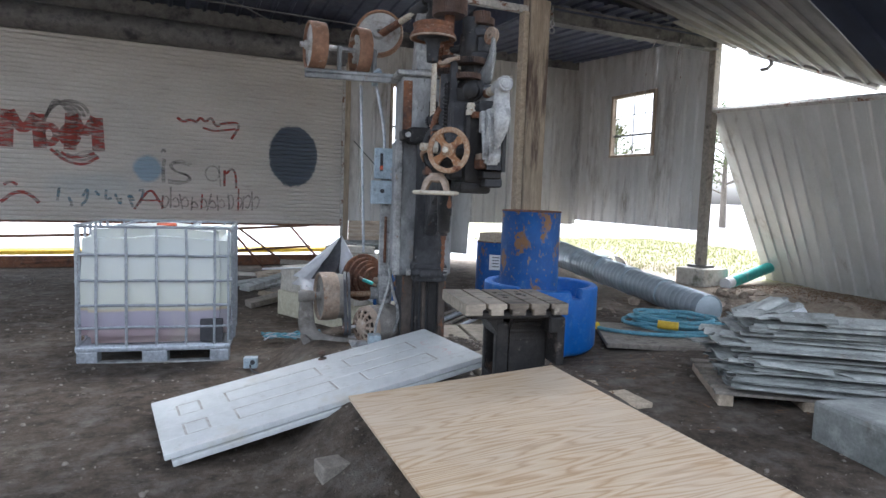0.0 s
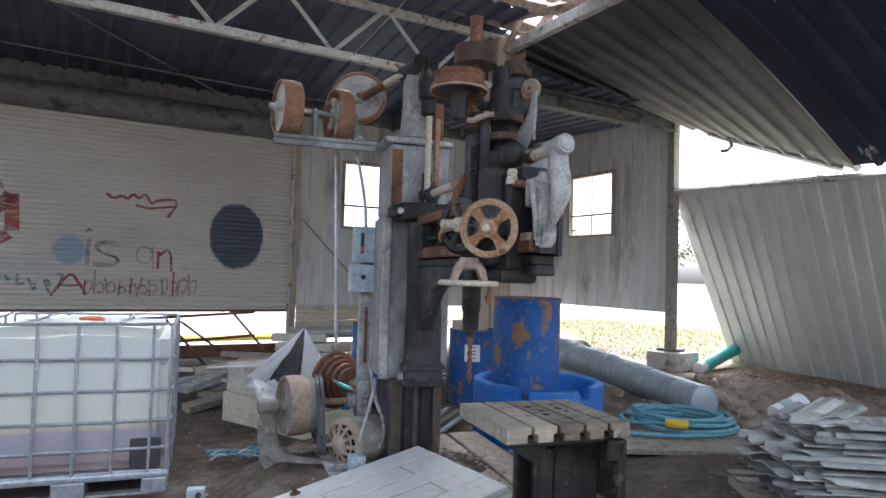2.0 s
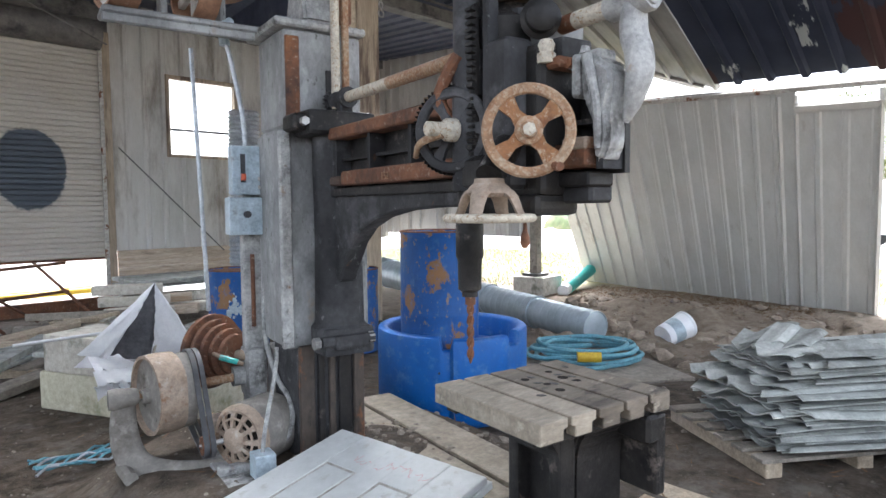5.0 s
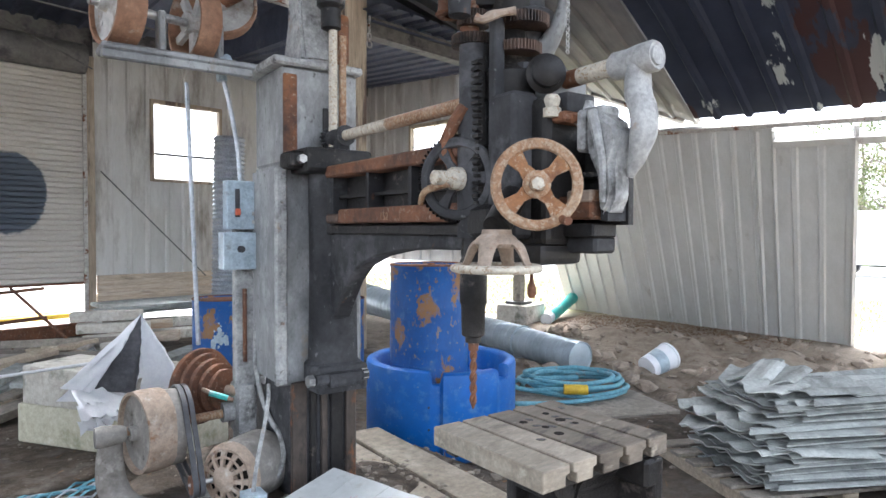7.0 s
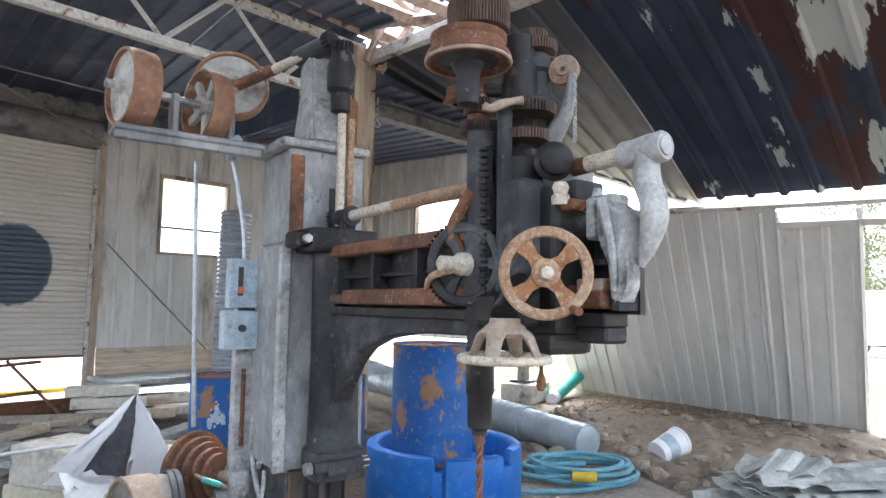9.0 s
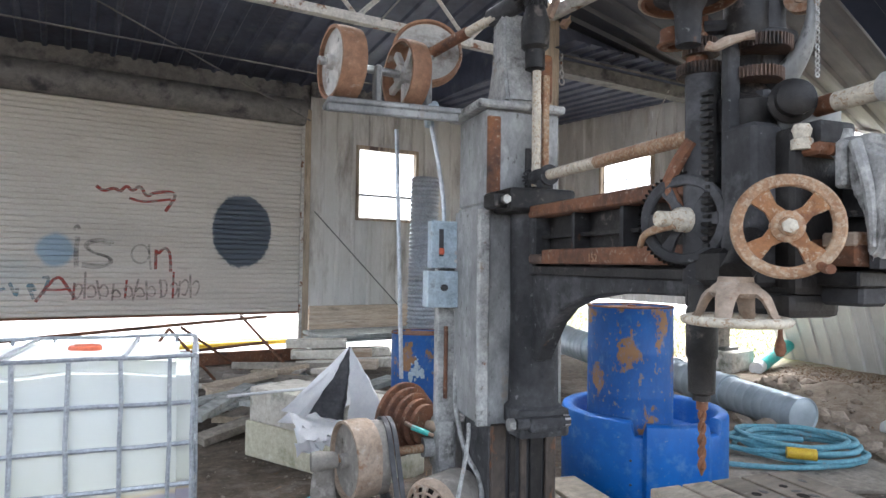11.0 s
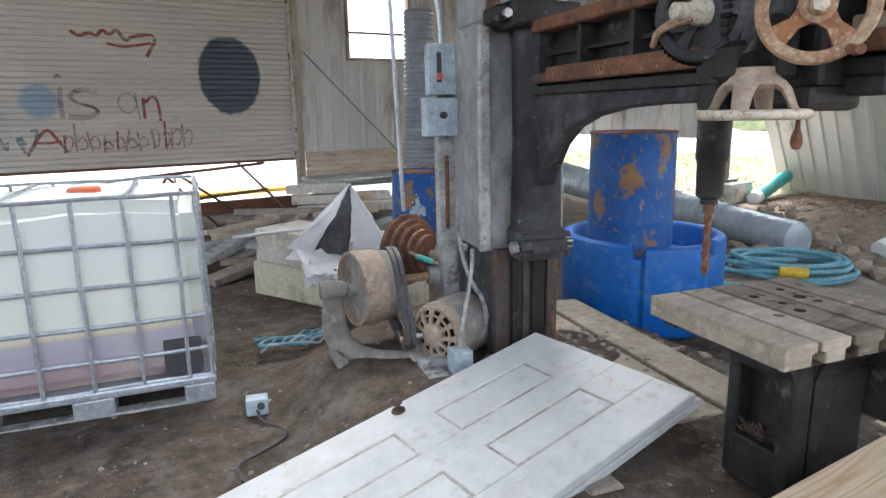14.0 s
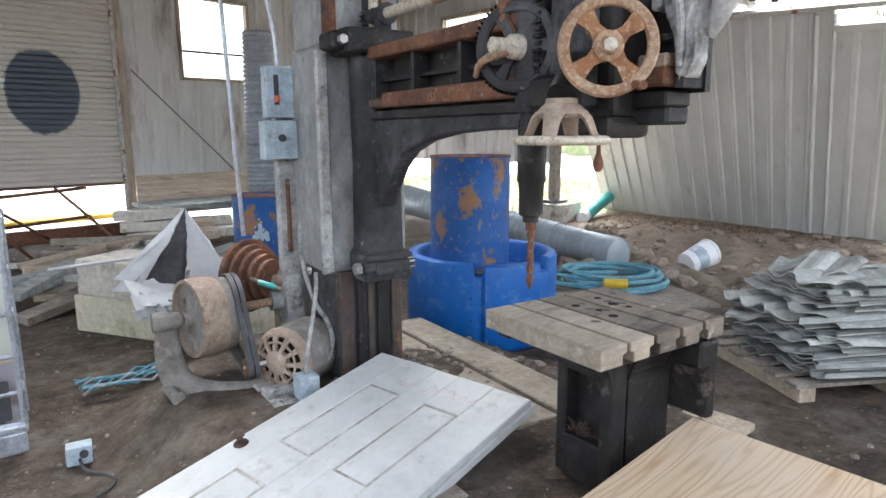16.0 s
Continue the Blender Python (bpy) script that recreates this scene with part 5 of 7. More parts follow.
# belt drive and motor beside the column
ME = pose(-0.115, -0.47, 0.405, 0, 0, 32) @ pose(0, 0, 0, -90, 0, 0) @ Matrix.Scale(1.08, 4)
disc_pulley(drill, Yr(-0.45, -0.85, 0.6), 0.205, 0.14, M["dustrust"], M["dustycast"], 0.2)
disc_pulley(drill, Y(-0.47, -0.71, 0.6), 0.19, 0.08, M["dustycast"], M["dustycast"])
part("drive_shaft", rod(B(), (-0.47, -1.01, 0.6), (-0.5, -0.27, 0.62), 0.025, seg=12), M["rustpale"], drill)
b = B()
lathe(b, [(0.0, 0.0), (0.05, 0.0), (0.055, 0.03), (0.045, 0.12), (0.035, 0.14)], Y(-0.47, -1.02, 0.6), 18)
tube(b, [(-0.47, -0.95, 0.58), (-0.49, -0.955, 0.45), (-0.47, -0.945, 0.33), (-0.4, -0.9, 0.25), (-0.28, -0.76, 0.235), (-0.2, -0.5, 0.24)], 0.05, 10, [0.042, 0.05, 0.056, 0.055, 0.045, 0.035], (1.3, 0.6), smooth_steps=2)
tube(b, [(-0.62, -0.9, 0.24), (-0.45, -0.97, 0.25), (-0.3, -0.95, 0.24)], 0.035, 8)
part("drive_frame", b, M["dustycast"], drill, "curved dust-covered cast bearing frame")
b = B()
box(b, -0.58, -0.4, -0.34, -0.24, 0.5, 0.78, 0.03, 2)
rod(b, (-0.5, -0.4, 0.62), (-0.5, -0.22, 0.62), 0.055, seg=14)
tube(b, [(-0.45, -0.3, 0.5), (-0.4, -0.28, 0.4), (-0.45, -0.25, 0.3)], 0.04, 8)
part("bearing_block", b, M["castpale"], drill)
b = B()
lathe(b, [(0.02, 0.0), (0.1, 0.0), (0.135, 0.02), (0.15, 0.05), (0.155, 0.07), (0.155, 0.22), (0.145, 0.25), (0.1, 0.28), (0.0, 0.28)], ME, 28)
motor = part("motor", b, M["dustycast"], drill, "grey electric motor with rusted vented end bell")
b = B()
lathe(b, [(0.122, -0.022), (0.135, -0.025), (0.154, 0.0), (0.156, 0.02), (0.13, 0.004)], ME, 28, True)
for k in range(11):
    v = B()
    grid = []
    for r, z in ((0.055, -0.05), (0.085, -0.044), (0.115, -0.03), (0.142, -0.006)):
        h = 0.62 * math.pi / 11 * (0.9 if r < 0.06 else 0.62 if r < 0.12 else 0.95)
        grid.append([v.verts.new(ME @ Vector((r * math.cos(2 * math.pi * k / 11 + d), r * math.sin(2 * math.pi * k / 11 + d), z + dz))) for d, dz in ((-h, 0.0), (h, 0.0), (h, 0.016), (-h, 0.016))])
    for p, q in zip(grid, grid[1:]):
        for j in range(4):
            v.faces.new((p[j], p[(j + 1) % 4], q[(j + 1) % 4], q[j]))
    bmesh.ops.recalc_face_normals(v, faces=v.faces[:])
    part("vent_bar", v, M["dustrust"], motor)
part("vent_ring", torus(B(), 0.098, 0.006, ME @ pose(0, 0, -0.034), 32, 6), M["dustrust"], motor)
part("end_cap", lathe(B(), [(0.0, -0.066), (0.03, -0.066), (0.05, -0.058), (0.06, -0.048), (0.06, -0.02), (0.0, -0.02)], ME, 20), M["dustrust"], motor)
part("end_bell", b, M["dustrust"], motor, "rusted vented end bell")
part("vent_dark", lathe(B(), [(0.05, -0.006), (0.135, -0.006), (0.135, -0.004), (0.05, -0.004)], ME, 24, True), M["void"], motor)
mp = part("motor_pulley", lathe(B(), [(0.012, 0), (0.045, 0.0), (0.05, 0.01), (0.044, 0.03), (0.05, 0.05), (0.012, 0.05)], Y(-0.16, -0.65, 0.385), 20, True), M["rust"], motor)
part("motor_shaft", rod(B(), (-0.16, -0.66, 0.385), (-0.12, -0.46, 0.41), 0.014, seg=10), M["steel"], motor)
b = B()
pts = []
c1, r1, c2, r2 = (-0.47, 0.6), 0.2, (-0.16, 0.385), 0.053
base_a = math.atan2(c2[1] - c1[1], c2[0] - c1[0])
for k in range(17):
    a = base_a + math.radians(75) + math.radians(210) * k / 16
    pts.append((c1[0] + r1 * math.cos(a), c1[1] + r1 * math.sin(a)))
for k in range(9):
    a = base_a - math.radians(75) + math.radians(150) * k / 8
    pts.append((c2[0] + r2 * math.cos(a), c2[1] + r2 * math.sin(a)))
for w0, w1 in ((-0.648, -0.622), (-0.616, -0.592)):
    rings = [[b.verts.new((cx + (cx - c0[0]) / rr * th, y, cz + (cz - c0[1]) / rr * th)) for y, th in ((w0, 0), (w1, 0), (w1, 0.01), (w0, 0.01))] for (cx, cz), c0, rr in [(p, c1, r1) for p in pts[:17]] + [(p, c2, r2) for p in pts[17:]]]
    for p, q in zip(rings, rings[1:] + rings[:1]):
        for k in range(4):
            b.faces.new((p[k], p[(k + 1) % 4], q[(k + 1) % 4], q[k]))
part("belt", b, M["rubber"], drill, "slack black rubber belts")
b = B()
box(b, -0.38, 0.12, -0.6, -0.32, 0.235, 0.265, 0.006)
for x in (-0.3, -0.05):
    box(b, x - 0.03, x + 0.03, -0.6, -0.4, 0.26, 0.3, 0.005)
part("motor_plate", b, M["castpale"], drill, smooth=False)
part("junction_box", box(B(), 0.02, 0.13, -0.47, -0.37, 0.26, 0.38, 0.008, 2), M["bluebox"], drill, "pale blue junction box", smooth=False)
part("motor_conduit", tube(B(), [(0.07, -0.42, 0.37), (0.06, -0.4, 0.5), (-0.05, -0.3, 0.75), (-0.1, -0.28, 0.84)], 0.011, 8, smooth_steps=2), M["castpale"], drill)
b = B()
pr = [(0.03, 0.0)]
for k, R in enumerate((0.215, 0.19, 0.165, 0.14, 0.115)):
    pr += [(R - 0.008, 0.045 * k), (R, 0.045 * k + 0.006), (R, 0.045 * k + 0.034), (R - 0.012, 0.045 * k + 0.042)]
pr += [(0.05, 0.225), (0.03, 0.225)]
CM = pose(-0.74, -0.46, 0.73, 0, 0, -62) @ pose(0, 0, 0, -90, 0, 0)
lathe(b, pr, CM, 40, True)
part("cone_pulley", b, M["rust"], drill, "rusted stepped cone pulley")
part("cone_shaft", rod(B(), CM @ Vector((0, 0, -0.04)), CM @ Vector((0, 0, 0.34)), 0.03, seg=12), M["dustrust"], drill)
part("shifter_lever", tube(B(), [(-0.55, -0.5, 0.76), (-0.47, -0.46, 0.74), (-0.42, -0.36, 0.7)], 0.012, 8, smooth_steps=1), M["dustrust"], drill)
part("lever_band", rod(B(), (-0.48, -0.47, 0.742), (-0.435, -0.385, 0.712), 0.016, seg=8), M["teal"], drill, "teal tape round a lever")
part("cone_bracket", box(B(), -0.83, -0.66, -0.1, -0.03, 0.05, 0.72, 0.02), M["castgrey"], drill, smooth=False)

# ---- box table ----
table = thing("box_table", pose(3.07, 3.335, 0.27, 0, 0, -100.0), "black cast-iron box table with worn slotted top", "work table")
b = B()
for y0, y1 in ((-0.31, -0.192), (-0.178, -0.066), (-0.052, 0.066), (0.08, 0.19), (0.204, 0.31)):
    f = B()
    e, g = 0.018 * (y0 > -0.3), 0.018 * (y1 < 0.3)
    prism(f, [(y0, 0.64), (y0, 0.611), (y0 + e, 0.606), (y0 + e, 0.572), (y1 - g, 0.572), (y1 - g, 0.606), (y1, 0.611), (y1, 0.64)], -0.275, 0.275, "x")
    bmesh.ops.bevel(f, geom=f.edges[:], offset=0.003, segments=1, affect="EDGES")
    bmesh.ops.triangulate(f, faces=[q for q in f.faces if len(q.verts) > 4])
    part("slat", f, M["tabletop"] if y0 > -0.1 else M["tablepale"], table, "worn grey slotted table face", smooth=False)
part("top_plate", box(B(), -0.235, 0.235, -0.27, 0.27, 0.545, 0.59, 0.008), M["greasy"], table, smooth=False)
for x in (-0.2, 0.2):
    part("cross_rib", box(B(), x - 0.03, x + 0.03, -0.29, 0.29, 0.55, 0.584, 0.004), M["greasy"], table, smooth=False)
b = B()
flare = [(-0.15, 0.0), (0.12, 0.0), (0.12, 0.4), (0.127, 0.45), (0.145, 0.495), (0.18, 0.53), (0.22, 0.55), (-0.24, 0.55), (-0.21, 0.53), (-0.175, 0.495), (-0.157, 0.45), (-0.15, 0.4)]
prism(b, flare, 0.0, 0.25, "y")
bmesh.ops.bevel(b, geom=b.edges[:], offset=0.012, segments=2, affect="EDGES")
bd = part("body", b, M["greasy"], table, "oily black cast pedestal", smooth=False)
b = B()
box(b, -0.15, -0.1, -0.07, 0.01, 0.0, 0.5, 0.016, 3)
box(b, 0.06, 0.12, -0.07, 0.01, 0.0, 0.5, 0.016, 3)
box(b, -0.12, 0.08, -0.07, 0.01, 0.0, 0.17, 0.012, 2)
prism(b, [(-0.22, 0.55), (-0.16, 0.535), (-0.11, 0.5), (-0.075, 0.45), (-0.065, 0.42), (-0.03, 0.42), (-0.03, 0.55)], -0.145, 0.115, "x")
part("pocket_frame", b, M["greasy"], bd, "rounded rim round an open pocket", smooth=False)
b = B()
random.seed(31)
for k in range(60):
    p = Vector((random.uniform(-0.09, 0.05), random.uniform(-0.06, -0.01), 0.172 + random.uniform(0, 0.03)))
    q = p + Vector((random.uniform(-0.04, 0.04), random.uniform(-0.02, 0.02), random.uniform(-0.004, 0.03)))
    rod(b, p, q, 0.0015, seg=4)
part("swarf", b, M["gearrust"], bd, "dry debris in the pocket", smooth=False)
b = B()
box(b, 0.0, 0.27, 0.25, 0.3, 0.27, 0.56, 0.014, 2)
box(b, -0.24, 0.27, 0.2, 0.3, 0.46, 0.56, 0.012)
part("side_plate", b, M["greasy"], table, smooth=False)
for x, y, r in ((-0.02, 0.04, 20), (-0.1, 0.14, 75), (0.0, 0.135, 40), (-0.06, 0.0, 60), (-0.13, 0.03, 10), (-0.05, 0.16, 30), (0.06, -0.1, 50), (-0.17, 0.25, 0)):
    part("gouge", lathe(B(), [(0.0, 0.0), (0.012, 0.0), (0.0125, 0.001), (0.0, 0.001)], pose(x, y, 0.6402, 0, 0, r) @ Matrix.Diagonal((1.5, 0.9, 1, 1)), 9), M["greasy"], table)
for x, y, r in ((0.05, -0.0, 0.018), (-0.03, 0.015, 0.014), (-0.12, -0.01, 0.016), (-0.06, 0.125, 0.02), (0.0, 0.14, 0.012), (-0.15, 0.14, 0.014)):
    part("drilled_hole", lathe(B(), [(0.0, 0.0), (r, 0.0), (r, 0.0012), (0.0, 0.0012)], pose(x, y, 0.6401), 18), M["void"], table)

# ---- caged tank ----
tote = thing("tote_tank", pose(0.525, 5.9, 0, 0, 0, -9.1), "caged white plastic bulk tank with purple residue on a pallet", "liquid tank")
b = B()
prism(b, [(0.025, 0.025), (1.175, 0.025), (1.175, 0.985), (0.025, 0.985)], 0.155, 1.12, "z")
bmesh.ops.bevel(b, geom=b.edges[:], offset=0.07, segments=4, affect="EDGES")
bmesh.ops.subdivide_edges(b, edges=b.edges[:], cuts=3, use_grid_fill=True)
for v in b.verts:
    k = max(0.0, 1 - ((v.co.z - 0.5) / 0.55) ** 2)
    n = noise.noise(v.co * 3.0)
    v.co.x += (v.co.x - 0.6) * 0.015 * k + 0.01 * n
    v.co.y += (v.co.y - 0.51) * 0.025 * k + 0.01 * n
    if v.co.z > 1.0:
        v.co.z += 0.03 * (1 - abs(v.co.x - 0.6) / 0.6) - 0.03 * abs(noise.noise(v.co * 4))
part("bottle", b, M["tote"], tote, "milky plastic bottle with a purple waterline")
part("cap", lathe(B(), [(0.0, 0.0), (0.085, 0.0), (0.085, 0.03), (0.078, 0.04), (0.0, 0.04)], pose(0.62, 0.5, 1.12), 28), M["red"], tote, "red screw cap")
part("valve_panel", box(B(), 0.96, 1.15, -0.012, 0.03, 0.17, 0.37, 0.012, 2), M["ink"], tote, "dark outlet recess", smooth=False)


def wire(x0, y0, z0, x1, y1, z1):
    n = 5
    pts = [Vector((x0, y0, z0)).lerp(Vector((x1, y1, z1)), k / n) + Vector((random.uniform(-1, 1), random.uniform(-1, 1), random.uniform(-1, 1))) * 0.004 for k in range(n + 1)]
    part("cage_bar", tube(B(), pts, 0.0118, 6), M["zinc"], tote)


for z in (1.15, 0.912, 0.70, 0.49, 0.305, 0.15):
    wire(0.01, -0.005, z, 1.19, -0.005, z)
    wire(1.2, 0.0, z, 1.2, 1.0, z)
    wire(0.0, 0.0, z, 0.0, 1.0, z)
    wire(0.01, 1.005, z, 1.19, 1.005, z)
for fx in (0.008, 0.13, 0.32, 0.515, 0.71, 0.9, 0.992):
    wire(1.2 * fx, -0.015, 0.15, 1.2 * fx, -0.015, 1.14)
    wire(1.2 * fx, 1.015, 0.15, 1.2 * fx, 1.015, 1.14)
for fy in (0.15, 0.32, 0.5, 0.68, 0.85):
    wire(1.21, fy, 0.15, 1.21, fy, 1.14)
    wire(-0.01, fy, 0.15, -0.01, fy, 1.14)
wire(0.3, 0.0, 1.15, 0.3, 1.0, 1.15)
wire(0.86, 0.0, 1.15, 0.86, 1.0, 1.15)
part("pallet_rim", box(B(), -0.01, 1.21, -0.02, 1.02, 0.1, 0.15, 0.015, 2), M["zinc"], tote, "galvanised pallet tray", smooth=False)
for x0, x1 in ((0.0, 0.16), (0.5, 0.7), (1.04, 1.2)):
    for y0, y1 in ((-0.01, 0.14), (0.86, 1.01)):
        part("foot", box(B(), x0, x1, y0, y1, 0.0, 0.105, 0.012, 2), M["zinc"], tote, smooth=False)
for y in (0.03, 0.97):
    part("runner", box(B(), 0.0, 1.2, y - 0.04, y + 0.04, -0.01, 0.012, 0.004), M["castpale"], tote, smooth=False)

# ---- spill tub and drums ----
deck = thing("spill_tub", pose(4.63, 5.34, 0.04), "bright blue moulded plastic spill tub with notched rim", "tub")
b = B()
n, rings = 144, []
toward = math.atan2(2.2 - 5.34, 1.0 - 4.63)
for k in range(n):
    a = 2 * math.pi * k / n
    da = (a - toward + math.pi) % (2 * math.pi) - math.pi
    top, out = 0.64, 0.0
    for c, hw in ((-0.02, 0.065), (0.95, 0.1)):
        if abs(da - c) < hw:
            top = 0.55
    if 0.05 < da < 0.83:
        out = 0.012
        top -= 0.015
    if abs(da - 0.0) < 0.03:
        out = -0.018
    rings.append([b.verts.new((r * math.cos(a), r * math.sin(a), z)) for r, z in ((0.5 + out, 0.0), (0.53 + out, 0.02), (0.556 + out, 0.06), (0.558 + out, top - 0.03), (0.552 + out, top - 0.01), (0.536 + out, top), (0.495, top), (0.48, top - 0.012), (0.472, top - 0.03), (0.45, 0.47), (0.0001, 0.46))])
for p, q in zip(rings, rings[1:] + rings[:1]):
    for k in range(10):
        b.faces.new((p[k], q[k], q[k + 1], p[k + 1]))
part("tub", b, M["blueplastic"], deck)
for z in (0.1, 0.25, 0.4):
    part("rivet", rod(B(), (0.545 * math.cos(toward - 0.1), 0.545 * math.sin(toward - 0.1), z), (0.562 * math.cos(toward - 0.1), 0.562 * math.sin(toward - 0.1), z), 0.008, seg=8), M["ink"], deck)


def drum(name, m, R, H, mat, label, lid_mat):
    ob = thing(name, m, label, "drum", "blue drums")
    pr = [(R - 0.012, 0.012), (R, 0.0), (R + 0.004, 0.012), (R, 0.022)]
    for z in (H * 0.34, H * 0.66):
        pr += [(R, z - 0.02), (R + 0.0015, z - 0.008), (R + 0.0015, z + 0.008), (R, z + 0.02)]
    pr += [(R, H - 0.02), (R + 0.004, H - 0.012), (R + 0.004, H), (R - 0.006, H), (R - 0.01, H - 0.016)]
    part("body", lathe(B(), pr, None, 48), mat, ob)
    part("lid", lathe(B(), [(0.0, 0.0), (R - 0.009, 0.0), (R - 0.009, 0.004), (0.0, 0.004)], pose(0, 0, H - 0.018), 40), lid_mat, ob)
    part("rim", torus(B(), R - 0.001, 0.007, pose(0, 0, H), 48, 8), M["rust"], ob, "rusty rim")
    part("bung", lathe(B(), [(0.0, 0), (0.03, 0.0), (0.03, 0.012), (0.0, 0.012)], pose(R * 0.6, 0, H - 0.014), 12), lid_mat, ob)
    return ob


drum("steel_drum", pose(4.47, 5.31, 0.5, 0, 0, 40), 0.283, 0.88, M["bluedrum"], "blue steel drum with rust patches standing in a tub", M["rust"])
d2 = drum("steel_drum", pose(5.35, 7.55, 0.02, 0, 0, 10), 0.283, 0.88, M["bluedrum"], "blue drum with a white paper label behind the machine", M["bluedrum"])
away = math.degrees(math.atan2(0.7 - 7.55, 1.1 - 5.35))
b = B()
for k in range(6):
    a0, a1 = [math.radians(away - 18 + 6 * j) for j in (k, k + 1)]
    f = [b.verts.new((0.294 * math.cos(a), 0.294 * math.sin(a), z)) for a, z in ((a0, 0.52), (a1, 0.52), (a1, 0.72), (a0, 0.72))]
    b.faces.new(f)
part("label", b, M["paper"], d2, "white printed paper label", m=pose(0, 0, 0, 0, 0, -10))
for z in (0.56, 0.6, 0.64, 0.68):
    b = B()
    for k in range(3):
        a0, a1 = [math.radians(away - 10 + 6 * j) for j in (k, k + 0.9)]
        b.faces.new([b.verts.new((0.297 * math.cos(a), 0.297 * math.sin(a), zz)) for a, zz in ((a0, z), (a1, z), (a1, z + 0.012), (a0, z + 0.012))])
    part("print_bar", b, M["ink"], d2, m=pose(0, 0, 0, 0, 0, -10))
cb = thing("cardboard_box", pose(5.28, 7.5, 0.9, 0, 0, 20), "small tan cardboard box on a drum", "box")
part("carton", box(B(), -0.17, 0.17, -0.15, 0.15, 0, 0.12, 0.01), M["palewood"], cb, smooth=False)
d3 = drum("steel_drum", pose(4.2, 7.85, 0.08), 0.283, 0.88, M["bluedrum"], "blue drum with a rusted lid and white paint splash", M["rust"])
random.seed(8)
b = B()
facing = math.atan2(2.2 - 7.85, 1.1 - 4.2) - 0.1
for k in range(26):
    a, z, w = facing + random.gauss(0, 0.12), 0.52 + random.gauss(0, 0.05), random.uniform(0.006, 0.032)
    ring_pts = []
    for j in range(8):
        r = w * random.uniform(0.6, 1.2)
        aa, zz = a + r * math.cos(j * math.pi / 4) / 0.288, z + r * 1.3 * math.sin(j * math.pi / 4)
        ring_pts.append(b.verts.new(((0.2885 + 0.0004 * k) * math.cos(aa), (0.2885 + 0.0004 * k) * math.sin(aa), zz)))
    b.faces.new(ring_pts)
part("paint_splash", b, M["bluebox"], d3, "pale paint splash", smooth=False)


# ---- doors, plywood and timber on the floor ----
# darker, browner white for the grooves round the panels
M["door_groove"] = worn("darker_groove_paint", (0.3, 0.28, 0.245), (0.52, 0.51, 0.48), (((0.2, 0.18, 0.15), 12.0, 0.55, 0.8),), 0.7, 0.0, 5, 90, relief=0.1)


def panel_door(m, label):
    """A six-panel door: x along its height from the head, y across, z its face."""
    ob = thing("loose_door", m, label, "door", "loose doors")
    L, W, T = 2.03, 0.91, 0.035
    for y0, y1 in ((-W / 2, -0.262), (-0.068, 0.072), (0.276, W / 2)):
        part("stile", box(B(), 0, L, y0, y1, -T, 0, 0.004), M["white_door"], ob, smooth=False)
    spans = ((0.0, 0.132), (0.28, 0.43), (1.062, 1.255), (1.782, L))
    for x0, x1 in spans:
        for y0, y1 in ((-0.262, -0.068), (0.072, 0.276)):
            part("rail", box(B(), x0, x1, y0 + 0.0005, y1 - 0.0005, -T + 0.0005, -0.0005), M["white_door"], ob, smooth=False)
    for (a, c), (d, e) in zip(spans, spans[1:]):
        for y0, y1 in ((-0.262, -0.068), (0.072, 0.276)):
            part("groove", box(B(), c, d, y0, y1, -T + 0.006, -0.004), M["door_groove"], ob, smooth=False)
            f = B()
            rings = [[f.verts.new(p) for p in ((c + e, y0 + e, z), (d - e, y0 + e, z), (d - e, y1 - e, z), (c + e, y1 - e, z))] for e, z in ((0.014, -0.02), (0.014, -0.0045), (0.019, -0.0015), (0.022, -0.001))]
            for p, q in zip(rings, rings[1:]):
                for j in range(4):
                    f.faces.new((p[j], p[(j + 1) % 4], q[(j + 1) % 4], q[j]))
            f.faces.new(rings[-1])
            part("panel", f, M["white_door"], ob, smooth=False)
    return ob


dm = pose(1.14, 4.013, 0.075, 0, -10.2, 4.6)
upper = panel_door(dm, "scuffed white six-panel door lying tilted, brass knob")
part("knob_rose", lathe(B(), [(0.0, 0.0), (0.032, 0.0), (0.03, 0.006), (0.012, 0.01), (0.012, 0.03), (0.024, 0.038), (0.026, 0.052), (0.018, 0.06), (0.0, 0.061)], pose(1.16, 0.4, 0.0), 20), M["gearrust"], upper, "tarnished door knob")
random.seed(21)
M["faint_red"] = worn("faded_red_marker", (0.55, 0.27, 0.27), (0.62, 0.4, 0.39), (), 0.6, 0.0, 30, 90, relief=0.02)
y = 0.17
for k in range(11):
    w = random.uniform(0.018, 0.045)
    if k == 3:
        y -= 0.04
    x = 1.86 + random.uniform(-0.012, 0.012) + 0.03 * (k > 3)
    pts = [(x + random.uniform(-0.032, 0.032) * (1.6 if k in (0, 9) else 0.8), y - w * j / 3, 0.0012) for j in range(4)]
    part("scrawl", tube(B(), pts, 0.0016, 4, squash=(1, 0.3), smooth_steps=2), M["faint_red"], upper, "faded red scrawl")
    y -= w * random.uniform(0.9, 1.3)
panel_door(dm @ pose(0.03, -0.02, -0.04, 0, 0, 0.6), "white six-panel door lying under another")
tb = thing("timber", pose(2.7, 4.2, 0.15, 0, 0, 80), "grey timber baulk under the doors", "timber", "timbers")
part("baulk", box(B(), -0.6, 0.5, -0.07, 0.07, -0.05, 0.12, 0.01), M["lumber"], tb, smooth=False)
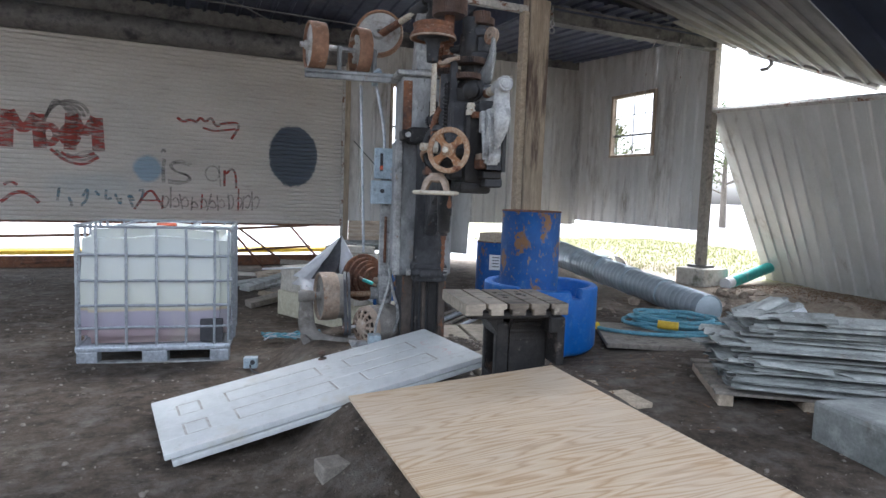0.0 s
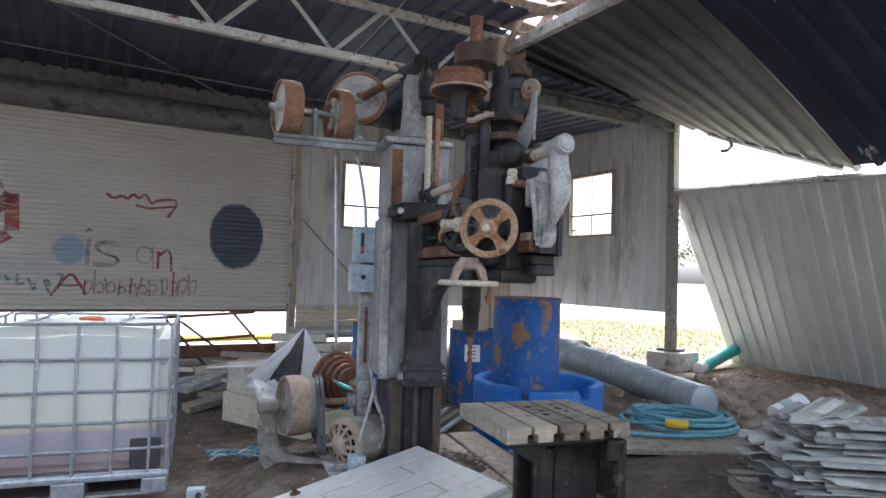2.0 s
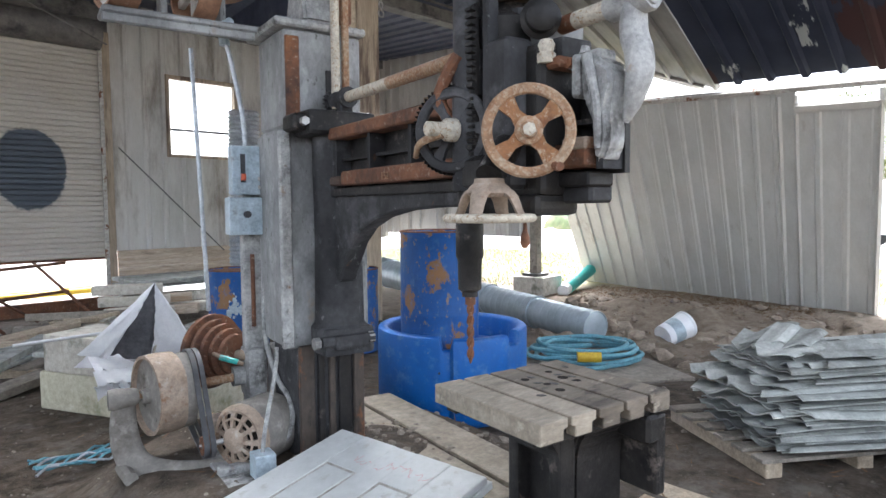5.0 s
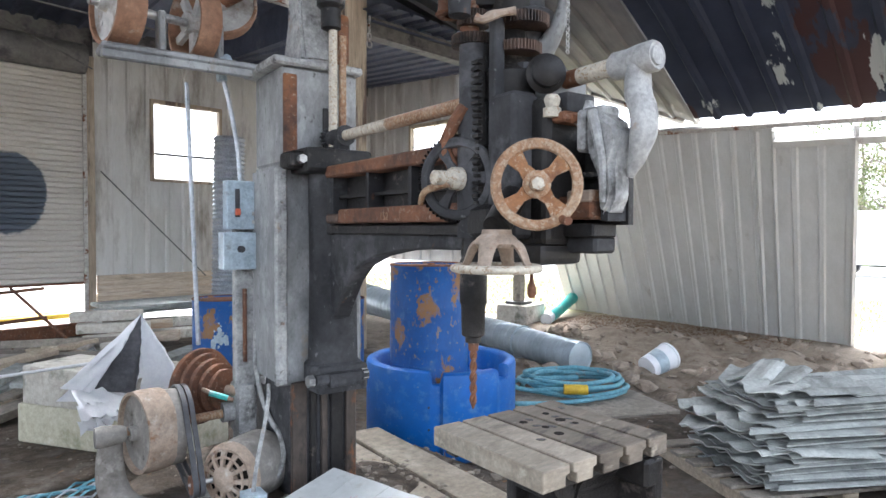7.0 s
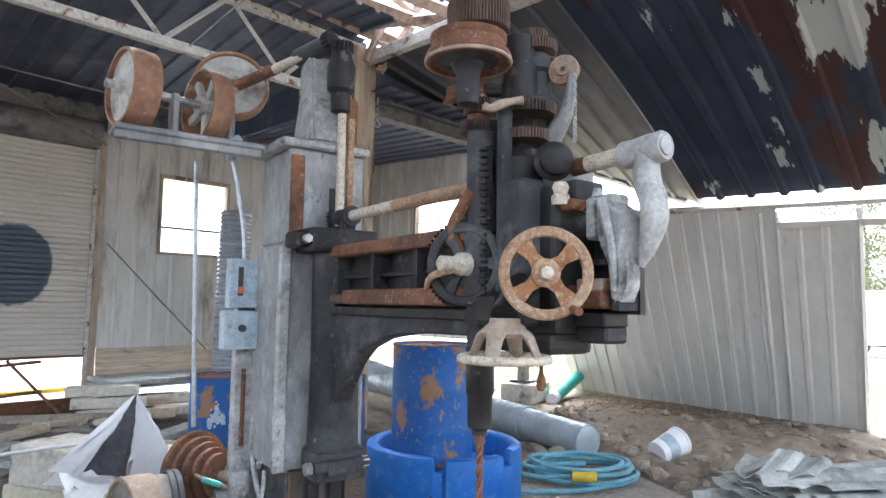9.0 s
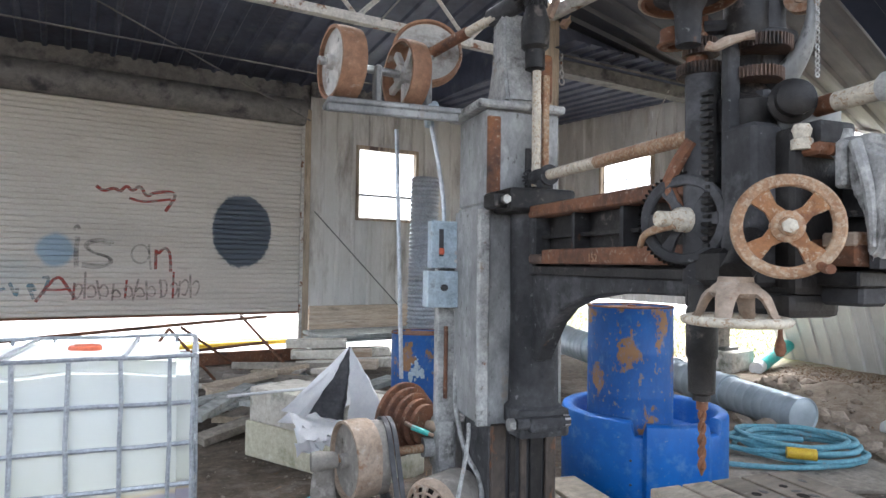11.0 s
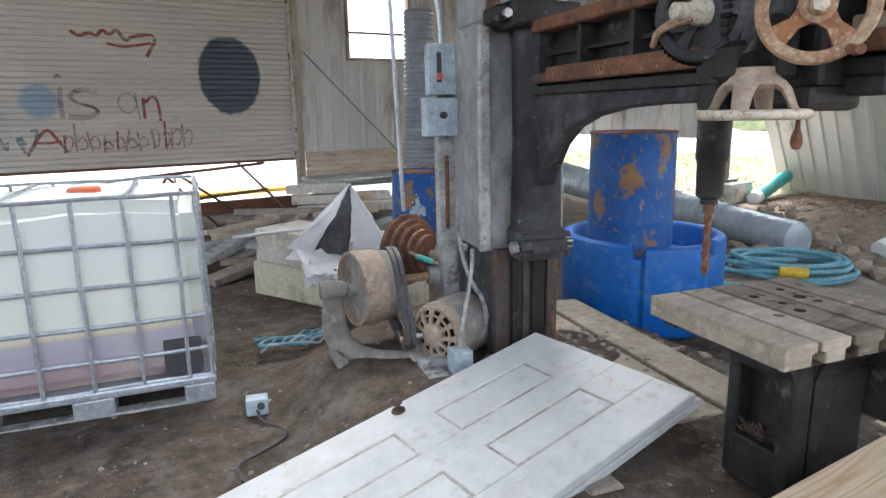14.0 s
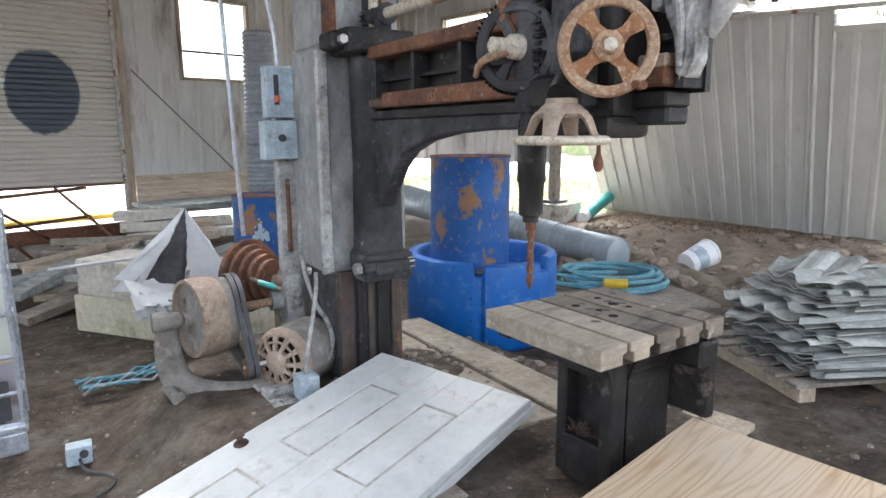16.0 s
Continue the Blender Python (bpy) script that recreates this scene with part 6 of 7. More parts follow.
tb = thing("timber", pose(1.35, 4.05, 0.0, 0, 0, 88), "thin grey timber batten under the doors", "timber", "timbers")
part("baulk", box(B(), -0.4, 0.4, -0.04, 0.04, -0.03, 0.02, 0.005), M["lumber"], tb, smooth=False)


def plywood(m, label, sag):
    ob = thing("plywood_sheet", m, label, "plywood", "plywood sheets")
    b = B()
    nx, ny = 12, 20
    grid = {}
    for s, z in ((0, 0.0), (1, -0.017)):
        for i in range(nx + 1):
            for j in range(ny + 1):
                u, v = i / nx, j / ny
                grid[s, i, j] = b.verts.new((1.22 * u, -2.44 * v, z - sag * (v ** 1.5) - 0.05 * (u - 0.3) ** 2 * v * 2))
    for i in range(nx):
        for j in range(ny):
            b.faces.new((grid[0, i, j], grid[0, i, j + 1], grid[0, i + 1, j + 1], grid[0, i + 1, j]))
            b.faces.new((grid[1, i, j], grid[1, i + 1, j], grid[1, i + 1, j + 1], grid[1, i, j + 1]))
    for i in range(nx):
        for j, f in ((0, 1), (ny, 0)):
            q = [grid[0, i, j], grid[0, i + 1, j], grid[1, i + 1, j], grid[1, i, j]]
            b.faces.new(q if f else q[::-1])
    for j in range(ny):
        for i, f in ((0, 0), (nx, 1)):
            q = [grid[0, i, j], grid[0, i, j + 1], grid[1, i, j + 1], grid[1, i, j]]
            b.faces.new(q[::-1] if f else q)
    bmesh.ops.recalc_face_normals(b, faces=b.faces[:])
    part("board", b, M["ply"], ob, smooth=False)
    return ob


plywood(pose(2.06, 3.13, 0.448, 0, -4.0, -2.6), "warped tan plywood sheet with bold figured grain", -0.03)
plywood(pose(2.09, 3.1, 0.428, 0, -4.0, -3.4), "plywood sheet lying under another", -0.03)
for x, y, r, z1, l in ((2.85, 2.85, 4, 0.4, 0.5), (2.85, 1.2, 2, 0.32, 0.5)):
    for k in range(2):
        z0 = -0.05 + (z1 + 0.05) / 2 * k
        tb = thing("timber", pose(x, y, z0, 0, -3.8 * k, r + 3 * k), "weathered timber bearer under plywood", "timber", "timbers")
        part("baulk", box(B(), -l, l, -0.09, 0.09, 0, (z1 + 0.05) / 2 - 0.004, 0.012), M["lumber"], tb, smooth=False)
tb = thing("timber", pose(2.1, 3.12, 0.02, 0, 0, 6), "short pale sawn timber offcut on the dirt", "timber", "timbers")
part("baulk", box(B(), -0.2, 0.2, -0.07, 0.07, 0, 0.1, 0.006), M["lumber"], tb, smooth=False)
for x, y, r, l, z, mt in ((4.05, 3.3, 88, 0.15, 0.16, "palewood"), (3.85, 3.5, 60, 0.14, 0.2, "palewood")):
    tb = thing("plank", pose(x, y, z, 0, 0, r), "loose weathered plank on the dirt", "plank", "loose planks")
    part("board", box(B(), -l, l, -0.09, 0.09, 0, 0.035, 0.004), M[mt], tb, smooth=False)
cbk = thing("wrapped_block", pose(5.05, 2.15, 0.1, 0, 0, -12), "grey rough block under clear film", "block")
part("block", box(B(), -0.36, 0.36, -0.3, 0.26, 0, 0.27, 0.03, 2), M["sheet"], cbk, smooth=False)

# ---- stack of corrugated sheets on a pallet ----
PM = pose(4.7, 3.13, 0.1, 0, 0, -35)
pallet = thing("pallet", PM, "weathered wooden pallet under stacked sheets", "pallet")
for x in (0.0, 0.55, 1.1):
    part("stringer", box(B(), x, x + 0.1, 0.0, 0.95, 0.02, 0.1, 0.005), M["palewood"], pallet, smooth=False)
for k in range(6):
    part("deck_board", box(B(), -0.02, 1.25, 0.17 * k, 0.17 * k + 0.1, 0.1, 0.122, 0.003), M["lumber"], pallet, smooth=False)
for y in (0.0, 0.42, 0.86):
    part("bottom_board", box(B(), -0.01, 1.22, y, y + 0.09, 0.0, 0.02, 0.003), M["lumber"], pallet, smooth=False)


def wavy(L, W, amp, pitch, broken):
    b = B()
    n = int(W / pitch * 8)
    rows = []
    xs = [0, L * 0.5, L]
    for i, x in enumerate(xs):
        row = []
        for k in range(n + 1):
            y = W * k / n
            ex = x + (broken * noise.noise(Vector((y * 7, broken * 9, 0))) if i == 0 else 0)
            row.append((ex, y, amp * math.sin(2 * math.pi * y / pitch)))
        rows.append(row)
    for s in (0.0, -0.007):
        vs = [[b.verts.new((p[0], p[1], p[2] + s)) for p in r] for r in rows]
        for p, q in zip(vs, vs[1:]):
            for k in range(n):
                f = (p[k], q[k], q[k + 1], p[k + 1])
                b.faces.new(f if s == 0 else f[::-1])
        if s == 0.0:
            top = vs
    for k in range(n):
        b.faces.new((top[0][k], top[0][k + 1], vs[0][k + 1], vs[0][k]))
    for i in range(2):
        b.faces.new((top[i][0], vs[i][0], vs[i + 1][0], top[i + 1][0]))
    return b


random.seed(5)
z = 0.25
for k in range(34):
    W = random.choice((0.62, 0.7, 0.78)) if k < 24 else random.choice((0.5, 0.58, 0.66))
    L = random.uniform(1.7, 2.5)
    amp = random.choice((0.006, 0.01, 0.014, 0.018))
    ob = link("corrugated_sheet", wavy(L, W, amp, random.choice((0.16, 0.177, 0.2)), random.choice((0.02, 0.05, 0.1))), M["sheet"])
    drop = 0.12 * (k / 34)
    ob.matrix_world = PM @ pose(0.06 + random.uniform(-0.14, 0.16) + drop + (0.08 if k > 24 else 0), random.uniform(-0.07, 0.1) + drop * 0.5, z - 0.1, random.uniform(-2.6, 2.6), random.uniform(-0.8, 0.6), random.uniform(-5, 5))
    tagged(ob, "grey weathered corrugated sheet with chipped ends, stacked", "roofing sheet", "stack of corrugated sheets")
    z += random.uniform(0.009, 0.017)
for x, y, dz, l, w, rx, ry, rz in ((0.2, 0.12, 0.02, 0.36, 0.24, 8, -8, 15), (0.3, 0.42, 0.03, 0.3, 0.2, -10, -14, 40), (0.32, 0.08, 0.03, 0.4, 0.24, 6, -6, -14), (0.26, 0.4, 0.05, 0.3, 0.16, -7, -30, 10), (0.3, 0.3, 0.03, 0.24, 0.14, 20, -38, 25), (0.36, 0.2, 0.04, 0.26, 0.18, 10, -28, 20), (0.6, 0.04, 0.02, 0.9, 0.22, 5, -1, 3), (0.8, 0.26, 0.03, 0.8, 0.3, -4, 1, -6), (0.1, 0.02, -0.12, 0.4, 0.2, 12, 5, 20), (0.18, -0.04, -0.25, 0.5, 0.16, 16, 4, -8), (0.75, -0.07, -0.3, 0.6, 0.18, 18, 0, 5), (0.02, 0.3, -0.2, 0.36, 0.24, -6, 9, 50)):
    ob = link("sheet_fragment", wavy(l, w, random.choice((0.008, 0.016)), 0.177, 0.2), M["sheet"])
    ob.matrix_world = PM @ pose(x, y, z - 0.11 + dz, rx * 0.7, ry * 0.6, rz)
    tagged(ob, "broken grey corrugated sheet fragment on a stack", "roofing sheet", "stack of corrugated sheets")

# ---- ducts, hose and pipes ----
duct = thing("spiral_duct", Matrix(), "large galvanised spiral duct lying across the dirt", "duct")
a, c = Vector((7.45, 5.84, 0.19)), Vector((8.75, 11.6, 0.42))
axis = (c - a).normalized().to_track_quat("Z", "Y").to_matrix().to_4x4()
L = (c - a).length / 6
for k in range(6):
    r = 0.185 + 0.014 * k
    prof = [(r - 0.006, 0.0)]
    for i in range(8):
        z = L * i / 8
        prof += [(r, z + 0.002), (r, z + L / 8 - 0.03), (r + 0.0035, z + L / 8 - 0.022), (r + 0.0035, z + L / 8 - 0.01)]
    prof += [(r - 0.006, L - 0.002)]
    part("section", lathe(B(), prof, Matrix.Translation(a) @ axis @ pose(0, 0, L * k), 40), M["duct"], duct)
    if k:
        part("collar", torus(B(), r + 0.003, 0.006, Matrix.Translation(a) @ axis @ pose(0, 0, L * k), 40, 6), M["duct"], duct)
part("end_cap", lathe(B(), [(0.0, 0.012), (0.15, 0.01), (0.172, 0.0), (0.182, -0.012), (0.188, -0.01), (0.188, 0.03), (0.0, 0.03)], Matrix.Translation(a) @ axis, 32), M["duct"], duct, "closed galvanised duct end")
half = thing("duct_offcut", pose(10.1, 11.2, 0.05, 0, 0, 60), "galvanised half-round duct offcut", "duct")
b = B()
n = 16
for s, R in ((0, 0.32), (1, 0.312)):
    vs = [[b.verts.new((x, R * math.cos(math.pi * k / n), R * math.sin(math.pi * k / n))) for k in range(n + 1)] for x in (-0.7, 0.7)]
    for k in range(n):
        b.faces.new((vs[0][k], vs[1][k], vs[1][k + 1], vs[0][k + 1]))
part("shell", b, M["duct"], half)
culvert = thing("corrugated_pipe", pose(6.08, 11.3, 0.3, 0, 1.0, 0), "upright galvanised corrugated pipe by the wall", "pipe")
b = B()
lathe(b, [(0.23 + 0.014 * math.cos(math.pi * k), 0.034 * k) for k in range(82)], None, 28)
part("shell", b, M["zinc"], culvert)
plate = thing("metal_panel", pose(6.55, 11.4, 0.35, 0, 2, -35), "grey sheet-metal panel standing by the wall", "panel")
part("sheet", box(B(), -0.2, 0.2, -0.01, 0.01, 0, 1.9), M["galv"], plate, smooth=False)
board = thing("hose_board", pose(6.15, 5.1, 0.05, 0, 0, -30), "worn grey board lying under a hose", "board")
part("sheet", box(B(), -0.75, 0.7, -0.55, 0.55, 0.0, 0.05, 0.006), M["lumber"], board, smooth=False)
hose = thing("hose_coil", pose(6.4, 5.3, 0.13, 0, 0, -35), "coiled blue-green hose with yellow fittings", "hose")
pts = []
for k in range(150):
    a = 2 * math.pi * k / 26
    R = 0.44 + 0.05 * math.sin(k * 0.37) - 0.0008 * k
    pts.append((R * 1.25 * math.cos(a), R * 0.85 * math.sin(a), 0.01 + 0.0009 * k + 0.008 * math.sin(k * 0.9)))
pts = [(-0.9, -0.3, 0.0), (-0.7, -0.45, 0.0), (-0.2, -0.5, 0.0), (0.4, -0.3, 0.0)] + pts
part("hose", tube(B(), pts, 0.021, 8, smooth_steps=1), M["hose"], hose)
part("fitting", rod(B(), (-0.25, -0.42, 0.1), (-0.05, -0.47, 0.1), 0.045, seg=10), M["yellow"], hose, "yellow hose coupling")
part("fitting", rod(B(), (-0.95, -0.26, 0.02), (-0.86, -0.34, 0.02), 0.04, seg=10), M["yellow"], hose, "yellow hose coupling")
teal = thing("plastic_pipe", Matrix(), "teal plastic pipe with a pale end", "pipe")
part("pipe", rod(B(), (10.75, 8.45, 0.09), (12.6, 9.05, 0.3), 0.11, seg=20), M["teal"], teal)
part("sleeve", rod(B(), (10.55, 8.39, 0.07), (10.76, 8.453, 0.092), 0.105, seg=20), M["paper"], teal, "dirty white pipe end")
bucket = thing("paint_bucket", pose(8.05, 5.2, ground_height(8.05, 5.2) + 0.13, 0, 72, -20), "tipped white plastic bucket with a faded label", "bucket")
b = B()
lathe(b, [(0.0, 0.0), (0.125, 0.0), (0.15, 0.33), (0.158, 0.335), (0.158, 0.36), (0.146, 0.36), (0.142, 0.33), (0.118, 0.01), (0.0, 0.01)], pose(0, 0, -0.17), 28)
part("pail", b, M["tarp"], bucket)
b = B()
lathe(b, [(0.132, 0.08), (0.143, 0.24)], pose(0, 0, -0.17), 28)
bmesh.ops.delete(b, geom=[f for f in b.faces if len(f.verts) > 4 or f.calc_center_median().y > 0.04], context="FACES")
part("label", b, M["bluebox"], bucket, "faded blue label")
rods = thing("pipe_bundle", pose(4.05, 6.3, 0.05, 0, 0, 40), "bundle of thin grey pipes lying on dirt", "pipe")
for k in range(7):
    part("pipe", rod(B(), (-0.7 + 0.1 * (k % 3), -0.2 + 0.07 * k, 0.03 + 0.04 * (k % 2)), (0.7, -0.15 + 0.06 * k, 0.04 + 0.05 * (k % 2)), 0.022, seg=8), M["zinc"] if k % 3 == 0 else M["dirtyiron"], rods)

# ---- blocks, sack and the timber pile by the machine ----
bA = thing("concrete_block", pose(2.45, 7.72, 0.0, 0, 0, -65), "mossy cream concrete block on the dirt", "block", "concrete blocks")
part("block", box(B(), 0.0, 1.5, 0.0, 0.55, 0.0, 0.3, 0.02, 2), M["concretegreen"], bA, smooth=False)
bB = thing("concrete_block", pose(2.47, 7.66, 0.303, 0, 0, -67), "pale concrete block stacked on another", "block", "concrete blocks")
part("block", box(B(), 0.0, 1.4, 0.0, 0.5, 0.0, 0.29, 0.02, 2), M["concrete"], bB, smooth=False)
sack = thing("woven_sack", pose(2.9, 6.5, 0.41) @ Matrix.Scale(1.15, 4), "crumpled white woven sack peaked over blocks", "sack")


def drape(pts_left, pts_right, mat, name):
    b = B()
    n, mrows = 10, 14
    g = []
    for j in range(mrows + 1):
        v = j / mrows
        l = Vector(pts_left[0]).lerp(Vector(pts_left[1]), v)
        r = Vector(pts_right[0]).lerp(Vector(pts_right[1]), v)
        row = []
        for i in range(n + 1):
            u = i / n
            p = l.lerp(r, u)
            w = 0.035 * v * noise.noise(Vector((u * 4, v * 5, len(name)))) + 0.018 * v * math.sin(u * 8 + v * 3) + 0.05 * math.sin(math.pi * v) * math.sin(math.pi * u) + 0.012 * noise.noise(Vector((u * 11, v * 13, 4)))
            row.append(b.verts.new(p + Vector((0.5, -0.85, 0.15)) * w))
        g.append(row)
    for p, q in zip(g, g[1:]):
        for i in range(n):
            b.faces.new((p[i], p[i + 1], q[i + 1], q[i]))
    r = bmesh.ops.solidify(b, geom=b.faces[:], thickness=0.006)
    part(name, b, mat, sack)


apex = (0.01, 0.04, 0.55)
drape((apex, (-0.05, -0.1, 0.1)), (apex, (0.3, -0.15, -0.06)), M["tarp"], "front_fold")
drape((apex, (-0.43, 0.02, 0.19)), (apex, (-0.29, -0.06, 0.15)), M["tarp"], "side_fold")
# dark sheet painted as the shade in the slit between the white folds
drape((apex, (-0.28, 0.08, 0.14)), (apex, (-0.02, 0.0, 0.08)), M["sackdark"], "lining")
drape((apex, (-0.43, 0.1, 0.1)), (apex, (0.3, 0.2, -0.05)), M["tarp"], "back_fold")
b = B()
n, rows = 18, []
for j in range(13):
    v = j / 12
    rows.append([])
    for i in range(n + 1):
        u = i / n
        q = Vector((u * 5, v * 7, 2.0))
        fold = 0.03 * math.sin(17 * v + 5 * u + 3 * noise.noise(q)) + 0.035 * noise.noise(q * 1.6)
        rows[-1].append(b.verts.new((-0.39 + 0.36 * u + 0.02 * noise.noise(q * 2), -0.03 - 0.13 * math.sin(2.2 * v) + fold, 0.18 - 0.09 * u - 0.2 * v * (1 - 0.35 * u) + 0.6 * fold)))
for p, q in zip(rows, rows[1:]):
    for i in range(n):
        b.faces.new((p[i], p[i + 1], q[i + 1], q[i]))
bmesh.ops.solidify(b, geom=b.faces[:], thickness=0.006)
part("mouth", b, M["tarp"], sack, "crumpled sack mouth")
part("blue_stripe", tube(B(), [(0.285, -0.17, -0.03), (0.3, -0.16, 0.03)], 0.02, 6), M["bluedrum"], sack)
part("blue_band", box(B(), 0.26, 0.33, -0.2, -0.16, -0.07, -0.02, 0.008), M["bluedrum"], sack, smooth=False)
random.seed(11)
for k in range(34):
    l = random.uniform(0.25, 0.8)
    tb = thing("plank", pose(random.uniform(2.5, 4.3), random.uniform(8.3, 10.9), 0.04 + 0.035 * (k % 6), random.uniform(-8, 8), random.uniform(-9, 9), random.uniform(-80, 60)), "grey broken plank in a debris pile", "plank", "debris planks")
    part("board", box(B(), -l, l, -random.uniform(0.05, 0.13), random.uniform(0.05, 0.13), 0, random.uniform(0.025, 0.09), 0.005), M[random.choice(("lumber", "sheet", "sheet", "palewood", "concrete"))], tb, smooth=False)
for k in range(7):
    tb = thing("timber", pose(4.4 + 0.3 * (k % 3), 11.0 + 0.25 * (k // 3), 0.1 + 0.13 * (k // 3), 0, 0, random.uniform(-35, 10)), "stacked timber block under sheets", "timber", "stacked timbers")
    part("baulk", box(B(), -0.45, 0.45, -0.11, 0.11, 0, 0.13, 0.01), M[random.choice(("boards", "lumber", "concrete"))], tb, smooth=False)
for k in range(4):
    tb = thing("flat_sheet", pose(5.7, 12.3, 0.38 + 0.03 * k, 0, random.uniform(-1, 1), random.uniform(-3, 3)), "dark flat sheet stacked by the wall", "sheet", "flat sheets")
    part("sheet", box(B(), -1.1, 1.0, -0.5, 0.5, 0, 0.022, 0.003), M["sheet"], tb, smooth=False)
for x, y in ((4.9, 12.2), (6.4, 12.3)):
    tb = thing("timber", pose(x, y, 0.0, 0, 0, 85), "timber bearer under stacked sheets", "timber", "stacked timbers")
    part("baulk", box(B(), -0.45, 0.45, -0.1, 0.1, 0, 0.375, 0.01), M["lumber"], tb, smooth=False)
rod_w = thing("plastic_rod", Matrix(), "thin white plastic rod across the debris", "rod")
part("rod", rod(B(), (2.2, 7.25, 0.607), (3.0, 7.3, 0.607), 0.012, seg=8), M["paper"], rod_w)
outlet = thing("outlet_box", pose(1.85, 5.37, ground_height(1.85, 5.37), 0, 0, -15), "pale blue outlet box with a grey cord", "outlet box")
part("box", box(B(), -0.055, 0.055, -0.04, 0.04, 0.02, 0.11, 0.008, 2), M["bluebox"], outlet, smooth=False)
part("cord", tube(B(), [(0, -0.04, 0.05), (0.02, -0.12, 0.02), (0.12, -0.2, 0.02), (0.15, -0.32, 0.03), (0.02, -0.42, 0.02), (-0.1, -0.5, 0.02), (-0.06, -0.65, 0.02)], 0.0075, 8, smooth_steps=2), M["rubber"], outlet)
part("socket", rod(B(), (0.02, -0.05, 0.075), (0.02, -0.044, 0.075), 0.02, seg=12), M["ink"], outlet)
rope = thing("blue_rope", pose(2.35, 6.15, 0.06), "frayed blue rope and torn tarp on dirt", "rope")
for k in range(9):
    pts = [(0.07 * j - 0.3 + 0.02 * random.random(), 0.05 * math.sin(j + k) + 0.02 * k - 0.1, 0.02 + 0.03 * abs(math.sin(j * 1.3 + k))) for j in range(9)]
    part("strand", tube(B(), pts, 0.008, 5), M["hose"] if k % 3 else M["zinc"], rope)

# ---- beyond the rolling door ----
rack = thing("barrier", Matrix(), "rusted steel frame of bars behind the tank", "frame")
for a, c, r in (((0.2, 10.3, 0.75), (3.6, 11.4, 0.86), 0.022), ((3.25, 11.45, 0.88), (3.75, 10.8, 0.2), 0.022), ((2.15, 10.2, 0.85), (2.75, 10.6, 0.15), 0.02), ((2.15, 10.2, 0.85), (1.6, 10.1, 0.1), 0.02), ((-0.6, 10.3, 0.35), (3.6, 11.3, 0.5), 0.022), ((-2.0, 10.2, 0.7), (0.2, 10.3, 0.75), 0.02), ((0.6, 10.4, 0.77), (0.9, 10.7, 0.15), 0.018), ((2.3, 10.3, 0.85), (3.3, 11.6, 0.1), 0.02)):
    part("bar", rod(B(), a, c, r, seg=6), M["rust"], rack)
for k, (y, z) in enumerate(((13.6, 0.2), (13.9, 0.2), (13.25, 0.12))):
    yp = thing("yellow_pipe" if k < 2 else "rusted_channel", Matrix(), "yellow gas pipe along the doorway" if k < 2 else "rusted steel channel along the sill", "pipe" if k < 2 else "channel")
    part("pipe", rod(B(), (-4, y - 0.4, z), (4.6, y, z + 0.02), 0.05, seg=10) if k < 2 else box(B(), -4, 4.6, 12.7, 12.8, 0.0, 0.2, 0.01), M["yellow"] if k < 2 else M["rust"], yp)

# ---- graffiti on the rolling door ----
GY = WY - 0.0365


def thin(name, c, keep, most=0.85):
    m, t, s = nodes(name)
    v = place_of(t, (0.5, 1, 2.6), True)
    f = ramp(t, noise_of(t, v, 9, 8, 0.7), ((keep - 0.06, 0.0), (keep + 0.2, most)))
    s.inputs["Base Color"].default_value = (*c, 1)
    s.inputs["Roughness"].default_value = 0.8
    t.links.new(f, s.inputs["Alpha"])
    return m


M["spray_worn"] = thin("worn_out_spray", (0.32, 0.11, 0.11), 0.38, 0.55)
M["spray_dark"], M["spray_red"], M["spray_blue"] = thin("faded_dark_spray", (0.17, 0.13, 0.125), 0.4, 0.55), thin("faded_red_spray", (0.4, 0.07, 0.055), 0.34, 0.75), thin("faded_blue_spray", (0.22, 0.36, 0.44), 0.38, 0.6)


def stroke(pts, w, mat, label, dx=0.0):
    """A flat sprayed line through (x, z) points."""
    P = [Vector((p[0] + dx, 0, p[1])) for p in pts]
    for _ in range(2):
        P = [P[0]] + [a.lerp(c, f) for a, c in zip(P, P[1:]) for f in (0.25, 0.75)] + [P[-1]]
    b = B()
    prev = None
    for i, p in enumerate(P):
        d = (P[min(i + 1, len(P) - 1)] - P[max(i - 1, 0)]).normalized()
        n = Vector((-d.z, 0, d.x)) * w / 2
        cur = [b.verts.new((p.x + s * n.x, GY, p.z + s * n.z)) for s in (1, -1)]
        if prev:
            b.faces.new((prev[0], prev[1], cur[1], cur[0]))
        prev = cur
    part("spray_stroke", b, mat, shutter, label, smooth=False)


stroke([(1.22, 1.52), (1.21, 1.78), (1.23, 1.98)], 0.065, M["spray_dark"], "dark sprayed letter i")
stroke([(1.17, 2.08), (1.22, 2.16), (1.25, 2.1)], 0.04, M["spray_dark"], "dark sprayed letter i")
for o in (0.0, 0.045):
    stroke([(1.98 - o, 1.9 - o * 0.5), (1.76, 1.97 - o), (1.56 + o, 1.87), (1.68, 1.75), (1.92, 1.69), (1.98 - o, 1.6), (1.78, 1.51 + o), (1.56, 1.54 + o)], 0.04, M["spray_dark"], "dark sprayed letter s", -0.27)
stroke([(2.56 + 0.13 * math.cos(k * 0.63), 1.74 + 0.15 * math.sin(k * 0.63)) for k in range(11)], 0.03, M["spray_dark"], "dark sprayed letter a", -0.48)
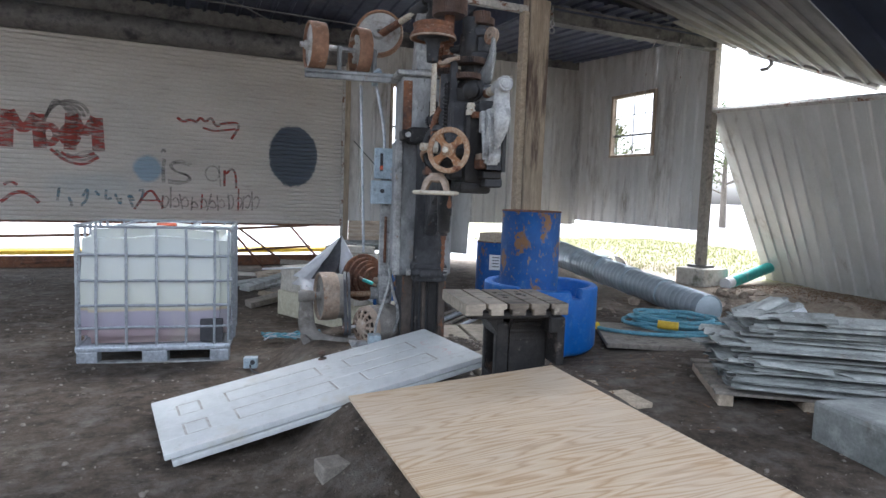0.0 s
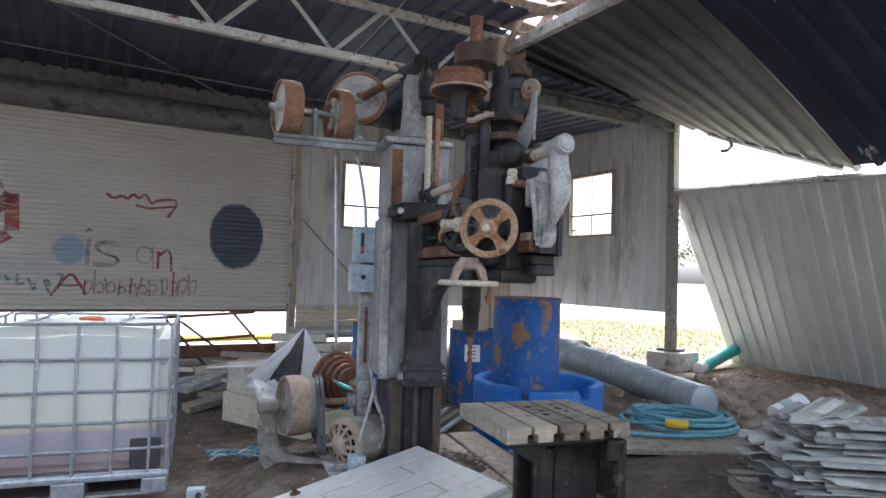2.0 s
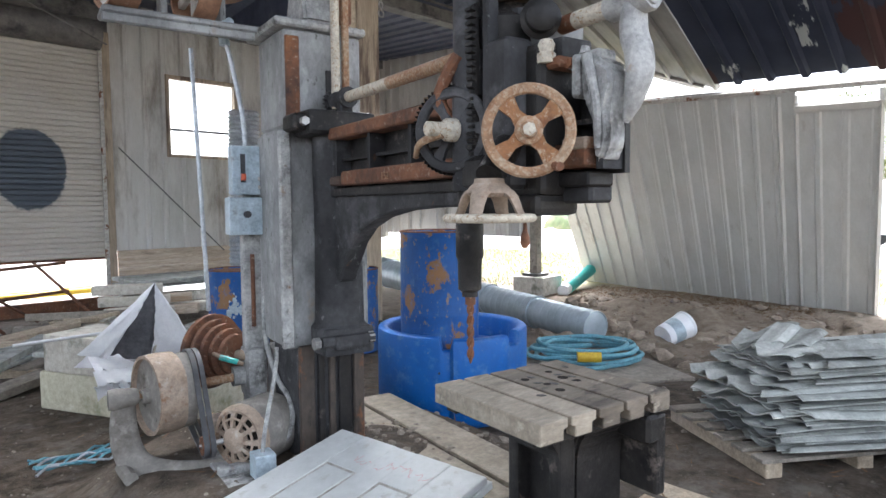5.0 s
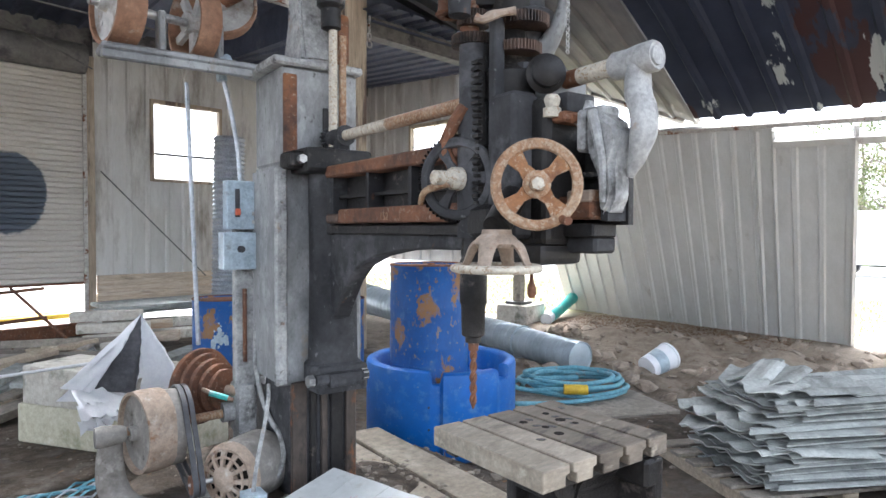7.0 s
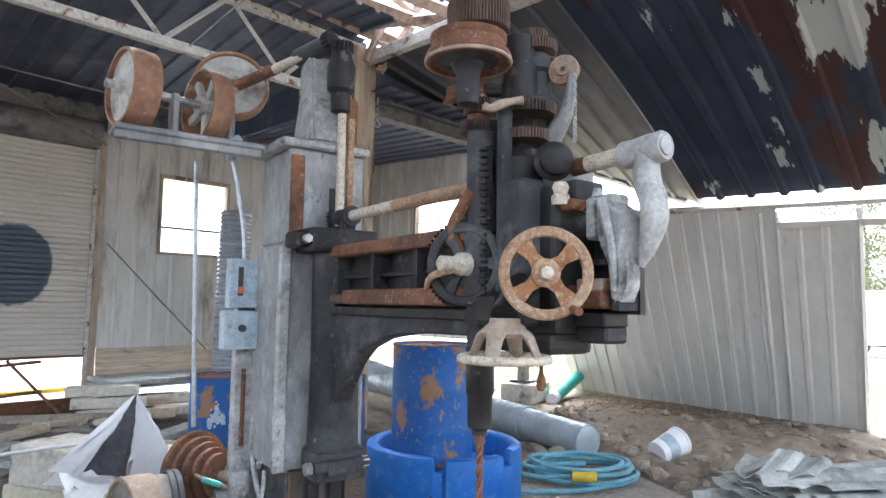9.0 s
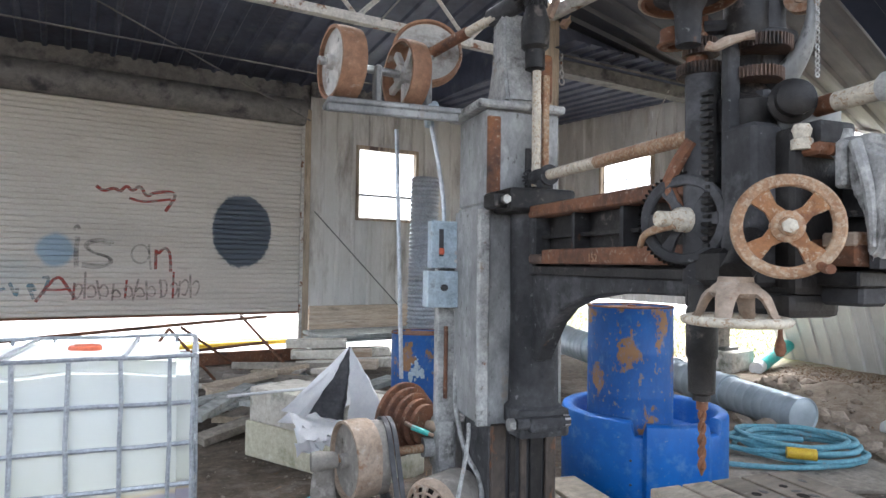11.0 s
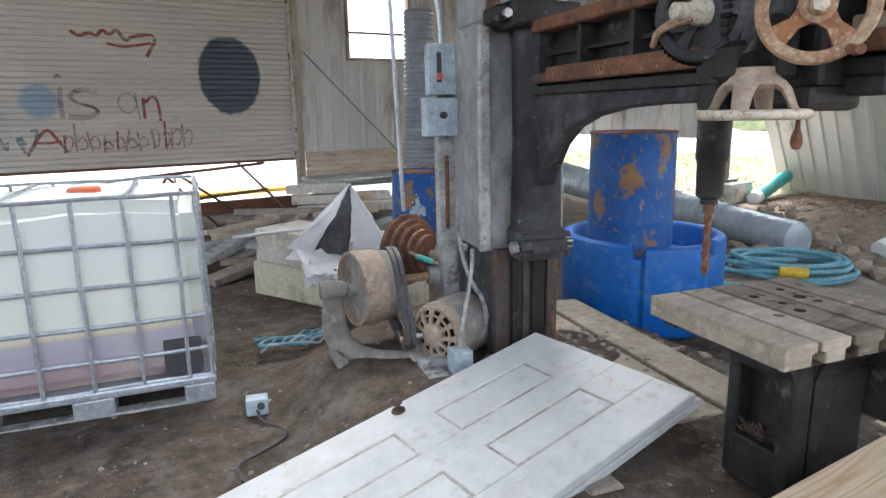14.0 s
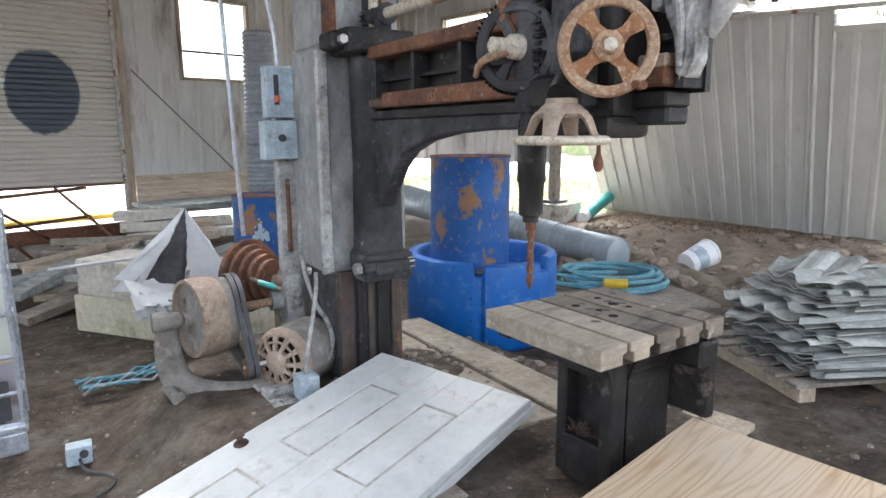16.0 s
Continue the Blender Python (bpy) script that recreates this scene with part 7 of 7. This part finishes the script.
stroke([(2.68, 1.9), (2.69, 1.7), (2.71, 1.5)], 0.03, M["spray_dark"], "dark sprayed letter a", -0.48)
stroke([(2.78, 1.5), (2.78, 1.86), (2.8, 1.72), (2.9, 1.86), (2.99, 1.78), (3.0, 1.47)], 0.045, M["spray_red"], "red sprayed letter n", -0.48)
stroke([(0.96, 1.02), (1.08, 1.22), (1.24, 1.42), (1.36, 1.22), (1.46, 1.06)], 0.045, M["spray_red"], "red sprayed letter stroke", -0.24)
stroke([(1.06, 1.2), (1.24, 1.19), (1.4, 1.21)], 0.035, M["spray_red"], "red sprayed letter stroke", -0.24)
random.seed(3)
for k in range(11):
    x = 1.6 + 0.165 * k
    mt = M["spray_worn"] if k % 4 else M["spray_red"]
    top = random.uniform(1.28, 1.36) + 0.12 * (k in (1, 8, 10))
    stroke([(x + random.uniform(-0.05, 0.05), top), (x + random.uniform(-0.05, 0.05), 1.03 + random.uniform(-0.03, 0.03))], 0.032, mt, "unreadable sprayed stroke", -0.4)
    h = random.uniform(1.12, 1.28)
    stroke([(x, h), (x + 0.06, h + 0.08), (x + 0.12, h), (x + random.uniform(0.06, 0.13), 1.08), (x + 0.01, 1.05 + random.uniform(0, 0.08))], 0.028, M["spray_worn"], "unreadable sprayed stroke", -0.4)
stroke([(1.45, 2.76), (1.55, 2.68), (1.7, 2.75), (1.78, 2.68), (1.86, 2.8), (1.95, 2.7), (2.05, 2.82), (2.15, 2.62), (2.25, 2.72), (2.62, 2.74), (2.42, 2.42)], 0.05, M["spray_red"], "red sprayed scrawl")
stroke([(1.9, 2.6), (2.1, 2.55), (2.3, 2.58), (2.5, 2.62)], 0.04, M["spray_red"], "red sprayed scrawl")
for k in range(8):
    x = -0.55 + 0.19 * k
    stroke([(x + random.uniform(0, 0.15), random.uniform(1.05, 1.45)) for _ in range(random.choice((3, 4)))], 0.045, M["spray_blue"], "faint blue sprayed stroke")
for x0, x1 in ((-1.3, -0.7), (-0.35, 0.2)):
    w = (x1 - x0) / 4
    stroke([(x0 + 0.05, 2.05), (x0 + 0.08, 2.68)], 0.2, M["spray_red"], "red painted block letter")
    stroke([(x0 + 0.1, 2.66), (x0 + 2 * w, 2.3), (x1 - 0.1, 2.64)], 0.17, M["spray_red"], "red painted block letter")
    stroke([(x1 - 0.08, 2.64), (x1 - 0.05, 2.05)], 0.2, M["spray_red"], "red painted block letter")
for cx in (-0.62, -0.3):
    stroke([(cx + 0.12 * math.cos(2 * math.pi * k / 10), 2.3 + 0.16 * math.sin(2 * math.pi * k / 10)) for k in range(11)], 0.12, M["spray_red"], "red painted ring")
for k in range(5):
    o = 0.07 * k
    stroke([(-0.72 + o * 0.4, 2.45 + o), (-0.6 + o * 0.3, 2.75 + o * 0.7), (-0.35, 2.93 - o * 0.6), (-0.08 - o * 0.5, 2.86 - o), (0.0 - o, 2.7 - o)], 0.055, M["spray_dark"], "dark painted feathered shape")
for k in range(4):
    o = 0.08 * k
    stroke([(-0.6 + o, 2.05 - o * 0.3), (-0.4 + o * 0.6, 1.86 + o * 0.3), (-0.1, 1.78 + o), (0.15 - o * 0.4, 1.95 + o * 0.4)], 0.05, M["spray_dark"] if k % 2 else M["spray_red"], "dark painted feathered shape")
stroke([(-1.35, 1.1), (-1.15, 1.28), (-0.95, 1.28), (-0.78, 1.1)], 0.06, M["spray_red"], "red sprayed arc")
stroke([(-1.3, 1.4), (-1.2, 1.46), (-1.1, 1.4)], 0.05, M["spray_red"], "red sprayed arc")

# ---- stones, clods and grass ----
random.seed(21)


def stone_field(name, label, category, spots, mat):
    b = B()
    for x, y, r in spots:
        v0 = len(b.verts)
        ret = bmesh.ops.create_icosphere(b, subdivisions=1, radius=r)["verts"]
        sx, sy, sz = random.uniform(0.7, 1.3), random.uniform(0.7, 1.3), random.uniform(0.4, 0.8)
        q = Euler((random.uniform(-0.5, 0.5), random.uniform(-0.5, 0.5), random.uniform(0, 6))).to_matrix()
        z = ground_height(x, y)
        for v in ret:
            c = v.co * (1 + 0.35 * noise.noise(v.co / r * 1.3 + Vector((x, y, 0)) * 9))
            v.co = q @ Vector((c.x * sx, c.y * sy, c.z * sz)) + Vector((x, y, z + r * sz * 0.25))
    ob = link(name, b, mat)
    return tagged(ob, label, category, kind="stuff")


spots = []
while len(spots) < 2400:
    x, y = random.uniform(-1.5, 9), random.uniform(1.5, 12)
    if math.hypot(x - 1.1, y - 2.2) < 0.8:
        continue
    spots.append((x, y, random.choice((0.004, 0.005, 0.006, 0.009, 0.009, 0.012, 0.018))))
M["clay"] = worn("dry_tan_clay", (0.24, 0.19, 0.145), (0.36, 0.3, 0.24), (((0.13, 0.095, 0.07), 4.0, 0.55, 0.8),), 0.95, 0.0, 3, 60, relief=0.4)
M["pebble"] = worn("dusty_pebble", (0.17, 0.145, 0.12), (0.28, 0.25, 0.21), (), 0.95, 0.0, 6, 60, relief=0.2)
stone_field("gravel", "loose grey gravel scattered on dirt", "gravel", spots, M["pebble"])
spots = [(random.uniform(6.6, 11.6), random.uniform(3.4, 7.9), random.choice((0.02, 0.03, 0.04, 0.05, 0.08, 0.12))) for _ in range(220)]
stone_field("clods", "broken clay clods and rubble heaped by the wall", "rubble", spots, M["clay"])
spots = [(8.1 + random.gauss(0, 0.18), 6.2 + random.gauss(0, 0.14), random.uniform(0.06, 0.15)) for _ in range(26)]
stone_field("rubble", "rubble heaped at the end of a duct", "rubble", spots, M["clay"])
spots = [(random.uniform(2.9, 3.9), random.uniform(4.2, 5.1), random.choice((0.01, 0.015, 0.02, 0.03))) for _ in range(160)]
stone_field("dirt_crumbs", "crumbled dirt round the machine base", "dirt", [(x, y, r) for x, y, r in spots], M["dirtyiron"])
M["blade"] = worn("grass_blade", (0.24, 0.26, 0.1), (0.38, 0.38, 0.18), (((0.5, 0.45, 0.3), 3.0, 0.55, 0.7),), 0.8, 0.0, 1.5, 40, relief=0.0)
M["litter"] = worn("dry_leaf_litter", (0.1, 0.055, 0.03), (0.2, 0.12, 0.06), (), 0.9, 0.0, 4, 60, relief=0.1)


def blades(name, label, category, count, area, h, mat, flat=0.0):
    vs, fs = [], []
    for _ in range(count):
        x, y = random.uniform(area[0], area[1]), random.uniform(area[2], area[3])
        if name == "grass" and x < 12.7 and y < 9.4:
            continue
        z = ground_height(x, y)
        a, hh, w = random.uniform(0, 6.28), random.uniform(0.4, 1) * h, random.uniform(0.006, 0.014)
        dx, dy = math.cos(a), math.sin(a)
        lean_x, lean_y = random.uniform(-1, 1) * hh * (0.5 + flat), random.uniform(-1, 1) * hh * (0.5 + flat)
        k = len(vs)
        vs += [(x - dx * w, y - dy * w, z), (x + dx * w, y + dy * w, z), (x + lean_x, y + lean_y, z + hh * (1 - 0.8 * min(flat, 1)))]
        fs.append((k, k + 1, k + 2))
    me = bpy.data.meshes.new(name)
    me.from_pydata(vs, [], fs)
    me.materials.append(mat)
    return tagged(new(name, me), label, category, kind="stuff")


blades("grass", "short patchy grass outside the wall", "grass", 26000, (10.9, 19.0, 4.0, 20.0), 0.09, M["blade"])
blades("leaf_litter", "brown leaf litter along the leaning wall", "leaves", 5000, (10.4, 12.2, 4.5, 8.6), 0.06, M["litter"], 0.8)
blades("straw", "dry straw and twigs on dirt", "straw", 1400, (2.5, 9.5, 2.6, 8.0), 0.09, M["litter"], 1.0)


# ---- trees and a bank far outside ----
M["bark"] = worn("grey_bark", (0.1, 0.085, 0.07), (0.2, 0.17, 0.14), (), 0.9, 0.0, 5, 40, (1, 1, 0.2), 0.5)
M["leaf"] = worn("hazy_foliage", (0.07, 0.1, 0.03), (0.13, 0.15, 0.06), (((0.2, 0.17, 0.09), 0.6, 0.5, 0.7),), 0.8, 0.0, 0.6, 8, relief=0.0)


def tree(m, H, label):
    ob = thing("tree", m, label, "tree", "far trees")
    b = B()
    tube(b, [(0, 0, -0.2), (0.1, 0.05, H * 0.25), (-0.05, 0.1, H * 0.55), (0.1, 0, H * 0.9)], 0.2, 8, [0.24, 0.18, 0.11, 0.03], smooth_steps=1)
    tips = []
    for k in range(14):
        a, z0 = random.uniform(0, 6.28), H * random.uniform(0.25, 0.8)
        l = H * random.uniform(0.16, 0.32)
        p = Vector((l * math.cos(a), l * math.sin(a), z0 + l * random.uniform(0.3, 0.9)))
        tube(b, [(0, 0, z0), (p.x * 0.5, p.y * 0.5, z0 + (p.z - z0) * 0.35), p], 0.05, 5, [0.07, 0.045, 0.015])
        tips += [p, p * 0.75 + Vector((0, 0, z0 * 0.25))]
    part("trunk", b, M["bark"], ob)
    vs, fs = [], []
    for p in tips:
        for _ in range(90):
            c = p + Vector((random.gauss(0, 1), random.gauss(0, 1), random.gauss(0, 0.8))) * H * 0.055
            s = random.uniform(0.05, 0.12)
            n = Vector((random.gauss(0, 1), random.gauss(0, 1), random.gauss(0, 1))).normalized()
            u = n.orthogonal().normalized() * s
            w = n.cross(u) * 0.6
            k = len(vs)
            vs += [c - u, c - w, c + u, c + w]
            fs.append((k, k + 1, k + 2, k + 3))
    me = bpy.data.meshes.new("crown")
    me.from_pydata([tuple(v) for v in vs], [], fs)
    me.materials.append(M["leaf"])
    cr = new("crown", me)
    cr.parent = ob


for x, y, H in ((34, 30, 8), (40, 24, 9), (46, 14, 9), (44, 8, 8), (50, 5, 9), (42, 1, 8), (30, 36, 7), (52, 11, 10)):
    tree(pose(x, y, 0, 0, 0, random.uniform(0, 360)), H, "hazy half-bare tree beyond the yard")
bank = thing("hedge_bank", pose(38, 6, 0), "dark low hedge bank beyond the road", "hedge")
b = B()
bmesh.ops.create_grid(b, x_segments=8, y_segments=60, size=1)
for v in b.verts:
    v.co = Vector((v.co.x * 1.2, v.co.y * 22, 1.0 * max(0, 1 - v.co.x ** 2) + 0.35 * noise.noise(Vector((v.co.x * 3, v.co.y * 40, 1)))))
part("mound", b, M["leaf"], bank)
truck = thing("parked_van", pose(29, 6.2, 0, 0, 0, 80), "white parked van far across the road", "van")
part("body", box(B(), -2.2, 2.2, -0.9, 0.9, 0.45, 2.4, 0.15, 3), M["paper"], truck, smooth=False)
part("window", box(B(), 1.2, 2.0, -0.92, -0.89, 1.5, 2.05, 0.01), M["ink"], truck, smooth=False)
for x in (-1.4, 1.4):
    for y in (-0.8, 0.8):
        part("wheel", lathe(B(), [(0.0, -0.1), (0.33, -0.1), (0.35, 0.0), (0.33, 0.1), (0.0, 0.1)], Y(x, y, 0.34), 20), M["rubber"], truck)
